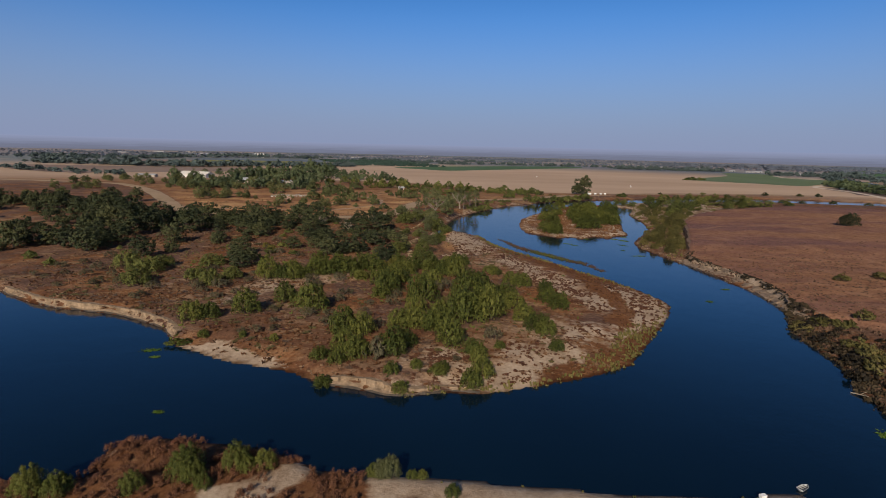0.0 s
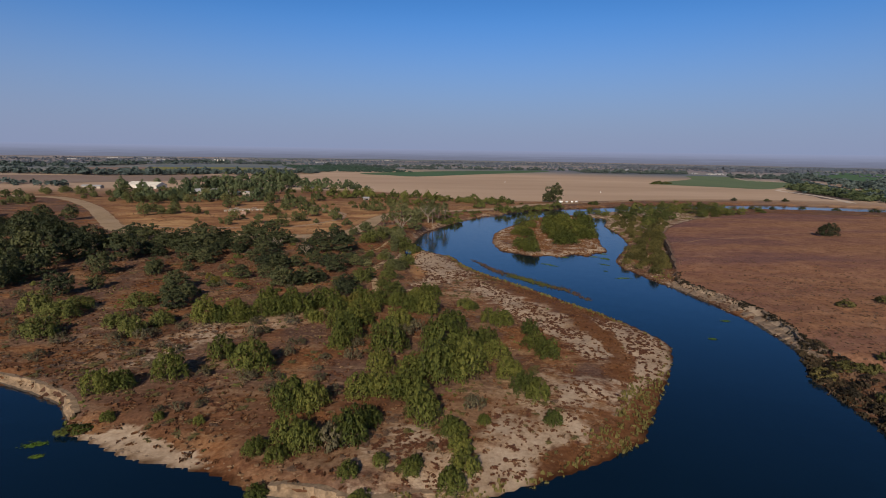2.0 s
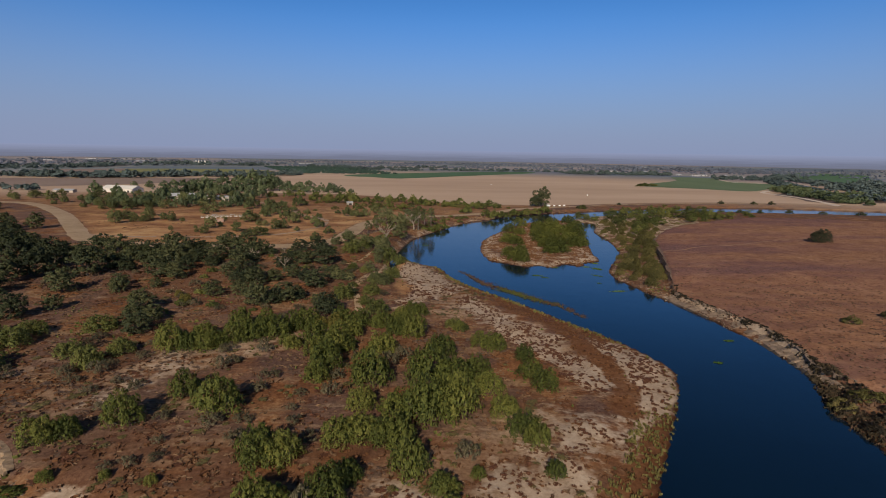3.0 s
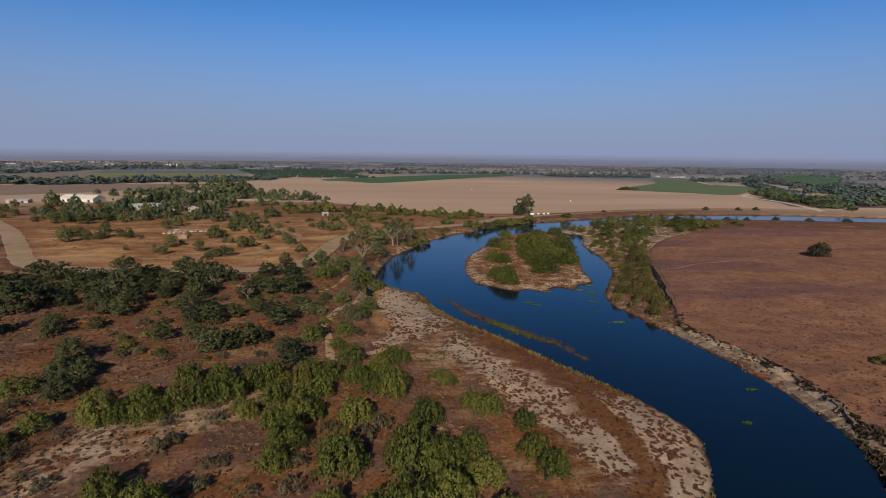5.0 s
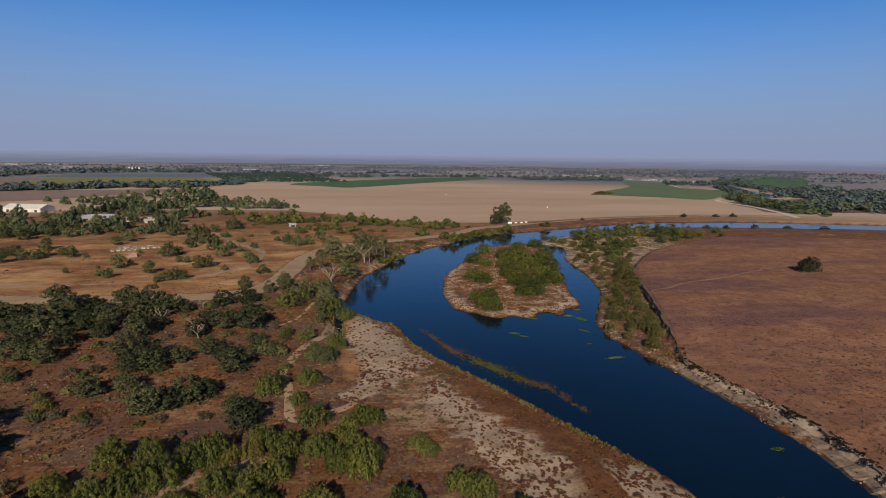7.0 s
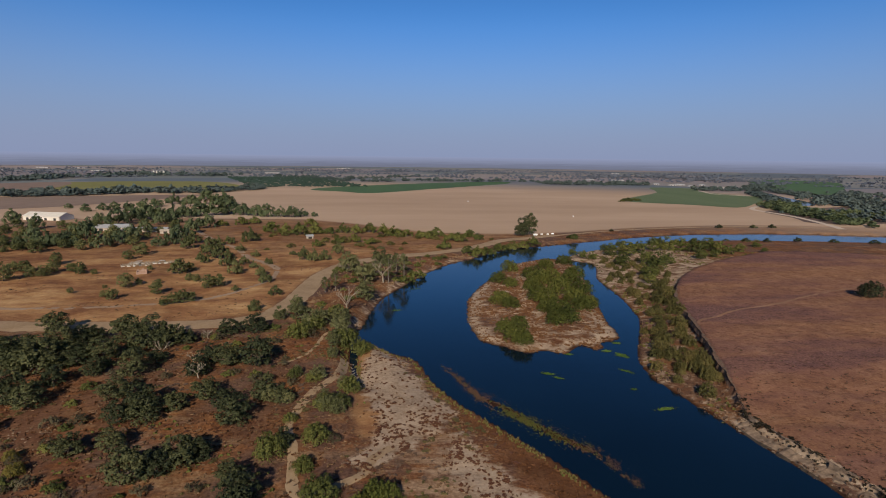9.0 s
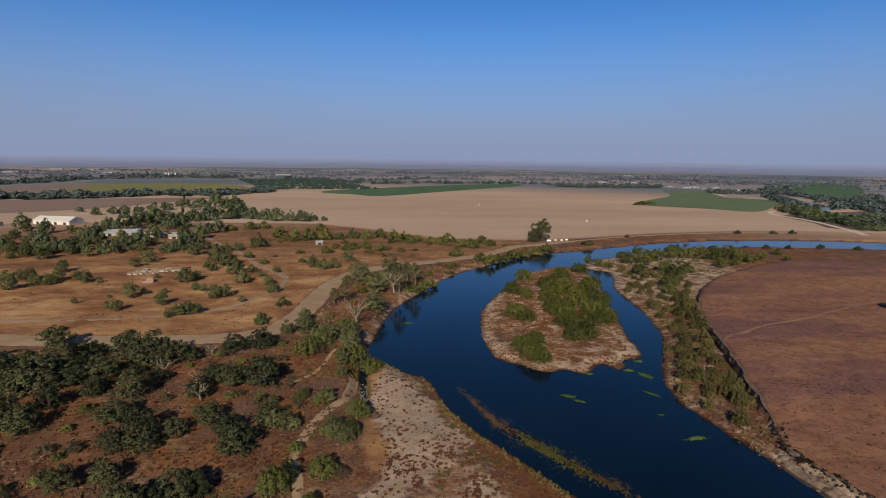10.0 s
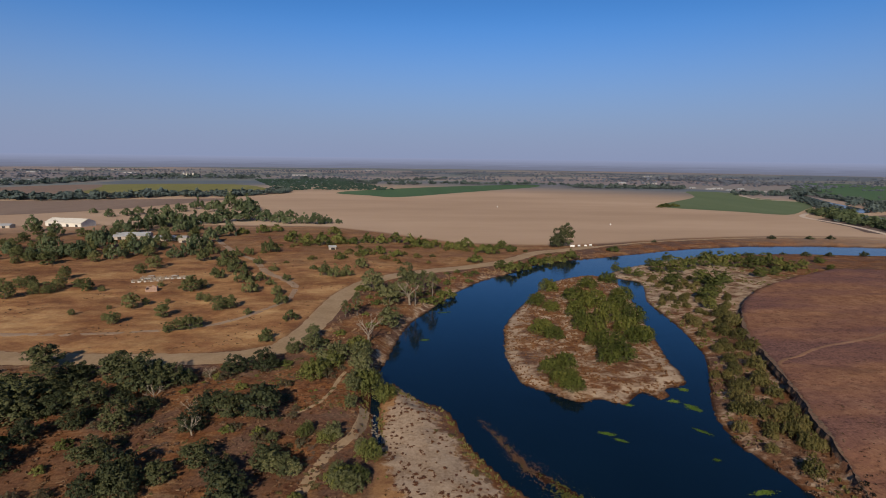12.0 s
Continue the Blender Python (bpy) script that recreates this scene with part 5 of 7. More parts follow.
RIGHT_STRIP_SOUTH = [
    (176.5, 410.4, 10.9), (173.3, 395.6, 11.5), (163.8, 374.3, 9.5), (160.8, 382.7, 8.2), (159.3, 359.5, 8.9), (147.6, 340.6, 9.1),
    (138.7, 324.5, 8.4), (128.1, 320.2, 9), (121.4, 307, 8.4), (121.2, 301, 7.4), (137.3, 314.9, 7.2), (127.4, 298.7, 7.3),
    (123.2, 288.1, 6.8), (123.4, 281.6, 6.9), (125.5, 279.9, 5.9), (109.8, 292.4, 6.3), (144.1, 360.2, 6.4), (126.3, 333.1, 5.2),
    (116.2, 288.5, 3.8), (140.9, 347.1, 7), (154.3, 396.4, 6.9), (135.8, 335.4, 6.6), (133.9, 302.2, 6.4), (130.6, 292.9, 6),
]
ISLAND_TREES = [
    (99.1, 470.4, 10.7), (83.4, 437.6, 11.6), (88.2, 425.8, 9.3), (73.2, 387.6, 10.8), (76.3, 379.3, 8.9), (63.7, 339.9, 9.7),
    (66, 329.2, 10.4), (67.5, 324.2, 8.2), (71, 345.3, 9), (107.5, 430.8, 14), (108.7, 449.2, 13.5), (116.1, 436.4, 14.3),
    (127.2, 477.1, 13.2), (146.7, 492.7, 11.6), (95.3, 395.4, 11.2), (97.7, 386.5, 12.5), (111.6, 404, 13.4), (124.5, 424.4, 12.5),
    (114.2, 385.7, 12.5), (113, 373.7, 11.9), (96.9, 363.4, 11.4), (97.7, 353.2, 10.9), (90.5, 350.4, 10.3), (117.4, 377.4, 9),
    (93.3, 370.8, 10.2), (137.8, 448.2, 13.5), (98.8, 414.6, 10.2), (124.9, 403.5, 11.6), (121.9, 381.2, 7.5),
]
FIELD_BUSHES = [
    (279.9, 370.6, 13.4), (157.5, 207, 6.7), (176.2, 210.9, 8.2), (116.7, 153.8, 6.8), (119, 151.3, 6), (126.5, 154.6, 6.8),
    (112.2, 153.4, 6.7), (105.1, 150.1, 6.6), (109.2, 133.7, 7.4), (106.5, 125.5, 8.4), (103.4, 118.1, 7.9), (80.8, 94.4, 4.9),
]
NEAR_SHRUBS = [
    (-37.8, 71.6, 6.2), (-36.2, 70.2, 4.4), (-30.9, 73.6, 4.2), (-29.2, 72.8, 3.2), (-26.6, 73.8, 3.6), (-57.5, 66.2, 4.7), (-53.5, 66.4, 4.2),
    (-43.5, 67.2, 3.6), (-3.9, 72.6, 2.0), (-2.3, 72.6, 1.7), (2.2, 68.0, 2.4), (-9.9, 72.8, 2.4), (-33.8, 68.2, 2.6),
]
NEAR_PALE = [(-7.4, 72.9, 3.6), (-8.8, 72.4, 2.8)]
SHORE_WILLOWS = [
    (-25.3, 105.9, 4.2), (-23.9, 113.2, 4.5), (-10.8, 108.2, 4.3), (-8.5, 103, 3.9), (-5.6, 111.3, 3.2),
    (-0.6, 109.3, 4.8), (6.5, 106.4, 5.4), (8.5, 121.8, 5.4), (-28.3, 116.1, 5.1),
]
grove(PENINSULA_WILLOWS, "willow", "willow", M_WILLOW, "bushy bright green willow on the sandy spit", "willow", "willows on the spit", (0.85, 1.15), None, 1.15, 1.05)
grove(PENINSULA_WILLOWS_EAST, "willow", "willow", M_WILLOW, "bushy bright green willow on the sandy spit", "willow", "willows on the spit", (0.85, 1.1), None, 1.12, 1.05)
grove(SHORE_WILLOWS, "willow", "willow", M_WILLOW, "green willow leaning over the waterline", "willow", "willows on the shore", (0.7, 1.0), None, 1.0, 1.05)
grove(SPRAWLING, "willow", "shrub", M_WILLOW, "low green willow sprawling over the waterline", "willow", "willows on the shore", (0.5, 0.6))
grove(SPIT_WILLOWS, "willow", "willow", M_WILLOW, "dense green willow in dry brush", "willow", "willows on the spit", (0.85, 1.1), None, 1.1, 1.05)
grove(SPIT_WILLOWS_NORTH, "willow", "willow", M_FARM, "olive green willow beside the footpath", "willow", "willows by the inlet", (0.6, 0.85))
grove(YELLOW_SHRUBS, "shrub", "shrub", M_GREY, "round pale yellow-green flowering shrub", "shrub", "", (1.5, 1.6))
grove(YELLOW_SHRUBS_NORTH, "shrub", "willow", M_YELLOW, "willow shrub with leaves turning yellow", "shrub", "yellowing shrubs", (0.8, 1.0))
grove(GREY_SHRUBS, "shrub", "twiggy", M_GREY, "grey half-bare twiggy shrub", "shrub", "grey shrubs", (0.8, 1.0))
WEST_OAKS = [
    (-106.7, 178.4, 10.7), (-111.5, 194.7, 11.9), (-124.5, 203.1, 10.7), (-111.7, 205.7, 9.1), (-90.8, 188.3, 8.2), (-82.1, 180.7, 9.5), (-77.6, 189, 7.5), (-93.9, 210.2, 11.2), (-132.8, 256.4, 11.6), (-138.1, 283.3, 15.6), (-159.1, 283.2, 15.5), (-164.5, 272.7, 17.3), (-158.6, 253.9, 13.7), (-111.5, 256.4, 7.9), (-161.8, 300.5, 16.5), (-192.6, 319.8, 17.6), (-210, 326.7, 18), (-184.9, 288.6, 15.7), (-122.4, 232.9, 8.4), (-129.2, 222, 11.8), (-81.7, 217.8, 7.8),
]
grove(WEST_OAKS[:8], "willow", "willow", M_FARM, "olive willow thicket in dry brush", "willow", "willows in the brush", (0.6, 0.85))
grove(WEST_OAKS[8:], "oak", "oak", M_OAK, "dark green oak in reddish dry brush", "oak", "oaks in the brush", (0.9, 1.1))
grove(BELT_OAKS, "oak", "oak", M_OAK, "dark green round oak beside the dirt road", "oak", "oaks along the road", (0.72, 0.92), None, 1.06)
grove(INNER_OAKS, "oak", "oak", M_OAK, "dark green oak in reddish dry brush", "oak", "oaks in the brush", (0.72, 0.95), None, 1.1)
grove(BANK_TREES, "bank_tree", "oak", M_BANK, "olive green tree on the river bank", "tree", "trees on the outer bank", (0.85, 1.1))
grove(BANK_LOW_WILLOWS, "willow", "shrub", M_FARM, "low green willow thicket along the water", "willow", "low willows on the outer bank", (0.7, 0.95), None, 1.05)
grove(PALE_COTTONWOODS, "cottonwood", "cottonwood", M_PALE, "pale thin-leaved cottonwood above the bank", "cottonwood", "pale cottonwoods", (0.85, 1.05), M_GREYBARK)
for bx, by, bw in BARE_TREES:
    bare_tree(bx, by, bw * 1.1, "bleached leafless tree standing in the brush")
grove(FARM_TREES, "farm_tree", "oak", M_PASTURE, "small olive green tree on dry golden grass", "tree", "trees on the dry pasture", (0.85, 1.15), None, 1.02, 0.75)
grove(FARM_TREES_EAST, "farm_tree", "shrub", M_PASTURE, "small olive green tree on dry golden grass", "tree", "trees on the dry pasture", (1.2, 1.6), None, 1.02)
grove(FARMSTEAD_TREES, "farm_tree", "shrub", M_GROVE, "large green tree shading the farmstead", "tree", "trees round the farmstead", (1.3, 1.7), None, 1.05, 0.8)
grove(NORTH_HEDGE, "hedge_tree", "shrub", M_FARM, "low green tree in a field hedge", "tree", "hedge along the tan field", (0.9, 1.3), None, 1.1, 0.5)
grove(BIG_TREE, "tall_tree", "oak", M_OAK, "tall dark green tree beside the white tanks", "tree", "", (1.3, 1.5), None, 1.25)
grove(GROVE, "grove_tree", "shrub", M_GROVE, "big green tree in the cottonwood grove", "tree", "cottonwood grove", (1.1, 1.4), None, 1.05, 0.8)
grove(RIGHT_STRIP, "willow", "oak", M_FARM, "green willow on the low sandy flat", "willow", "willows on the east flat", (0.75, 0.95), None, 1.0, 0.7)
grove(RIGHT_STRIP_SOUTH, "willow", "willow", M_REED, "olive willow thicket below the field scarp", "willow", "willows below the scarp", (0.75, 1.0), None, 0.95, 0.7)
grove(ISLAND_TREES, "willow", "willow", M_WILLOW, "dense green willow on the island", "willow", "willows on the island", (0.65, 0.85), None, 1.12, 0.85)
grove(FIELD_BUSHES[:1], "oak", "willow", M_OAK, "lone rounded oak in the bare brown field", "oak", "", (0.86, 0.9), None, 0.92, 1.6)
grove(FIELD_BUSHES[1:], "shrub", "shrub", M_REED, "olive-brown shrub at the field edge", "shrub", "shrubs at the field edge", (0.7, 1.0))
grove(NEAR_SHRUBS, "shrub", "willow", M_WILLOW, "green shrub in rusty brush by the water", "shrub", "shrubs on the near bank", (0.95, 1.2), None, 1.0, 2.4)
grove(NEAR_PALE, "shrub", "willow", M_PALE, "pale yellow-green shrub leaning at the water", "shrub", "pale shrubs on the near bank", (1.3, 1.5), None, 1.0, 2.0)
LEVEE_BUSHES = [(403, 684, 11), (448, 685, 12), (471, 684, 11), (287, 582, 9), (313, 592, 9), (368, 590, 12), (390, 589, 9), (422, 588, 13), (455, 580, 11), (352, 598, 7), (490, 570, 12), (262, 662, 8)]
grove(LEVEE_BUSHES, "levee_bush", "shrub", M_OAK, "round dark green bush beside the levee track", "bush", "bushes along the levee", (0.7, 0.9), None, 0.8)
grove([(486, 1080, 24), (508, 1092, 22), (470, 1070, 14)], "field_bush", "shrub", M_FARM, "dark bush at the corner of the green crop", "bush", "bushes by the green crop", (0.5, 0.6))


def fill(count, area, gap, size, seed, allowed, **kw):
    """Random trees in a box of the plan, kept apart from each other and where allowed."""
    rr, got = np.random.default_rng(seed), []
    for x, y, k in zip(rr.uniform(area[0], area[2], count), rr.uniform(area[1], area[3], count), rr.uniform(0.7, 1.35, count)):
        if allowed(x, y) and near_cell(d_land, x, y) > 1 and all((x - a) ** 2 + (y - b) ** 2 > (gap * k) ** 2 for a, b, _ in got):
            got.append((x, y, size * k))
    grove(got, **kw)


placed = WEST_OAKS + BELT_OAKS + INNER_OAKS + SPIT_WILLOWS + PENINSULA_WILLOWS + FARM_TREES


side_at = side.astype(float)


def open_ground(x, y, clear):
    return near_cell(road_gap, x, y) > 13 and near_cell(d_spit, x, y) > 9 and all((x - a) ** 2 + (y - b) ** 2 > clear ** 2 for a, b, _ in placed)


fill(900, (-330, 225, -95, 480), 9.0, 11.0, 31, lambda x, y: open_ground(x, y, 8) and near_cell(side_at, x, y) < 0.5 and x < -150 + 0.1 * (y - 300) and y < 440 + 0.35 * (x + 200) and x < -100 + 0.2 * (y - 300) and clumpy(x, y, 42, -0.28) > 0.35,
     name="oak", kind="oak", material=M_OAK, label="dark green oak in the western woodland", category="oak", group="oaks in the western woodland", tall=(0.8, 1.05), fine=0.7)
fill(620, (-300, 270, -72, 400), 6.0, 9.0, 41, lambda x, y: 27 < near_cell(road_gap, x, y) < 60 and near_cell(side_at, x, y) < 0.5 and y > 300 - 0.25 * (x + 100) and all((x - a) ** 2 + (y - b) ** 2 > 36 for a, b, _ in placed) and clumpy(x, y, 34, -0.5) > 0.25,
     name="oak", kind="oak", material=M_OAK, label="dark green round oak beside the dirt road", category="oak", group="oaks along the road", tall=(0.6, 0.8), fine=0.8)
fill(170, (-230, 190, -30, 345), 6.0, 4.5, 32, lambda x, y: open_ground(x, y, 6) and clumpy(x, y, 24, -0.1) > 0.3,
     name="shrub", kind="shrub", material=M_FARM, label="olive shrub scattered through dry brush", category="shrub", group="shrubs in the brush", tall=(0.7, 1.0), fine=0.75)
fill(460, (-150, 130, 0, 345), 5.0, 4.6, 33, lambda x, y: open_ground(x, y, 5) and near_cell(sand_at, x, y) < 0.3 and clumpy(x + 500, y, 20, -0.1) > 0.3,
     name="twiggy_shrub", kind="twiggy", material=M_GREY, label="grey twiggy shrub in dry brush", category="shrub", group="grey shrubs", tall=(0.6, 0.9))
fill(300, (-420, 430, -190, 700), 13.0, 10.0, 34, lambda x, y: near_cell(road_gap, x, y) > 15 and x < -215 + 0.3 * (y - 480) and clumpy(x, y, 40, -0.1) > 0.3,
     name="farm_tree", kind="oak", material=M_PASTURE, label="olive green tree on the western pasture", category="tree", group="trees on the western pasture", tall=(0.8, 1.05), fine=0.6)
fill(700, (86, 60, 156, 168), 5.2, 4.6, 35, lambda x, y: near_cell(d_right, x, y) > 1.5 and x < 118 + max(0, 150 - y) * 0.8 and clumpy(x, y, 14, -0.4) > 0.25,
     name="thorn_bush", kind="shrub", material=M_THORN, label="dark brushy shrub on the steep east bank", category="shrub", group="shrubs on the steep east bank", tall=(0.6, 0.95), fine=0.6)

fill(700, (104, 255, 215, 500), 6.0, 5.0, 36, lambda x, y: near_cell(d_right, x, y) > 5 and near_cell(d_field, x, y) < -5 and clumpy(x, y, 18, -0.25) > 0.35,
     name="willow_shrub", kind="willow", material=M_REED, label="olive willow shrub on the sandy east flat", category="shrub", group="shrubs on the east flat", tall=(0.7, 1.0), fine=0.5)

fill(420, (-110, 545, 150, 660), 10.0, 7.5, 37, lambda x, y: near_cell(d_spit, x, y) > 4 and near_cell(road_gap, x, y) > 12 and y < 655 - 0.12 * abs(x - 20) and clumpy(x, y, 30, -0.05) > 0.3,
     name="shrub", kind="shrub", material=M_REED, label="olive-brown shrub between pasture and tan field", category="shrub", group="shrubs by the tan field", tall=(0.6, 0.9), fine=0.5)
fill(260, (-40, 335, 60, 560), 7.0, 6.0, 38, lambda x, y: near_cell(d_spit, x, y) > 3 and near_cell(road_gap, x, y) > 11 and near_cell(side_at, x, y) < 0.5 and clumpy(x, y, 16, -0.1) > 0.3,
     name="shrub", kind="shrub", material=M_FARM, label="olive shrub between road and river", category="shrub", group="shrubs along the road", tall=(0.6, 0.95), fine=0.65)

# ---------------------------------------------------------------- far woods, each belt one mass of trees
def scatter_mesh(name, spots, template, material, label, category):
    """Many small plants as one mesh; spots: x, y, z, size, height, turn."""
    tv, tf = [np.array(t[0]) for t in template], [t[1] for t in template]
    verts, faces, base = [], [], 0
    for i, (x, y, z, s, hgt, turn) in enumerate(spots):
        k = i % len(tv)
        c, n = math.cos(turn), math.sin(turn)
        v = tv[k]
        verts.append(np.stack([x + s * (v[:, 0] * c - v[:, 1] * n), y + s * (v[:, 0] * n + v[:, 1] * c), z + hgt * v[:, 2]], -1))
        faces += [tuple(j + base for j in q) for q in tf[k]]
        base += len(v)
    me = bpy.data.meshes.new(name)
    me.from_pydata(np.vstack(verts).tolist(), [], faces)
    me.materials.append(material)
    return tagged(new(name, me), label, category, kind="stuff")


def far_template(seed, per=8, leaf=0.24):
    rng = np.random.default_rng(seed)
    cs, rs = [], []
    for i in range(9):
        q, r = rng.uniform(0, 2 * np.pi), 0.36 * math.sqrt(rng.uniform(0, 1))
        cs.append((r * math.cos(q), r * math.sin(q), (0.75 - 0.8 * r) * rng.uniform(0.35, 1.05)))
        rs.append(rng.uniform(0.16, 0.24))
    return leaf_cloud(rng, np.array(cs), rs, per, leaf, 0.1, 1.0)[:2]


FAR = [far_template(s) for s in range(5)]
FARTHEST = [far_template(s + 20, 4, 0.34) for s in range(4)]


def belt(name, line, count, depth, size, material, label):
    pts = curve_points(line, steps=6)
    length = np.concatenate([[0], np.cumsum(np.linalg.norm(np.diff(pts, axis=0), axis=1))])
    rng = np.random.default_rng(count + int(abs(line[0][0])))
    spots = []
    for s in rng.uniform(0, length[-1], count):
        x, y = np.interp(s, length, pts[:, 0]), np.interp(s, length, pts[:, 1])
        x, y = x + rng.normal() * depth * 0.3, y + rng.normal() * depth * 0.5
        w = size * rng.uniform(0.6, 1.4)
        spots.append((x, y, ground_z(x, y) - 0.3, w, w * rng.uniform(0.55, 0.95), rng.uniform(0, 6.3)))
    return scatter_mesh(name, spots, FAR, material, label, "woods")


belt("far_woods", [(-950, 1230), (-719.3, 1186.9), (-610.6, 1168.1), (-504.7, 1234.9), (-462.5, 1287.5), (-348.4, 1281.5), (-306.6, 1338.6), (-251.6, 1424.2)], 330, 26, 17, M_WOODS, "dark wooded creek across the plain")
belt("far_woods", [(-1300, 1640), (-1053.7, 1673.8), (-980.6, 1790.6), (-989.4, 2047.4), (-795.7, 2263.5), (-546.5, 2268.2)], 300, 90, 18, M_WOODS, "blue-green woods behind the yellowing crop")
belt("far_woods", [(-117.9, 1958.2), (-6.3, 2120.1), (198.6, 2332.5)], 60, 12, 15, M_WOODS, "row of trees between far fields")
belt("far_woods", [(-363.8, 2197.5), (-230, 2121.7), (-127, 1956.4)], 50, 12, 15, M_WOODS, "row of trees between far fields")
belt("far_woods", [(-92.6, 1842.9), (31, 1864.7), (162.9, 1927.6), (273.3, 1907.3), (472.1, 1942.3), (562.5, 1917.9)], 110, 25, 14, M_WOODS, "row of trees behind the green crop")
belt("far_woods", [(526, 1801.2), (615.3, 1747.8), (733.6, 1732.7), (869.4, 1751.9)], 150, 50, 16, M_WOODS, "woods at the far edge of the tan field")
belt("far_woods", [(929, 2380.4), (1242.6, 2450.4), (1337.6, 2189.9), (1488.9, 2075.7)], 180, 70, 18, M_HAZEWOOD, "woods painted haze-pale behind the packing sheds")
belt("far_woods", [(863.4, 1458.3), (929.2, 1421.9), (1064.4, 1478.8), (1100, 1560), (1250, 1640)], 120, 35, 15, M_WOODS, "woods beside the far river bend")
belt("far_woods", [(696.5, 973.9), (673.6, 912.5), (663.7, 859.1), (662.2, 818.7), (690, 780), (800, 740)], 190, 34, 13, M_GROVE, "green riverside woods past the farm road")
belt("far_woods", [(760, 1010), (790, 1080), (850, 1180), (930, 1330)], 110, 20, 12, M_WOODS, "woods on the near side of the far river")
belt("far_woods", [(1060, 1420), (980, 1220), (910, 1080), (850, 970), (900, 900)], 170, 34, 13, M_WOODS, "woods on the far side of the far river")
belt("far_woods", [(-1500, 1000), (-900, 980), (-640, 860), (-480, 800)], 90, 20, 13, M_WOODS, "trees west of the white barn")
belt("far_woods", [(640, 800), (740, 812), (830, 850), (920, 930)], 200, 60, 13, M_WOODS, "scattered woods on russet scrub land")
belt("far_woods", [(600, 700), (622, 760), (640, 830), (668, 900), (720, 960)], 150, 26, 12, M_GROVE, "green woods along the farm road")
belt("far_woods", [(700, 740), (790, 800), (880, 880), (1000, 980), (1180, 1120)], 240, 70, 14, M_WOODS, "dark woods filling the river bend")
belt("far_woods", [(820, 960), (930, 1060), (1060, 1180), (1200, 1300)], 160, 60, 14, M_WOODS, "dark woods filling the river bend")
rng = np.random.default_rng(5)
spots = []
for i in range(900):
    u, v = rng.uniform(0, 1, 2)
    x, y = -505 + u * 290 + v * 210, 2130 - v * 620 + u * 40
    if x < -325 + (y - 1450) * -0.22 - 60:
        continue
    spots.append((x, y, 1.6, 10, rng.uniform(5, 7), rng.uniform(0, 6)))
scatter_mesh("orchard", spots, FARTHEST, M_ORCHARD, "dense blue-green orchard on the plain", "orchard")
spots = []
for i in range(800):
    # hedgerows and yards scattered over the open country
    r, q = rng.uniform(2200, 3800), radians(rng.uniform(-48, 60))
    x0, y0 = r * math.sin(q), r * math.cos(q)
    for k in range(rng.integers(2, 7)):
        x, y = x0 + k * rng.uniform(14, 24), y0 + rng.normal() * 5
        w = rng.uniform(7, 15)
        spots.append((x, y, 1.7, w, w * 0.75, rng.uniform(0, 6)))
scatter_mesh("far_trees", spots, FARTHEST, M_HAZEWOOD, "scattered trees painted haze-pale across the plain", "woods")


# ---------------------------------------------------------------- brush, grass and reeds
def tuft_template(seed, blades=6, spread=0.5, lean=0.35):
    rng = np.random.default_rng(seed)
    v, f = [], []
    for i in range(blades):
        q, r = rng.uniform(0, 6.28), spread * math.sqrt(rng.uniform(0, 1)) * 0.7
        x, y = r * math.cos(q), r * math.sin(q)
        tq = rng.uniform(0, 6.28)
        w = rng.uniform(0.12, 0.30)
        j = len(v)
        v += [(x - w * math.cos(tq), y - w * math.sin(tq), -0.1), (x + w * math.cos(tq), y + w * math.sin(tq), -0.1),
              (x * (1 + lean) + 0.6 * w * math.cos(tq), y * (1 + lean) + 0.6 * w * math.sin(tq), rng.uniform(0.5, 1.0) * (1 - r)),
              (x * (1 + lean) - 0.8 * w * math.cos(tq), y * (1 + lean) - 0.8 * w * math.sin(tq), rng.uniform(0.4, 0.9) * (1 - r))]
        f.append((j, j + 1, j + 2, j + 3))
    return v, f


TUFTS = [tuft_template(s) for s in range(6)]


FINE_TUFTS = [tuft_template(s + 40, 16, 0.6, 0.5) for s in range(5)]
for tv, _ in FINE_TUFTS:
    for i in range(0, len(tv), 4):
        cx, cy = (tv[i][0] + tv[i + 1][0]) / 2, (tv[i][1] + tv[i + 1][1]) / 2
        for k in range(4):
            tv[i + k] = (cx + (tv[i + k][0] - cx) * 0.45, cy + (tv[i + k][1] - cy) * 0.45, tv[i + k][2])


def strew(count, area, want, size, height, seed):
    """Random spots in a box of the plan, kept with the chance that want(x, y) gives."""
    r = np.random.default_rng(seed)
    out = []
    xs, ys, keep = r.uniform(area[0], area[2], count), r.uniform(area[1], area[3], count), r.random(count)
    for x, y, k in zip(xs, ys, keep):
        if k < want(x, y):
            s = size * 0.45 * (1 + 2.4 * r.random() ** 2)
            out.append((x, y, ground_z(x, y), s, height * r.uniform(0.6, 1.4), r.uniform(0, 6.3)))
    return out


def want_rust(x, y):
    d = near_cell(d_spit, x, y)
    if d < (0.8 if x > 30 else 2.9):
        return 0.0
    return max(near_cell(rust_at, x, y) * 0.8, 0.55 * clumpy(x, y, 12, 0.05)) * (0.25 if near_cell(sand_at, x, y) > 0.5 else 1)


def want_dry(x, y):
    d = near_cell(d_spit, x, y)
    return 0.0 if d < 2.6 or near_cell(road_gap, x, y) < 10 or near_cell(sand_at, x, y) > 0.5 else 0.25 + 0.75 * clumpy(x + 300, y, 9, -0.05)


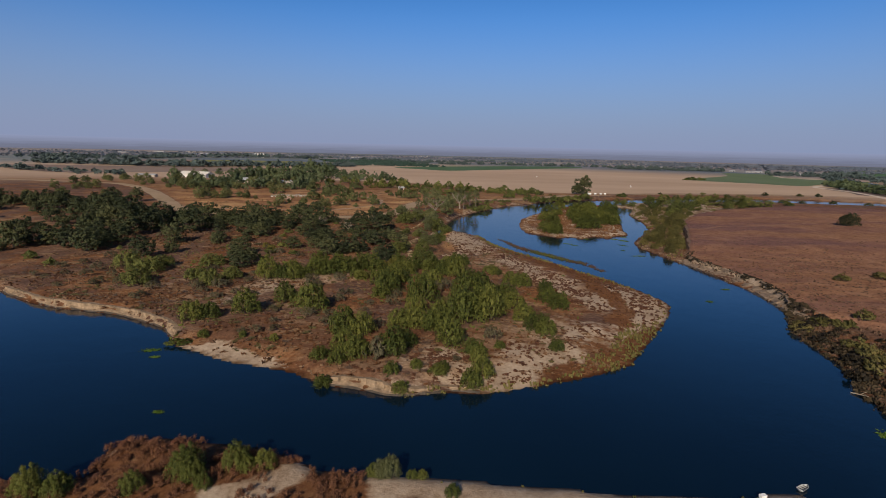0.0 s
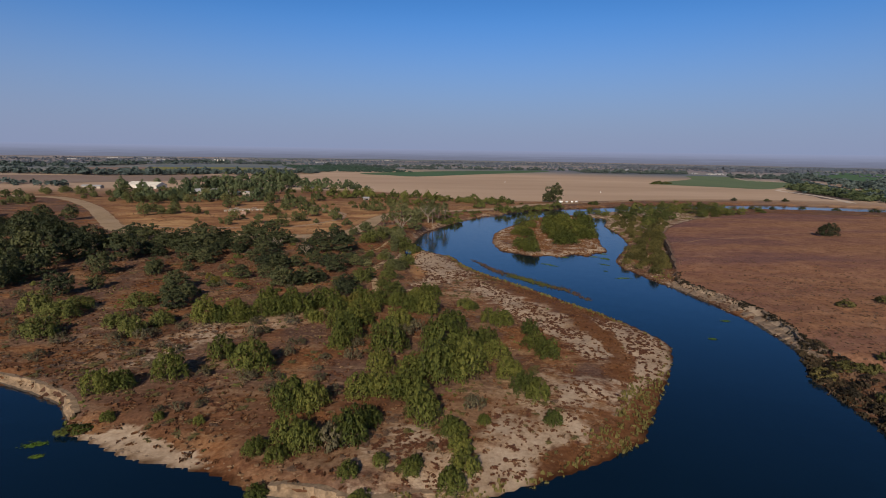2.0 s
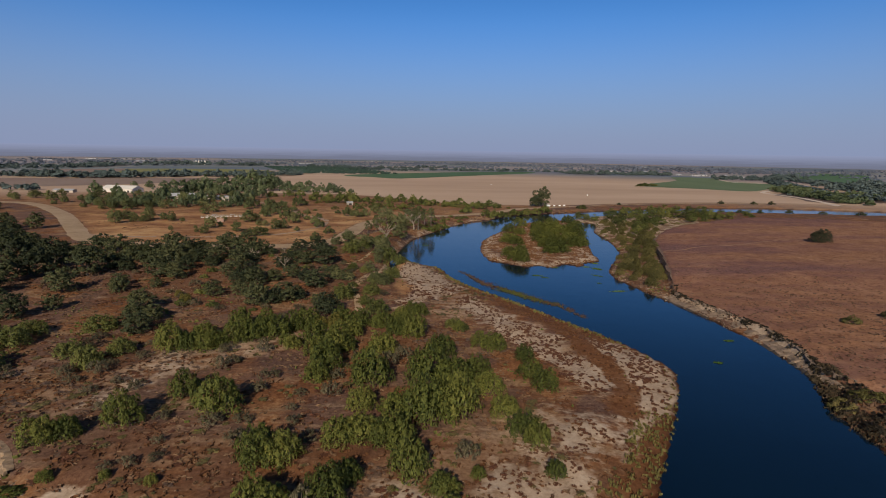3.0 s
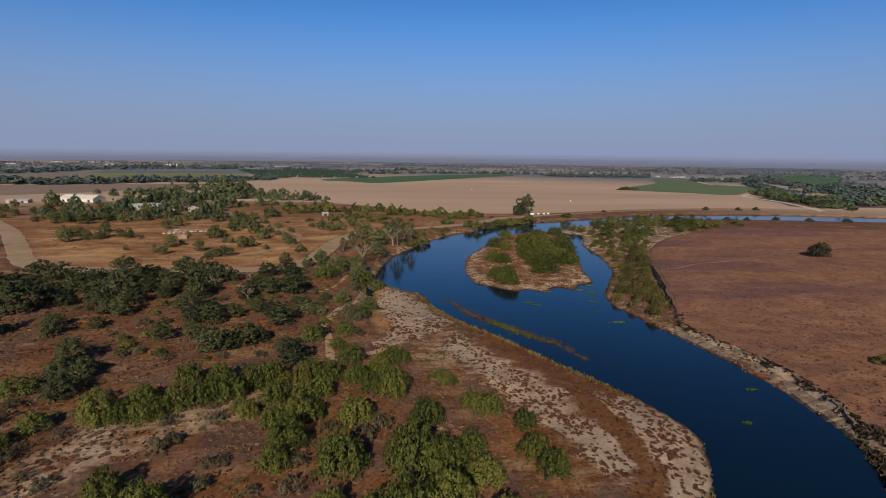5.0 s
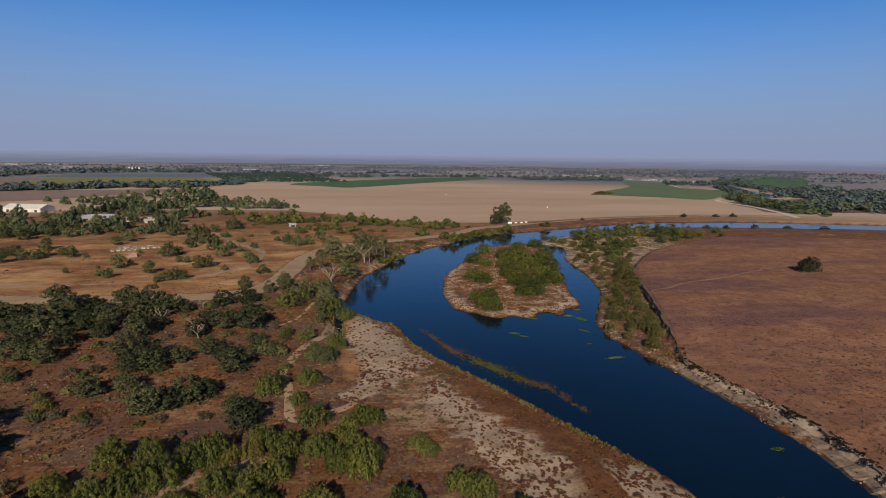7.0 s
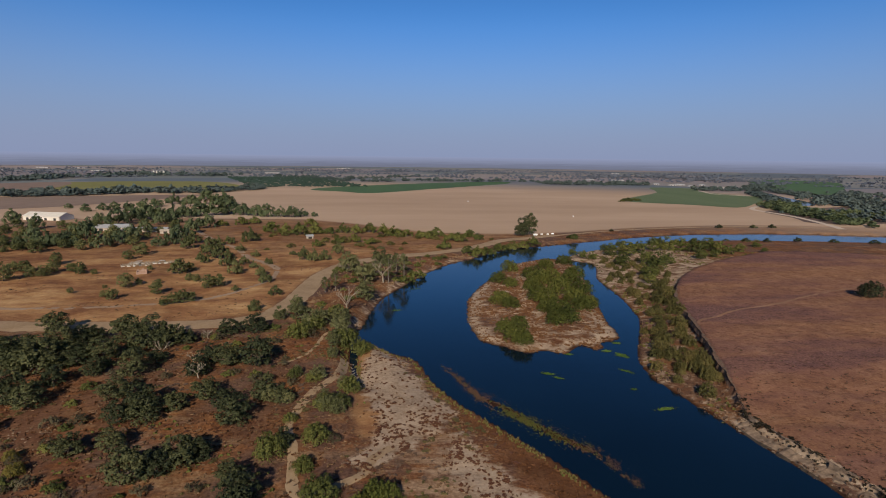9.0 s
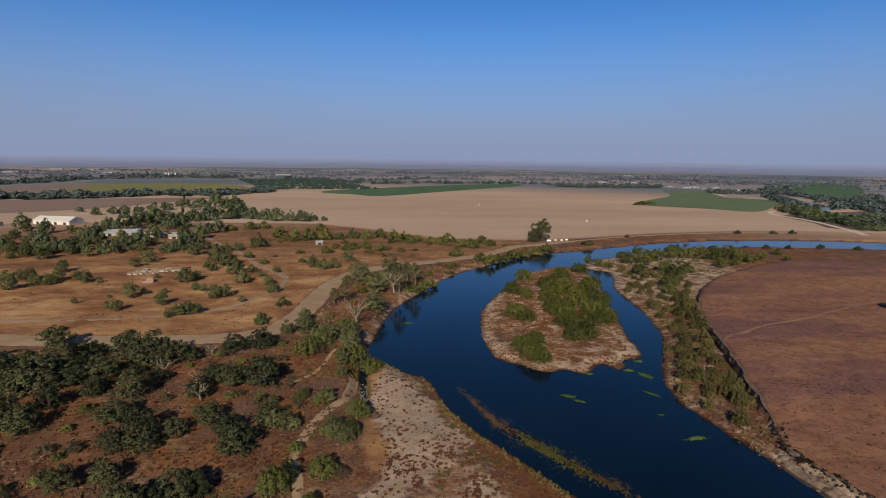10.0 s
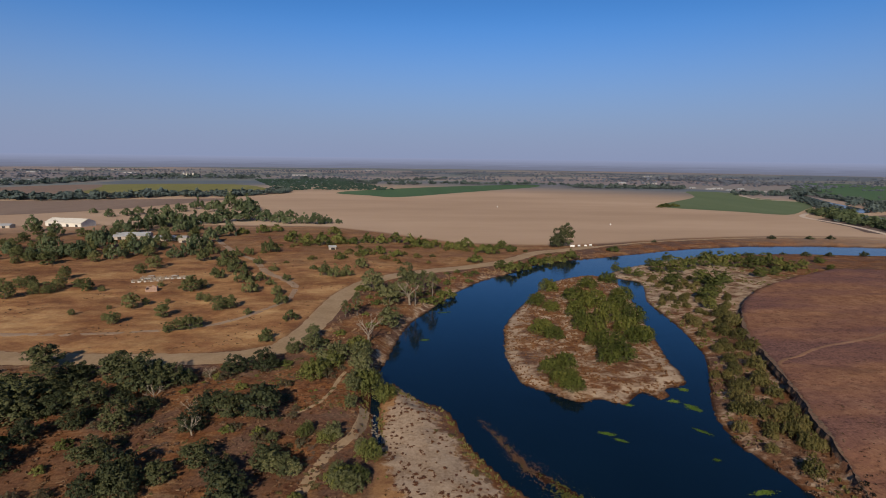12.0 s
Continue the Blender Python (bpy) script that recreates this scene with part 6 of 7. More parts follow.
def want_dots(x, y):
    d = near_cell(d_spit, x, y)
    return (0.9 if d > 2 else 0.0) * (near_cell(sand_at, x, y) > 0.3) * (0.3 + 0.7 * clumpy(x, y, 7, -0.05)) * (0.3 if y > 262 else 1.0)


scatter_mesh("rust_brush", strew(26000, (-150, 100, 80, 345), want_rust, 1.5, 0.5, 1), TUFTS, M_RUST, "low rusty red-brown brush on the spit", "brush")
scatter_mesh("dry_grass", strew(15000, (-170, 105, 40, 350), want_dry, 1.5, 0.42, 2), TUFTS, M_DRY, "dry straw-brown grass and weeds", "grass")
def cushion(seed):
    """A low round cushion of brush."""
    rng = np.random.default_rng(seed)
    return leaf_cloud(rng, np.array([(*rng.uniform(-0.22, 0.22, 2), 0.15) for _ in range(3)]), [0.3, 0.24, 0.2], 11, 0.20, 0.35, 0.9)[:2]


CUSHIONS = [cushion(s + 70) for s in range(5)]
def brushy(shift, scale, cut):
    """Chance of knee-high brush of one kind: in drifts, off paths, road and sand."""
    def want(x, y):
        if near_cell(d_spit, x, y) < 3.0 or near_cell(road_gap, x, y) < 10 or near_cell(gold_at, x, y) > 0.3 or near_cell(sand_at, x, y) > 0.45:
            return 0.0
        return 0.02 + 0.98 * clumpy(x + shift, y + 0.6 * shift, scale, cut)
    return want


scatter_mesh("olive_brush", strew(6000, (-150, 108, 45, 350), brushy(120, 15, 0.12), 2.6, 0.8, 51), CUSHIONS, M_OLIVE, "knee-high olive brush in drifts", "brush")
scatter_mesh("grey_brush", strew(8000, (-160, 108, 40, 350), brushy(330, 19, 0.10), 2.2, 0.7, 52), CUSHIONS, M_PURPLE, "greyish purple-brown dry brush in drifts", "brush")
scatter_mesh("russet_brush", strew(8000, (-160, 108, 60, 345), brushy(560, 17, 0.10), 2.2, 0.6, 53), CUSHIONS, M_DOTS, "russet dry brush in drifts", "brush")
scatter_mesh("sand_brush", strew(24000, (-15, 103, 80, 335), want_dots, 1.5, 0.8, 3), CUSHIONS, M_DOTS, "small dark tufts dotted over pale sand", "brush")
scatter_mesh("green_weeds", strew(9000, (-120, 105, 75, 345), lambda x, y: 0.5 * clumpy(x - 200, y + 90, 16, 0.16) * (near_cell(d_spit, x, y) > 1) * (near_cell(sand_at, x, y) < 0.3), 1.3, 0.7, 4), TUFTS, M_FARM, "low green weeds among dry brush", "brush")
scatter_mesh("bank_brush", strew(9000, (85, 90, 135, 420), lambda x, y: (near_cell(d_right, x, y) > 1.0) * (near_cell(d_field, x, y) < 0) * (0.3 + 0.7 * clumpy(x, y, 8, -0.1)) * (1.0 if y < 170 else 0.5), 1.2, 0.9, 5), TUFTS, M_STUBBLE, "dry brush on the low east bank", "brush")
scatter_mesh("flat_brush", strew(14000, (100, 250, 330, 600), lambda x, y: (near_cell(d_right, x, y) > 1.0) * (near_cell(d_field, x, y) < -2) * (0.1 + 0.7 * clumpy(x, y, 12, 0.05)), 1.5, 1.0, 6), TUFTS, M_REED, "olive brush on the sandy east flat", "brush")
scatter_mesh("field_brush", strew(17000, (112, 60, 330, 300), lambda x, y: (near_cell(d_field, x, y) > 1.5) * (0.85 - 0.7 * float(smooth(190, 290, y))) * (0.35 + 0.65 * clumpy(x, y, 13, -0.05)), 1.1, 0.4, 7), TUFTS, M_STUBBLE, "low brown stubble and weeds in the bare field", "grass")
scatter_mesh("island_brush", strew(12000, (48, 310, 156, 522), lambda x, y: (near_cell(d_island, x, y) > 0.8) * (0.25 + 0.75 * clumpy(x, y, 9, -0.05)), 1.5, 0.7, 8), TUFTS, M_RUST, "rusty brush on the low island", "brush")
def bush_template(seed):
    """A rounded waist-high bush of fine twigs."""
    rng = np.random.default_rng(seed)
    cs = np.array([(*rng.uniform(-0.3, 0.3, 2), rng.uniform(0.1, 0.5)) for _ in range(6)])
    return leaf_cloud(rng, cs, [0.22] * 6, 26, 0.10, 0.5, 1.2, 0.6, 0.6)[:2]


BUSHES = [bush_template(s + 90) for s in range(4)]
scatter_mesh("near_brush", strew(1900, (-75, 60, -8, 86), lambda x, y: (near_cell(d_near, x, y) > 0.4) * (0.3 + 0.6 * clumpy(x, y, 5, -0.15) if near_cell(sand_at, x, y) < 0.4 else 0.06), 1.7, 1.5, 9), BUSHES, M_DOTS, "waist-high russet brush on the near bank", "brush")
scatter_mesh("near_grass", strew(1600, (-18, 48, 60, 75), lambda x, y: (near_cell(d_near, x, y) > 0.3) * 0.5 * clumpy(x, y, 4, 0.1), 0.7, 0.5, 10), FINE_TUFTS, M_REED, "olive tufts on the sandy near bank", "grass")
scatter_mesh("shore_reeds", strew(30000, (-10, 100, 82, 340), lambda x, y: float(0.2 < near_cell(d_spit, x, y) < (7.5 if y < 150 and x > 34 else 2.8)) * (0.3 + 0.7 * clumpy(x, y, 9, -0.1)) * (0.2 if 154 < y < 196 else 1.0), 0.8, 0.9, 11), TUFTS, M_REED, "olive reeds fringing the point", "reeds")
scatter_mesh("outer_brush", strew(14000, (-60, 340, 190, 640), lambda x, y: (near_cell(d_spit, x, y) > 1) * (near_cell(road_gap, x, y) > 9) * (near_cell(gold_at, x, y) < 0.3) * (0.1 + 0.7 * clumpy(x, y, 12, 0.0)), 1.5, 1.0, 12), TUFTS, M_DRY, "dry brush between road and river", "brush")
scatter_mesh("pasture_grass", strew(9000, (-260, 360, 60, 640), lambda x, y: (near_cell(gold_at, x, y) > 0.5) * 0.5 * clumpy(x, y, 18, 0.08), 1.4, 0.5, 13), TUFTS, M_DRY, "rough dry grass on the pasture", "grass")
bar_line = curve_points(SPIT_BAR, steps=12)
r = np.random.default_rng(14)
spots, stems = [], []
for p in bar_line:
    spread = 1.0 + 3.0 * max(0.0, 1 - abs(p[1] - 264) / 34) + 1.2 * float(value_noise(p[0], p[1], 8))
    for k in range(int(34 + 40 * spread)):
        x, y = p + r.normal(scale=(0.62 * spread, 0.7 * spread), size=2)
        if r.random() < 0.12 + 0.88 * clumpy(x, y, 5, 0.02):
            low = near_cell(bed, x, y) < -0.1
            lush = clumpy(x + 30, y, 9, -0.1) * (1 - 0.8 * float(smooth(9, 24, abs(y - 260)))) > 0.1 + r.random() * 1.0
            (spots if lush else stems).append((x, y, -0.12 if low else -0.04, r.uniform(0.25, 0.75), r.uniform(0.2, 0.35) if low else r.uniform(0.25, 0.75), r.uniform(0, 6)))
scatter_mesh("bar_reeds", spots, TUFTS, M_WEEDY, "drowned reeds along a shallow bar in the river", "reeds")


scatter_mesh("bar_brush", stems, TUFTS, M_STUBBLE, "dark drowned stems along a shallow bar", "reeds")


def stone_template(seed):
    rng = np.random.default_rng(seed)
    bm = bmesh.new()
    bmesh.ops.create_icosphere(bm, subdivisions=1, radius=0.5)
    for v in bm.verts:
        v.co *= rng.uniform(0.7, 1.15)
        v.co.z *= 0.7
    bm.verts.index_update()
    out = [tuple(v.co) for v in bm.verts], [tuple(v.index for v in f.verts) for f in bm.faces]
    bm.free()
    return out


STONES = [stone_template(s) for s in range(4)]
scatter_mesh("slumped_clods", strew(3000, (108, 96, 124, 262), lambda x, y: 0.3 * (near_cell(d_right, x, y) > 0.2) * (near_cell(d_field, x, y) < 0.8) * (y > 165), 0.75, 0.6, 20), STONES, M_CLOD, "slumped clods of pale earth under the cut bank", "clods")
scatter_mesh("steep_brush", strew(9000, (86, 60, 130, 172), lambda x, y: float(0.0 < near_cell(d_right, x, y) < 7) * 0.8, 1.5, 0.9, 23), TUFTS, M_THORN, "dark brush hanging down the steep east bank", "brush")
# brush on the lip; its dark colour also paints shade into the notches
scatter_mesh("lip_brush", strew(9000, (110, 165, 124, 262), lambda x, y: float(-0.2 < near_cell(d_field, x, y) < 1.9) * (0.2 + 0.8 * clumpy(x, y, 6, -0.1)), 1.0, 0.6, 22), TUFTS, M_THORN, "dark tufts of brush on the lip of the cut bank", "brush")
scatter_mesh("bank_clods", strew(16000, (-160, 98, 5, 185), lambda x, y: 0.5 * (0.2 < near_cell(d_spit, x, y) < 4.0) * (0.25 + 0.75 * clumpy(x, y, 7, -0.1)), 0.7, 0.5, 21), STONES, M_FACE, "crumbled pale earth under the river cliff", "clods")
scatter_mesh("inlet_stones", [(x + r.normal() * 1.1, y + r.normal() * 2.5, 0.1, s, s * 0.7, s * 9) for x, y in ((-2.2, 292), (-2.6, 300), (-3, 308), (-2, 286), (-1, 297)) for s in r.uniform(0.4, 1.2, 16)], STONES, M_STONE, "dark stones blocking the narrow inlet", "stones")
scatter_mesh("field_rubble", [(-84 + r.normal() * 9, 264 + r.normal() * 5, ground_z(-84, 264), s, s * 0.7, s * 9) for s in r.uniform(0.3, 0.9, 130)], STONES, M_CLOD, "pale rubble heap in the brush", "stones")


# ---------------------------------------------------------------- floating weed
def weed_patch(x, y, length, width, turn, label="bright green weed patch floating on the river"):
    rr = np.random.default_rng(int(abs(x * 31 + y * 7)))
    v = [(0, 0, 0.03)] + [(math.cos(k * 0.3142) * length * 0.36 * rr.uniform(0.5, 1.1), math.sin(k * 0.3142) * width * 0.36 * rr.uniform(0.5, 1.1), 0.015) for k in range(20)]
    f = [(0, 1 + k, 1 + (k + 1) % 20) for k in range(20)]
    for k in range(46):
        q, s = rr.uniform(0, 6.28), math.sqrt(rr.uniform(0, 1))
        a, b = math.cos(q) * s * length / 2, math.sin(q) * s * width / 2 * (0.6 + 0.4 * math.sin(a_wave * 3)) if (a_wave := rr.uniform(0, 6)) else 0
        t = TUFTS[k % 6]
        j = len(v)
        z = rr.uniform(0.15, 0.4) * (1.1 - s)
        v += [(a + p[0] * 0.7, b + p[1] * 0.7, 0.03 + p[2] * z) for p in t[0]]
        f += [tuple(i + j for i in q2) for q2 in t[1]]
    patch = mesh_object("water_weed", v, f, M_WEED)
    patch.matrix_world = pose(x, y, 0.0, 0, 0, turn)
    return tagged(patch, label, "weed", "weed patches on the river")


WEEDS = [
    (68.5, 294.4, 4.5, 2.6, -20), (71, 290.3, 4, 1.6, -35), (98.8, 293.7, 5, 2, -50), (93.9, 278.2, 1.6, 1.4, 0), (97, 263, 7, 2.2, 5),
    (104.6, 309.8, 4, 7, 20), (16.8, 383.4, 4, 2.4, 0), (30.1, 428.3, 6, 2, 10), (83.4, 313.0, 3, 2.4, 0), (100.5, 315.1, 4, 3, 0), (109, 324.1, 3, 3, 0),
    (107.7, 198.6, 2.8, 1.6, 0), (93.1, 180.4, 2, 2.2, 0), (-68.3, 119, 2, 1.2, 0), (-53.3, 92.4, 1.6, 1, 0), (82.5, 90.5, 4, 3.5, 60), (-71.5, 123.2, 4.5, 2.2, 10),
]
for wx0, wy0, wl0, ww0, wt0 in WEEDS:
    weed_patch(wx0, wy0, wl0 * 1.35, ww0 * 1.4, wt0)


# ---------------------------------------------------------------- farm buildings
def gabled(name, x, y, turn, length, width, eave, ridge, wall_m, roof_m, label, category="barn", doors=2, group=""):
    b = thing(name, pose(x, y, ground_z(x, y) - 0.1, 0, 0, turn), label, category, group)
    L, W = length / 2, width / 2
    for sy in (-1, 1):
        bm = bmesh.new()
        box(bm, -L, sy * W - 0.15, 0, L, sy * W + 0.15, eave)
        part("wall", bm, wall_m, b)
    for sx in (-1, 1):
        v = [(sx * L + dx, yy, z) for dx in (-0.15, 0.15) for yy, z in ((-W + 0.16, 0), (W - 0.16, 0), (W - 0.16, eave), (0, ridge - 0.1), (-W + 0.16, eave))]
        mesh_object("wall", v, [(0, 1, 2, 3, 4), (9, 8, 7, 6, 5)] + [(i, 5 + i, 5 + (i + 1) % 5, (i + 1) % 5) for i in range(5)], wall_m, b)
    for sy in (-1, 1):
        o = 0.6
        v = [(-L - o, sy * (W + o), eave - 0.05), (L + o, sy * (W + o), eave - 0.05), (L + o, 0, ridge), (-L - o, 0, ridge)]
        v += [(p[0], p[1], p[2] + 0.22) for p in v]
        roof = mesh_object("roof", v, [(0, 1, 2, 3), (7, 6, 5, 4), (0, 4, 5, 1), (1, 5, 6, 2), (2, 6, 7, 3), (3, 7, 4, 0)], roof_m, b)
        rib, rf = [], []
        for i in range(int(length / 3)):
            xx = -L + 1.5 + i * 3
            k = len(rib)
            for px in (xx - 0.06, xx + 0.06):
                rib += [(px, sy * (W + o), eave + 0.17), (px, sy * (W + o), eave + 0.25), (px, 0, ridge + 0.30), (px, 0, ridge + 0.22)]
            rf += [(k, k + 1, k + 2, k + 3), (k + 7, k + 6, k + 5, k + 4), (k + 1, k + 5, k + 6, k + 2), (k, k + 4, k + 5, k + 1)]
        mesh_object("seam", rib, rf, roof_m, roof)
    for i in range(doors):
        bm = bmesh.new()
        cx = -L + length * (i + 0.5) / max(doors, 1)
        # no hole in the wall: a near-black slab paints the doorway's shade
        box(bm, cx - 1.6, -W - 0.2, 0, cx + 1.6, -W - 0.152, min(3.0, eave - 0.5))
        part("door", bm, M_DARK, b, "near-black slab painted as an open doorway's shade")
    return b


gabled("barn", -366, 783, -16, 47, 20, 4.6, 8.6, M_SHEET, M_SHEET, "long white sheet-metal barn among trees", "barn", 4)
gabled("farmhouse", -246, 672, 10, 30, 14, 3.4, 6.2, M_WALL, M_GREYROOF, "low grey-roofed farmhouse under trees", "house", 3)
gabled("shed", -207, 662, -6, 30, 9, 2.8, 4.4, M_WALL, M_GREYROOF, "long weathered shed with a grey roof", "shed", 3, "sheds")
gabled("shed", -186, 650, 10, 18, 7, 2.6, 3.8, M_WALL, M_WALL, "small weathered shed behind the trees", "shed", 2, "sheds")
gabled("cottage", -52, 606, 20, 5.4, 4, 2.2, 3.4, M_WALL, M_GREYROOF, "tiny pale cottage standing in the hedge", "house", 1)
gabled("shed", -425, 760, 0, 24, 9, 3, 4.6, M_WALL, M_GREYROOF, "grey-roofed shed beside the barn", "shed", 2, "sheds")


def ruin(x, y, turn):
    """A small roofless brick hut."""
    b = thing("ruined_hut", pose(x, y, ground_z(x, y) - 0.1, 0, 0, turn), "small roofless brick hut crumbling on dry grass", "ruin")
    for x0, y0, x1, y1, h in ((-3, -2.5, 3, -2.1, 2.4), (-3, 2.1, 3, 2.5, 3.0), (-3, -2.1, -2.6, 2.1, 2.0), (2.6, -2.1, 3, 2.1, 2.7)):
        bm = bmesh.new()
        n = 6
        alongx = (x1 - x0) > (y1 - y0)
        for i in range(n):
            a, c = i / n, (i + 1) / n
            hh = h * random.uniform(0.6, 1.05)
            if alongx:
                box(bm, x0 + (x1 - x0) * a, y0, 0, x0 + (x1 - x0) * c - 0.01, y1, hh)
            else:
                box(bm, x0, y0 + (y1 - y0) * a, 0, x1, y0 + (y1 - y0) * c - 0.01, hh)
        part("wall", bm, M_BRICK, b)
    return b


ruin(-138.5, 463, 15)


def pen_row(x, y, turn, bays, size, height, label, sheeted):
    """Old livestock pens: posts, rails and a low sheet roof over some bays."""
    b = thing("livestock_pen", pose(x, y, ground_z(x, y) - 0.05, 0, 0, turn), label, "pen", "old livestock pens")
    for i in range(bays + 1):
        for s in (0, 1):
            bm = bmesh.new()
            box(bm, i * size - 0.12, s * size - 0.12, -0.2, i * size + 0.12, s * size + 0.12, height, 0.02)
            part("post", bm, M_DEAD, b)
    for i in range(bays):
        for s in (0, 1):
            bm = bmesh.new()
            for z in (0.5, 1.0, 1.5):
                box(bm, i * size + 0.13, s * size - 0.06, z - 0.08, (i + 1) * size - 0.13, s * size + 0.06, z + 0.08)
            part("rail", bm, M_DEAD, b)
        bm = bmesh.new()
        box(bm, i * size + 0.14, -0.14, 0.05, i * size + random.uniform(0.9, 2.6), -0.08, random.uniform(0.5, 1.2))
        part("panel", bm, M_BOARD, b, "weathered white board panel")
        bm = bmesh.new()
        box(bm, i * size - 0.03, 0.14, 0.05, i * size + 0.03, size - 0.14, random.uniform(0.9, 1.5))
        part("divider", bm, M_BOARD, b, "weathered white board divider")
        if i in sheeted:
            bm = bmesh.new()
            box(bm, i * size - 0.2, size * 0.35, height + 0.02, (i + 1) * size - 0.05, size + 0.4, height + 0.12)
            part("roof", bm, M_BOARD, b, "pale corrugated roof sheet")
    return b


pen_row(-158, 492, 4, 8, 3.6, 1.9, "weathered post-and-rail pens with white panels", (1, 5))
pen_row(-160, 484, 8, 5, 3.6, 1.9, "weathered post-and-rail pens with white panels", (2,))


def tank(x, y, length, radius, label):
    """A white tank lying on two cradles."""
    t = thing("storage_tank", pose(x, y, ground_z(x, y), 0, 0, random.uniform(-20, 20)), label, "tank", "white tanks by the levee")
    bm = bmesh.new()
    bmesh.ops.create_cone(bm, cap_ends=True, segments=16, radius1=radius, radius2=radius, depth=length, matrix=pose(0, 0, radius + 0.4, 0, 90, 0))
    bmesh.ops.bevel(bm, geom=[e for e in bm.edges if abs(abs(e.verts[0].co.x) - length / 2) < 0.01 and abs(abs(e.verts[1].co.x) - length / 2) < 0.01], offset=radius * 0.3, segments=2, affect="EDGES")
    part("shell", bm, M_WHITE, t)
    for s in (-1, 1):
        bm = bmesh.new()
        box(bm, s * length * 0.3 - 0.15, -radius * 0.8, 0, s * length * 0.3 + 0.15, radius * 0.8, 0.55, 0.03)
        part("cradle", bm, M_GREYROOF, t)
    return t


tank(167.5, 632, 4.2, 1.0, "white cylindrical tank on cradles by the levee")
tank(175.5, 636.5, 2.6, 0.7, "small white tank on cradles by the levee")
tank(182, 637, 2.4, 0.7, "small white tank on cradles by the levee")
tank(188, 640, 2.8, 0.7, "small white tank on cradles by the levee")


def silo(x, y, r0, h):
    s = thing("silo", pose(x, y, 2.0), "tall pale grain silo on the far plain", "silo", "grain silos")
    bm = bmesh.new()
    bmesh.ops.create_cone(bm, cap_ends=True, segments=18, radius1=r0, radius2=r0, depth=h, matrix=pose(0, 0, h / 2))
    part("shell", bm, M_SHEET, s)
    bm = bmesh.new()
    bmesh.ops.create_cone(bm, cap_ends=True, segments=18, radius1=r0 * 1.05, radius2=r0 * 0.2, depth=r0 * 0.7, matrix=pose(0, 0, h + r0 * 0.35))
    part("roof", bm, M_GREYROOF, s)


for sx, sy in ((-826, 2318), (-815, 2320), (-804, 2323), (-793, 2325)):
    silo(sx, sy, 3.2, 16)

PACKING_SHEDS = [
    (888.5, 1787.5, 34), (919.1, 1758.9, 22), (940, 1700, 30), (988.7, 1736.7, 36), (966.7, 1644.3, 20), (1011.1, 1595.2, 22), (1019.8, 1569, 18),
    (1250, 1679.9, 24), (1371.5, 3026.3, 60), (833.4, 2095.2, 40), (929.1, 2066.9, 70), (-1802.6, 3378, 90), (-1594, 3328.4, 110), (-1269.1, 2832.9, 70),
    (-445.3, 2654.4, 90), (-1665.4, 2777.2, 80), (-1182.7, 1909.1, 24), (-1139.7, 1918.7, 22), (-188.9, 3871.7, 120), (1047, 1713.5, 26), (-1230, 1950, 26),
]
for fx, fy, fl in PACKING_SHEDS:
    gabled("far_building", fx, fy, random.uniform(-12, 12), fl * 0.7, fl * 0.2 + 5, 3.0, 4.4, M_FARWALL, random.choice((M_FARWALL, M_GREYROOF, M_GREYROOF)), "pale flat-roofed farm building far across the plain", "building", 2, "far farm buildings")


# ---------------------------------------------------------------- the boat and small things on the near shore
def rowing_boat(x, y, turn):
    b = thing("rowing_boat", pose(x, y, 0.02, 0, 0, turn) @ Matrix.Scale(0.78, 4), "small dull aluminium rowing boat moored at the bank", "boat")
    rings, verts, faces = 9, [], []
    prof = [(-1.0, 0.95), (-0.75, 0.25), (0.0, 0.0), (0.75, 0.25), (1.0, 0.95)]
    for i in range(rings):
        t = i / (rings - 1)
        half = 0.66 * (1 - max(0, (t - 0.45) / 0.55) ** 2.2) + 0.02
        for px, pz in prof:
            verts.append((-1.45 + 2.9 * t, px * half, pz * 0.5 + 0.12 * t * t + (0.1 * t if pz == 0 else 0)))
    for i in range(rings - 1):
        for k in range(4):
            faces.append((i * 5 + k, i * 5 + k + 1, i * 5 + k + 6, i * 5 + k + 5))
    faces.append((4, 3, 2, 1, 0))
    hull = mesh_object("hull", verts, faces, M_ALU, b, smooth=True)
    hull.modifiers.new("thick", "SOLIDIFY").thickness = 0.04
    for xx in (-0.9, -0.1, 0.7):
        bm = bmesh.new()
        half = 0.5 if xx < 0.5 else 0.42
        box(bm, xx - 0.13, -half, 0.33, xx + 0.13, half, 0.37, 0.01)
        part("thwart", bm, M_DARK, b, "dark bench seat")
    for s in (-1, 1):
        v, f = [], []
        for i in range(rings - 1):
            a, c = verts[i * 5 + (0 if s < 0 else 4)], verts[(i + 1) * 5 + (0 if s < 0 else 4)]
            limb(v, f, a, c, 0.035, 0.035, 5)
        mesh_object("gunwale", v, f, M_ALU, b)
    return b


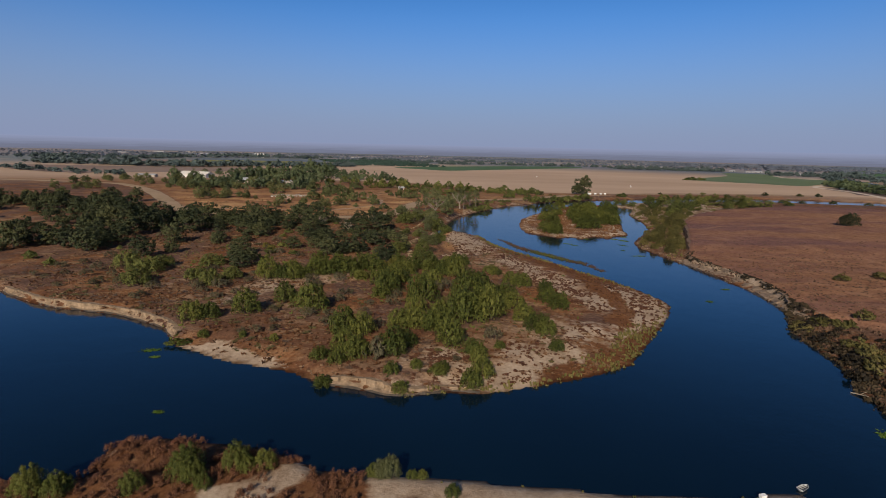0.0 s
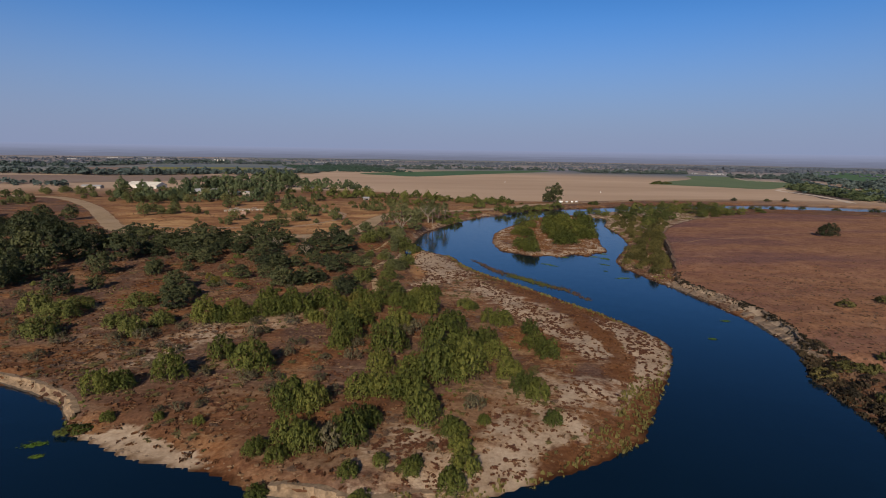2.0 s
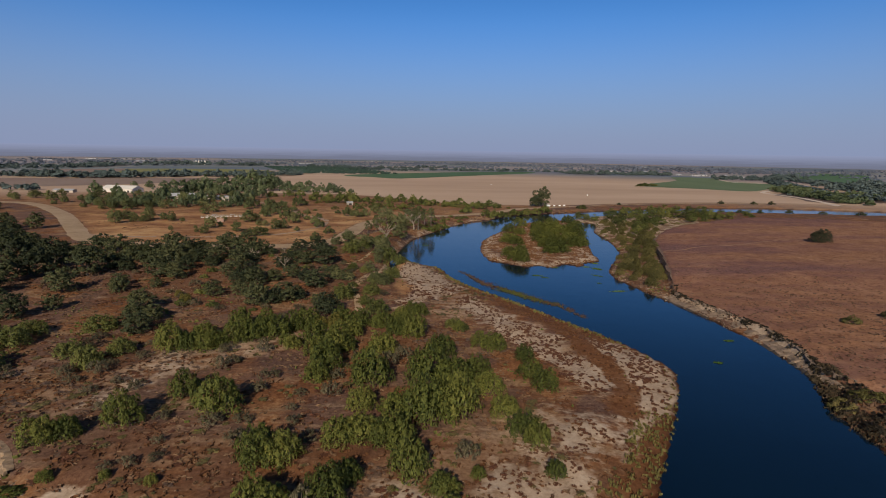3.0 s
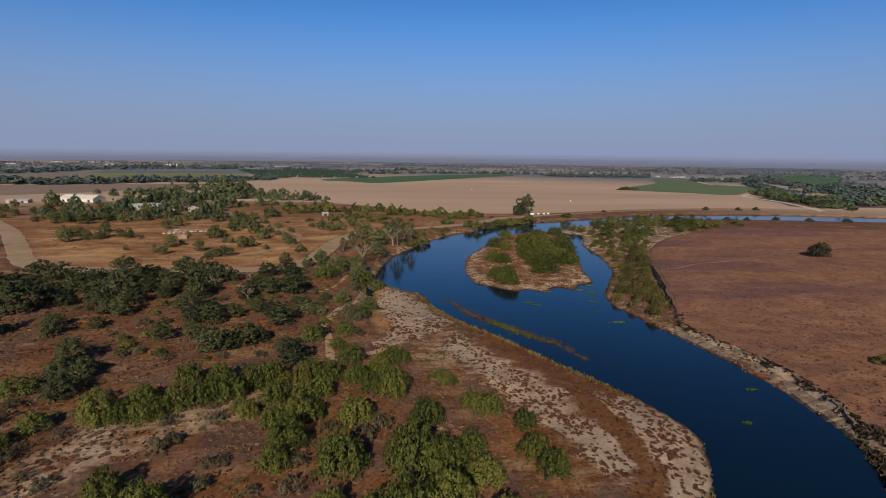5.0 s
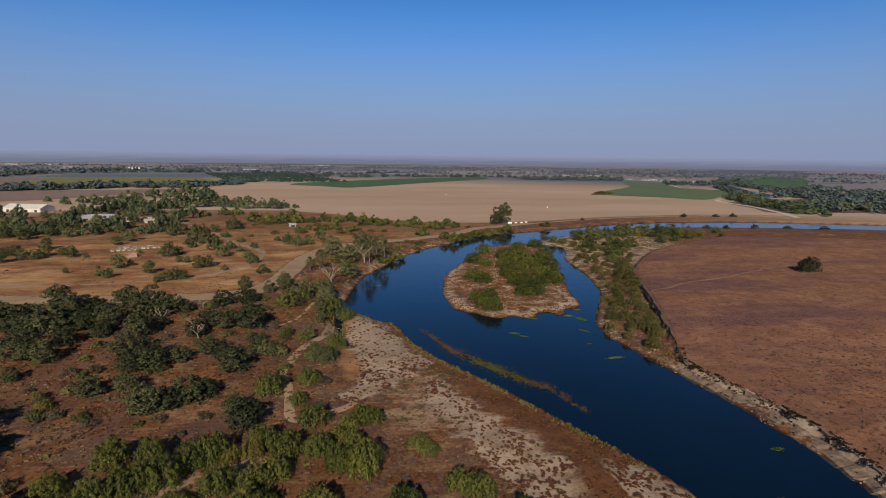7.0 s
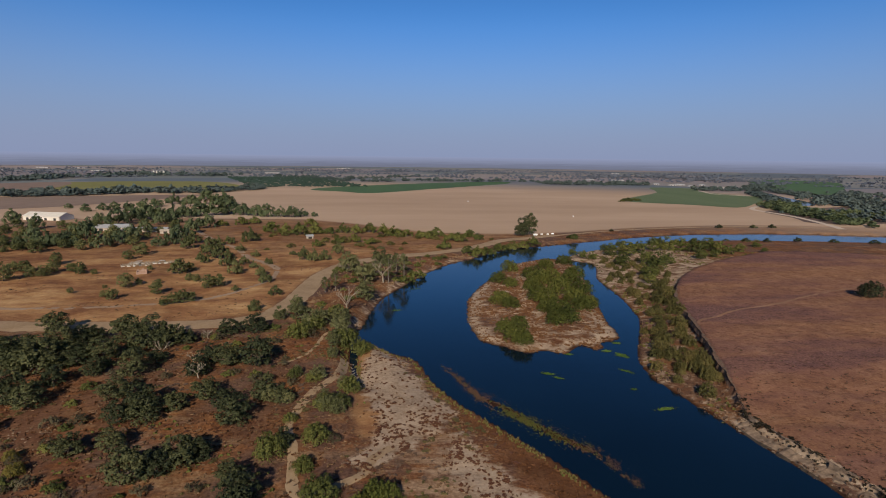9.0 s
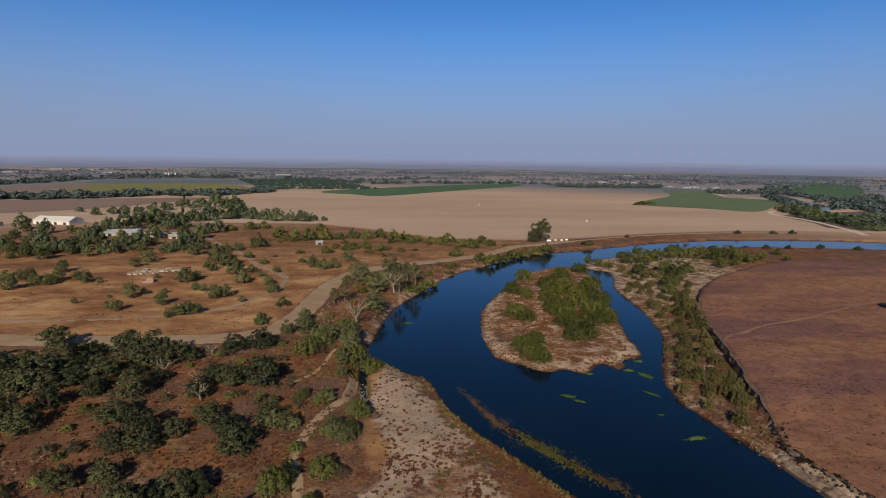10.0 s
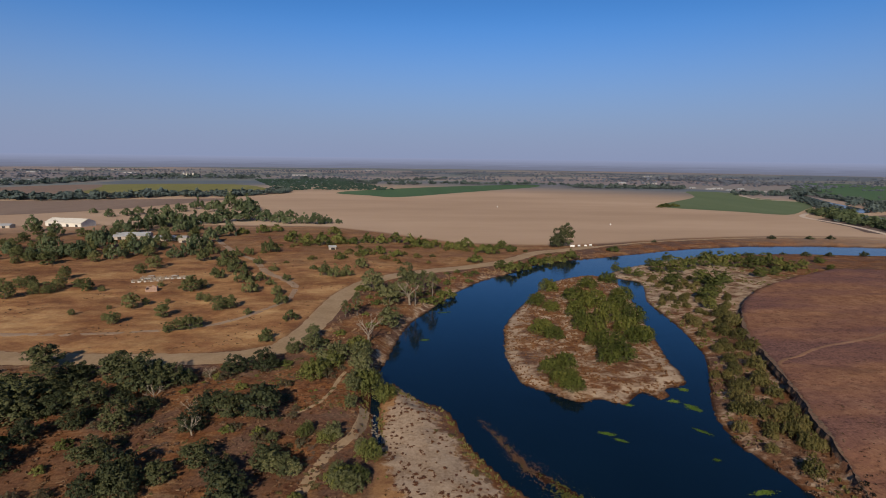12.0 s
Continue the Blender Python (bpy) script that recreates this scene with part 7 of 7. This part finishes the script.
rowing_boat(56.2, 73.6, 30)


def crate(x, y, turn):
    b = thing("cooler_box", pose(x, y, ground_z(x, y), 0, 0, turn), "white plastic box standing on the sandy shore", "box")
    bm = bmesh.new()
    box(bm, -0.5, -0.3, 0, 0.5, 0.3, 0.42, 0.03)
    part("body", bm, M_WHITE, b)
    bm = bmesh.new()
    box(bm, -0.53, -0.33, 0.425, 0.53, 0.33, 0.5, 0.02)
    part("lid", bm, M_WHITE, b)


crate(48.2, 70.6, 15)


def standpipe(x, y):
    """A white irrigation standpipe with its cap."""
    t = thing("irrigation_standpipe", pose(x, y, ground_z(x, y) - 0.05), "white concrete irrigation standpipe in the tan field", "standpipe", "standpipes in the field")
    bm = bmesh.new()
    bmesh.ops.create_cone(bm, cap_ends=True, segments=14, radius1=0.7, radius2=0.7, depth=1.8, matrix=pose(0, 0, 0.9))
    part("pipe", bm, M_WHITE, t)
    bm = bmesh.new()
    bmesh.ops.create_cone(bm, cap_ends=True, segments=14, radius1=0.8, radius2=0.7, depth=0.2, matrix=pose(0, 0, 1.91))
    part("cap", bm, M_WHITE, t)


standpipe(274.1, 806.2)
standpipe(174.8, 1061.3)
v, f = [], []
limb(v, f, (0, 0, 0), (3.2, -0.6, 0.5), 0.16, 0.09, 7)
limb(v, f, (1.6, -0.3, 0.25), (2.6, 0.8, 0.9), 0.07, 0.03, 5)
limb(v, f, (2.3, -0.45, 0.35), (3.0, -1.2, 0.9), 0.06, 0.03, 5)
log = mesh_object("driftwood_log", v, f, M_DEAD)
log.matrix_world = pose(89.2, 108.6, 0.15, 0, 0, -50)
tagged(log, "bleached driftwood log stranded at the waterline", "log", "driftwood")
for lx, ly, lz, lt in ((122.5, 289.5, 1.1, 20), (126.5, 288.6, 1.3, -30), (118.8, 306, 1.0, 70)):
    snag = new("driftwood_log", log.data)
    snag.matrix_world = pose(lx, ly, ground_z(lx, ly) + 0.1, 0, 0, lt)
    tagged(snag, "bleached driftwood log lying on the sandy flat", "log", "driftwood")
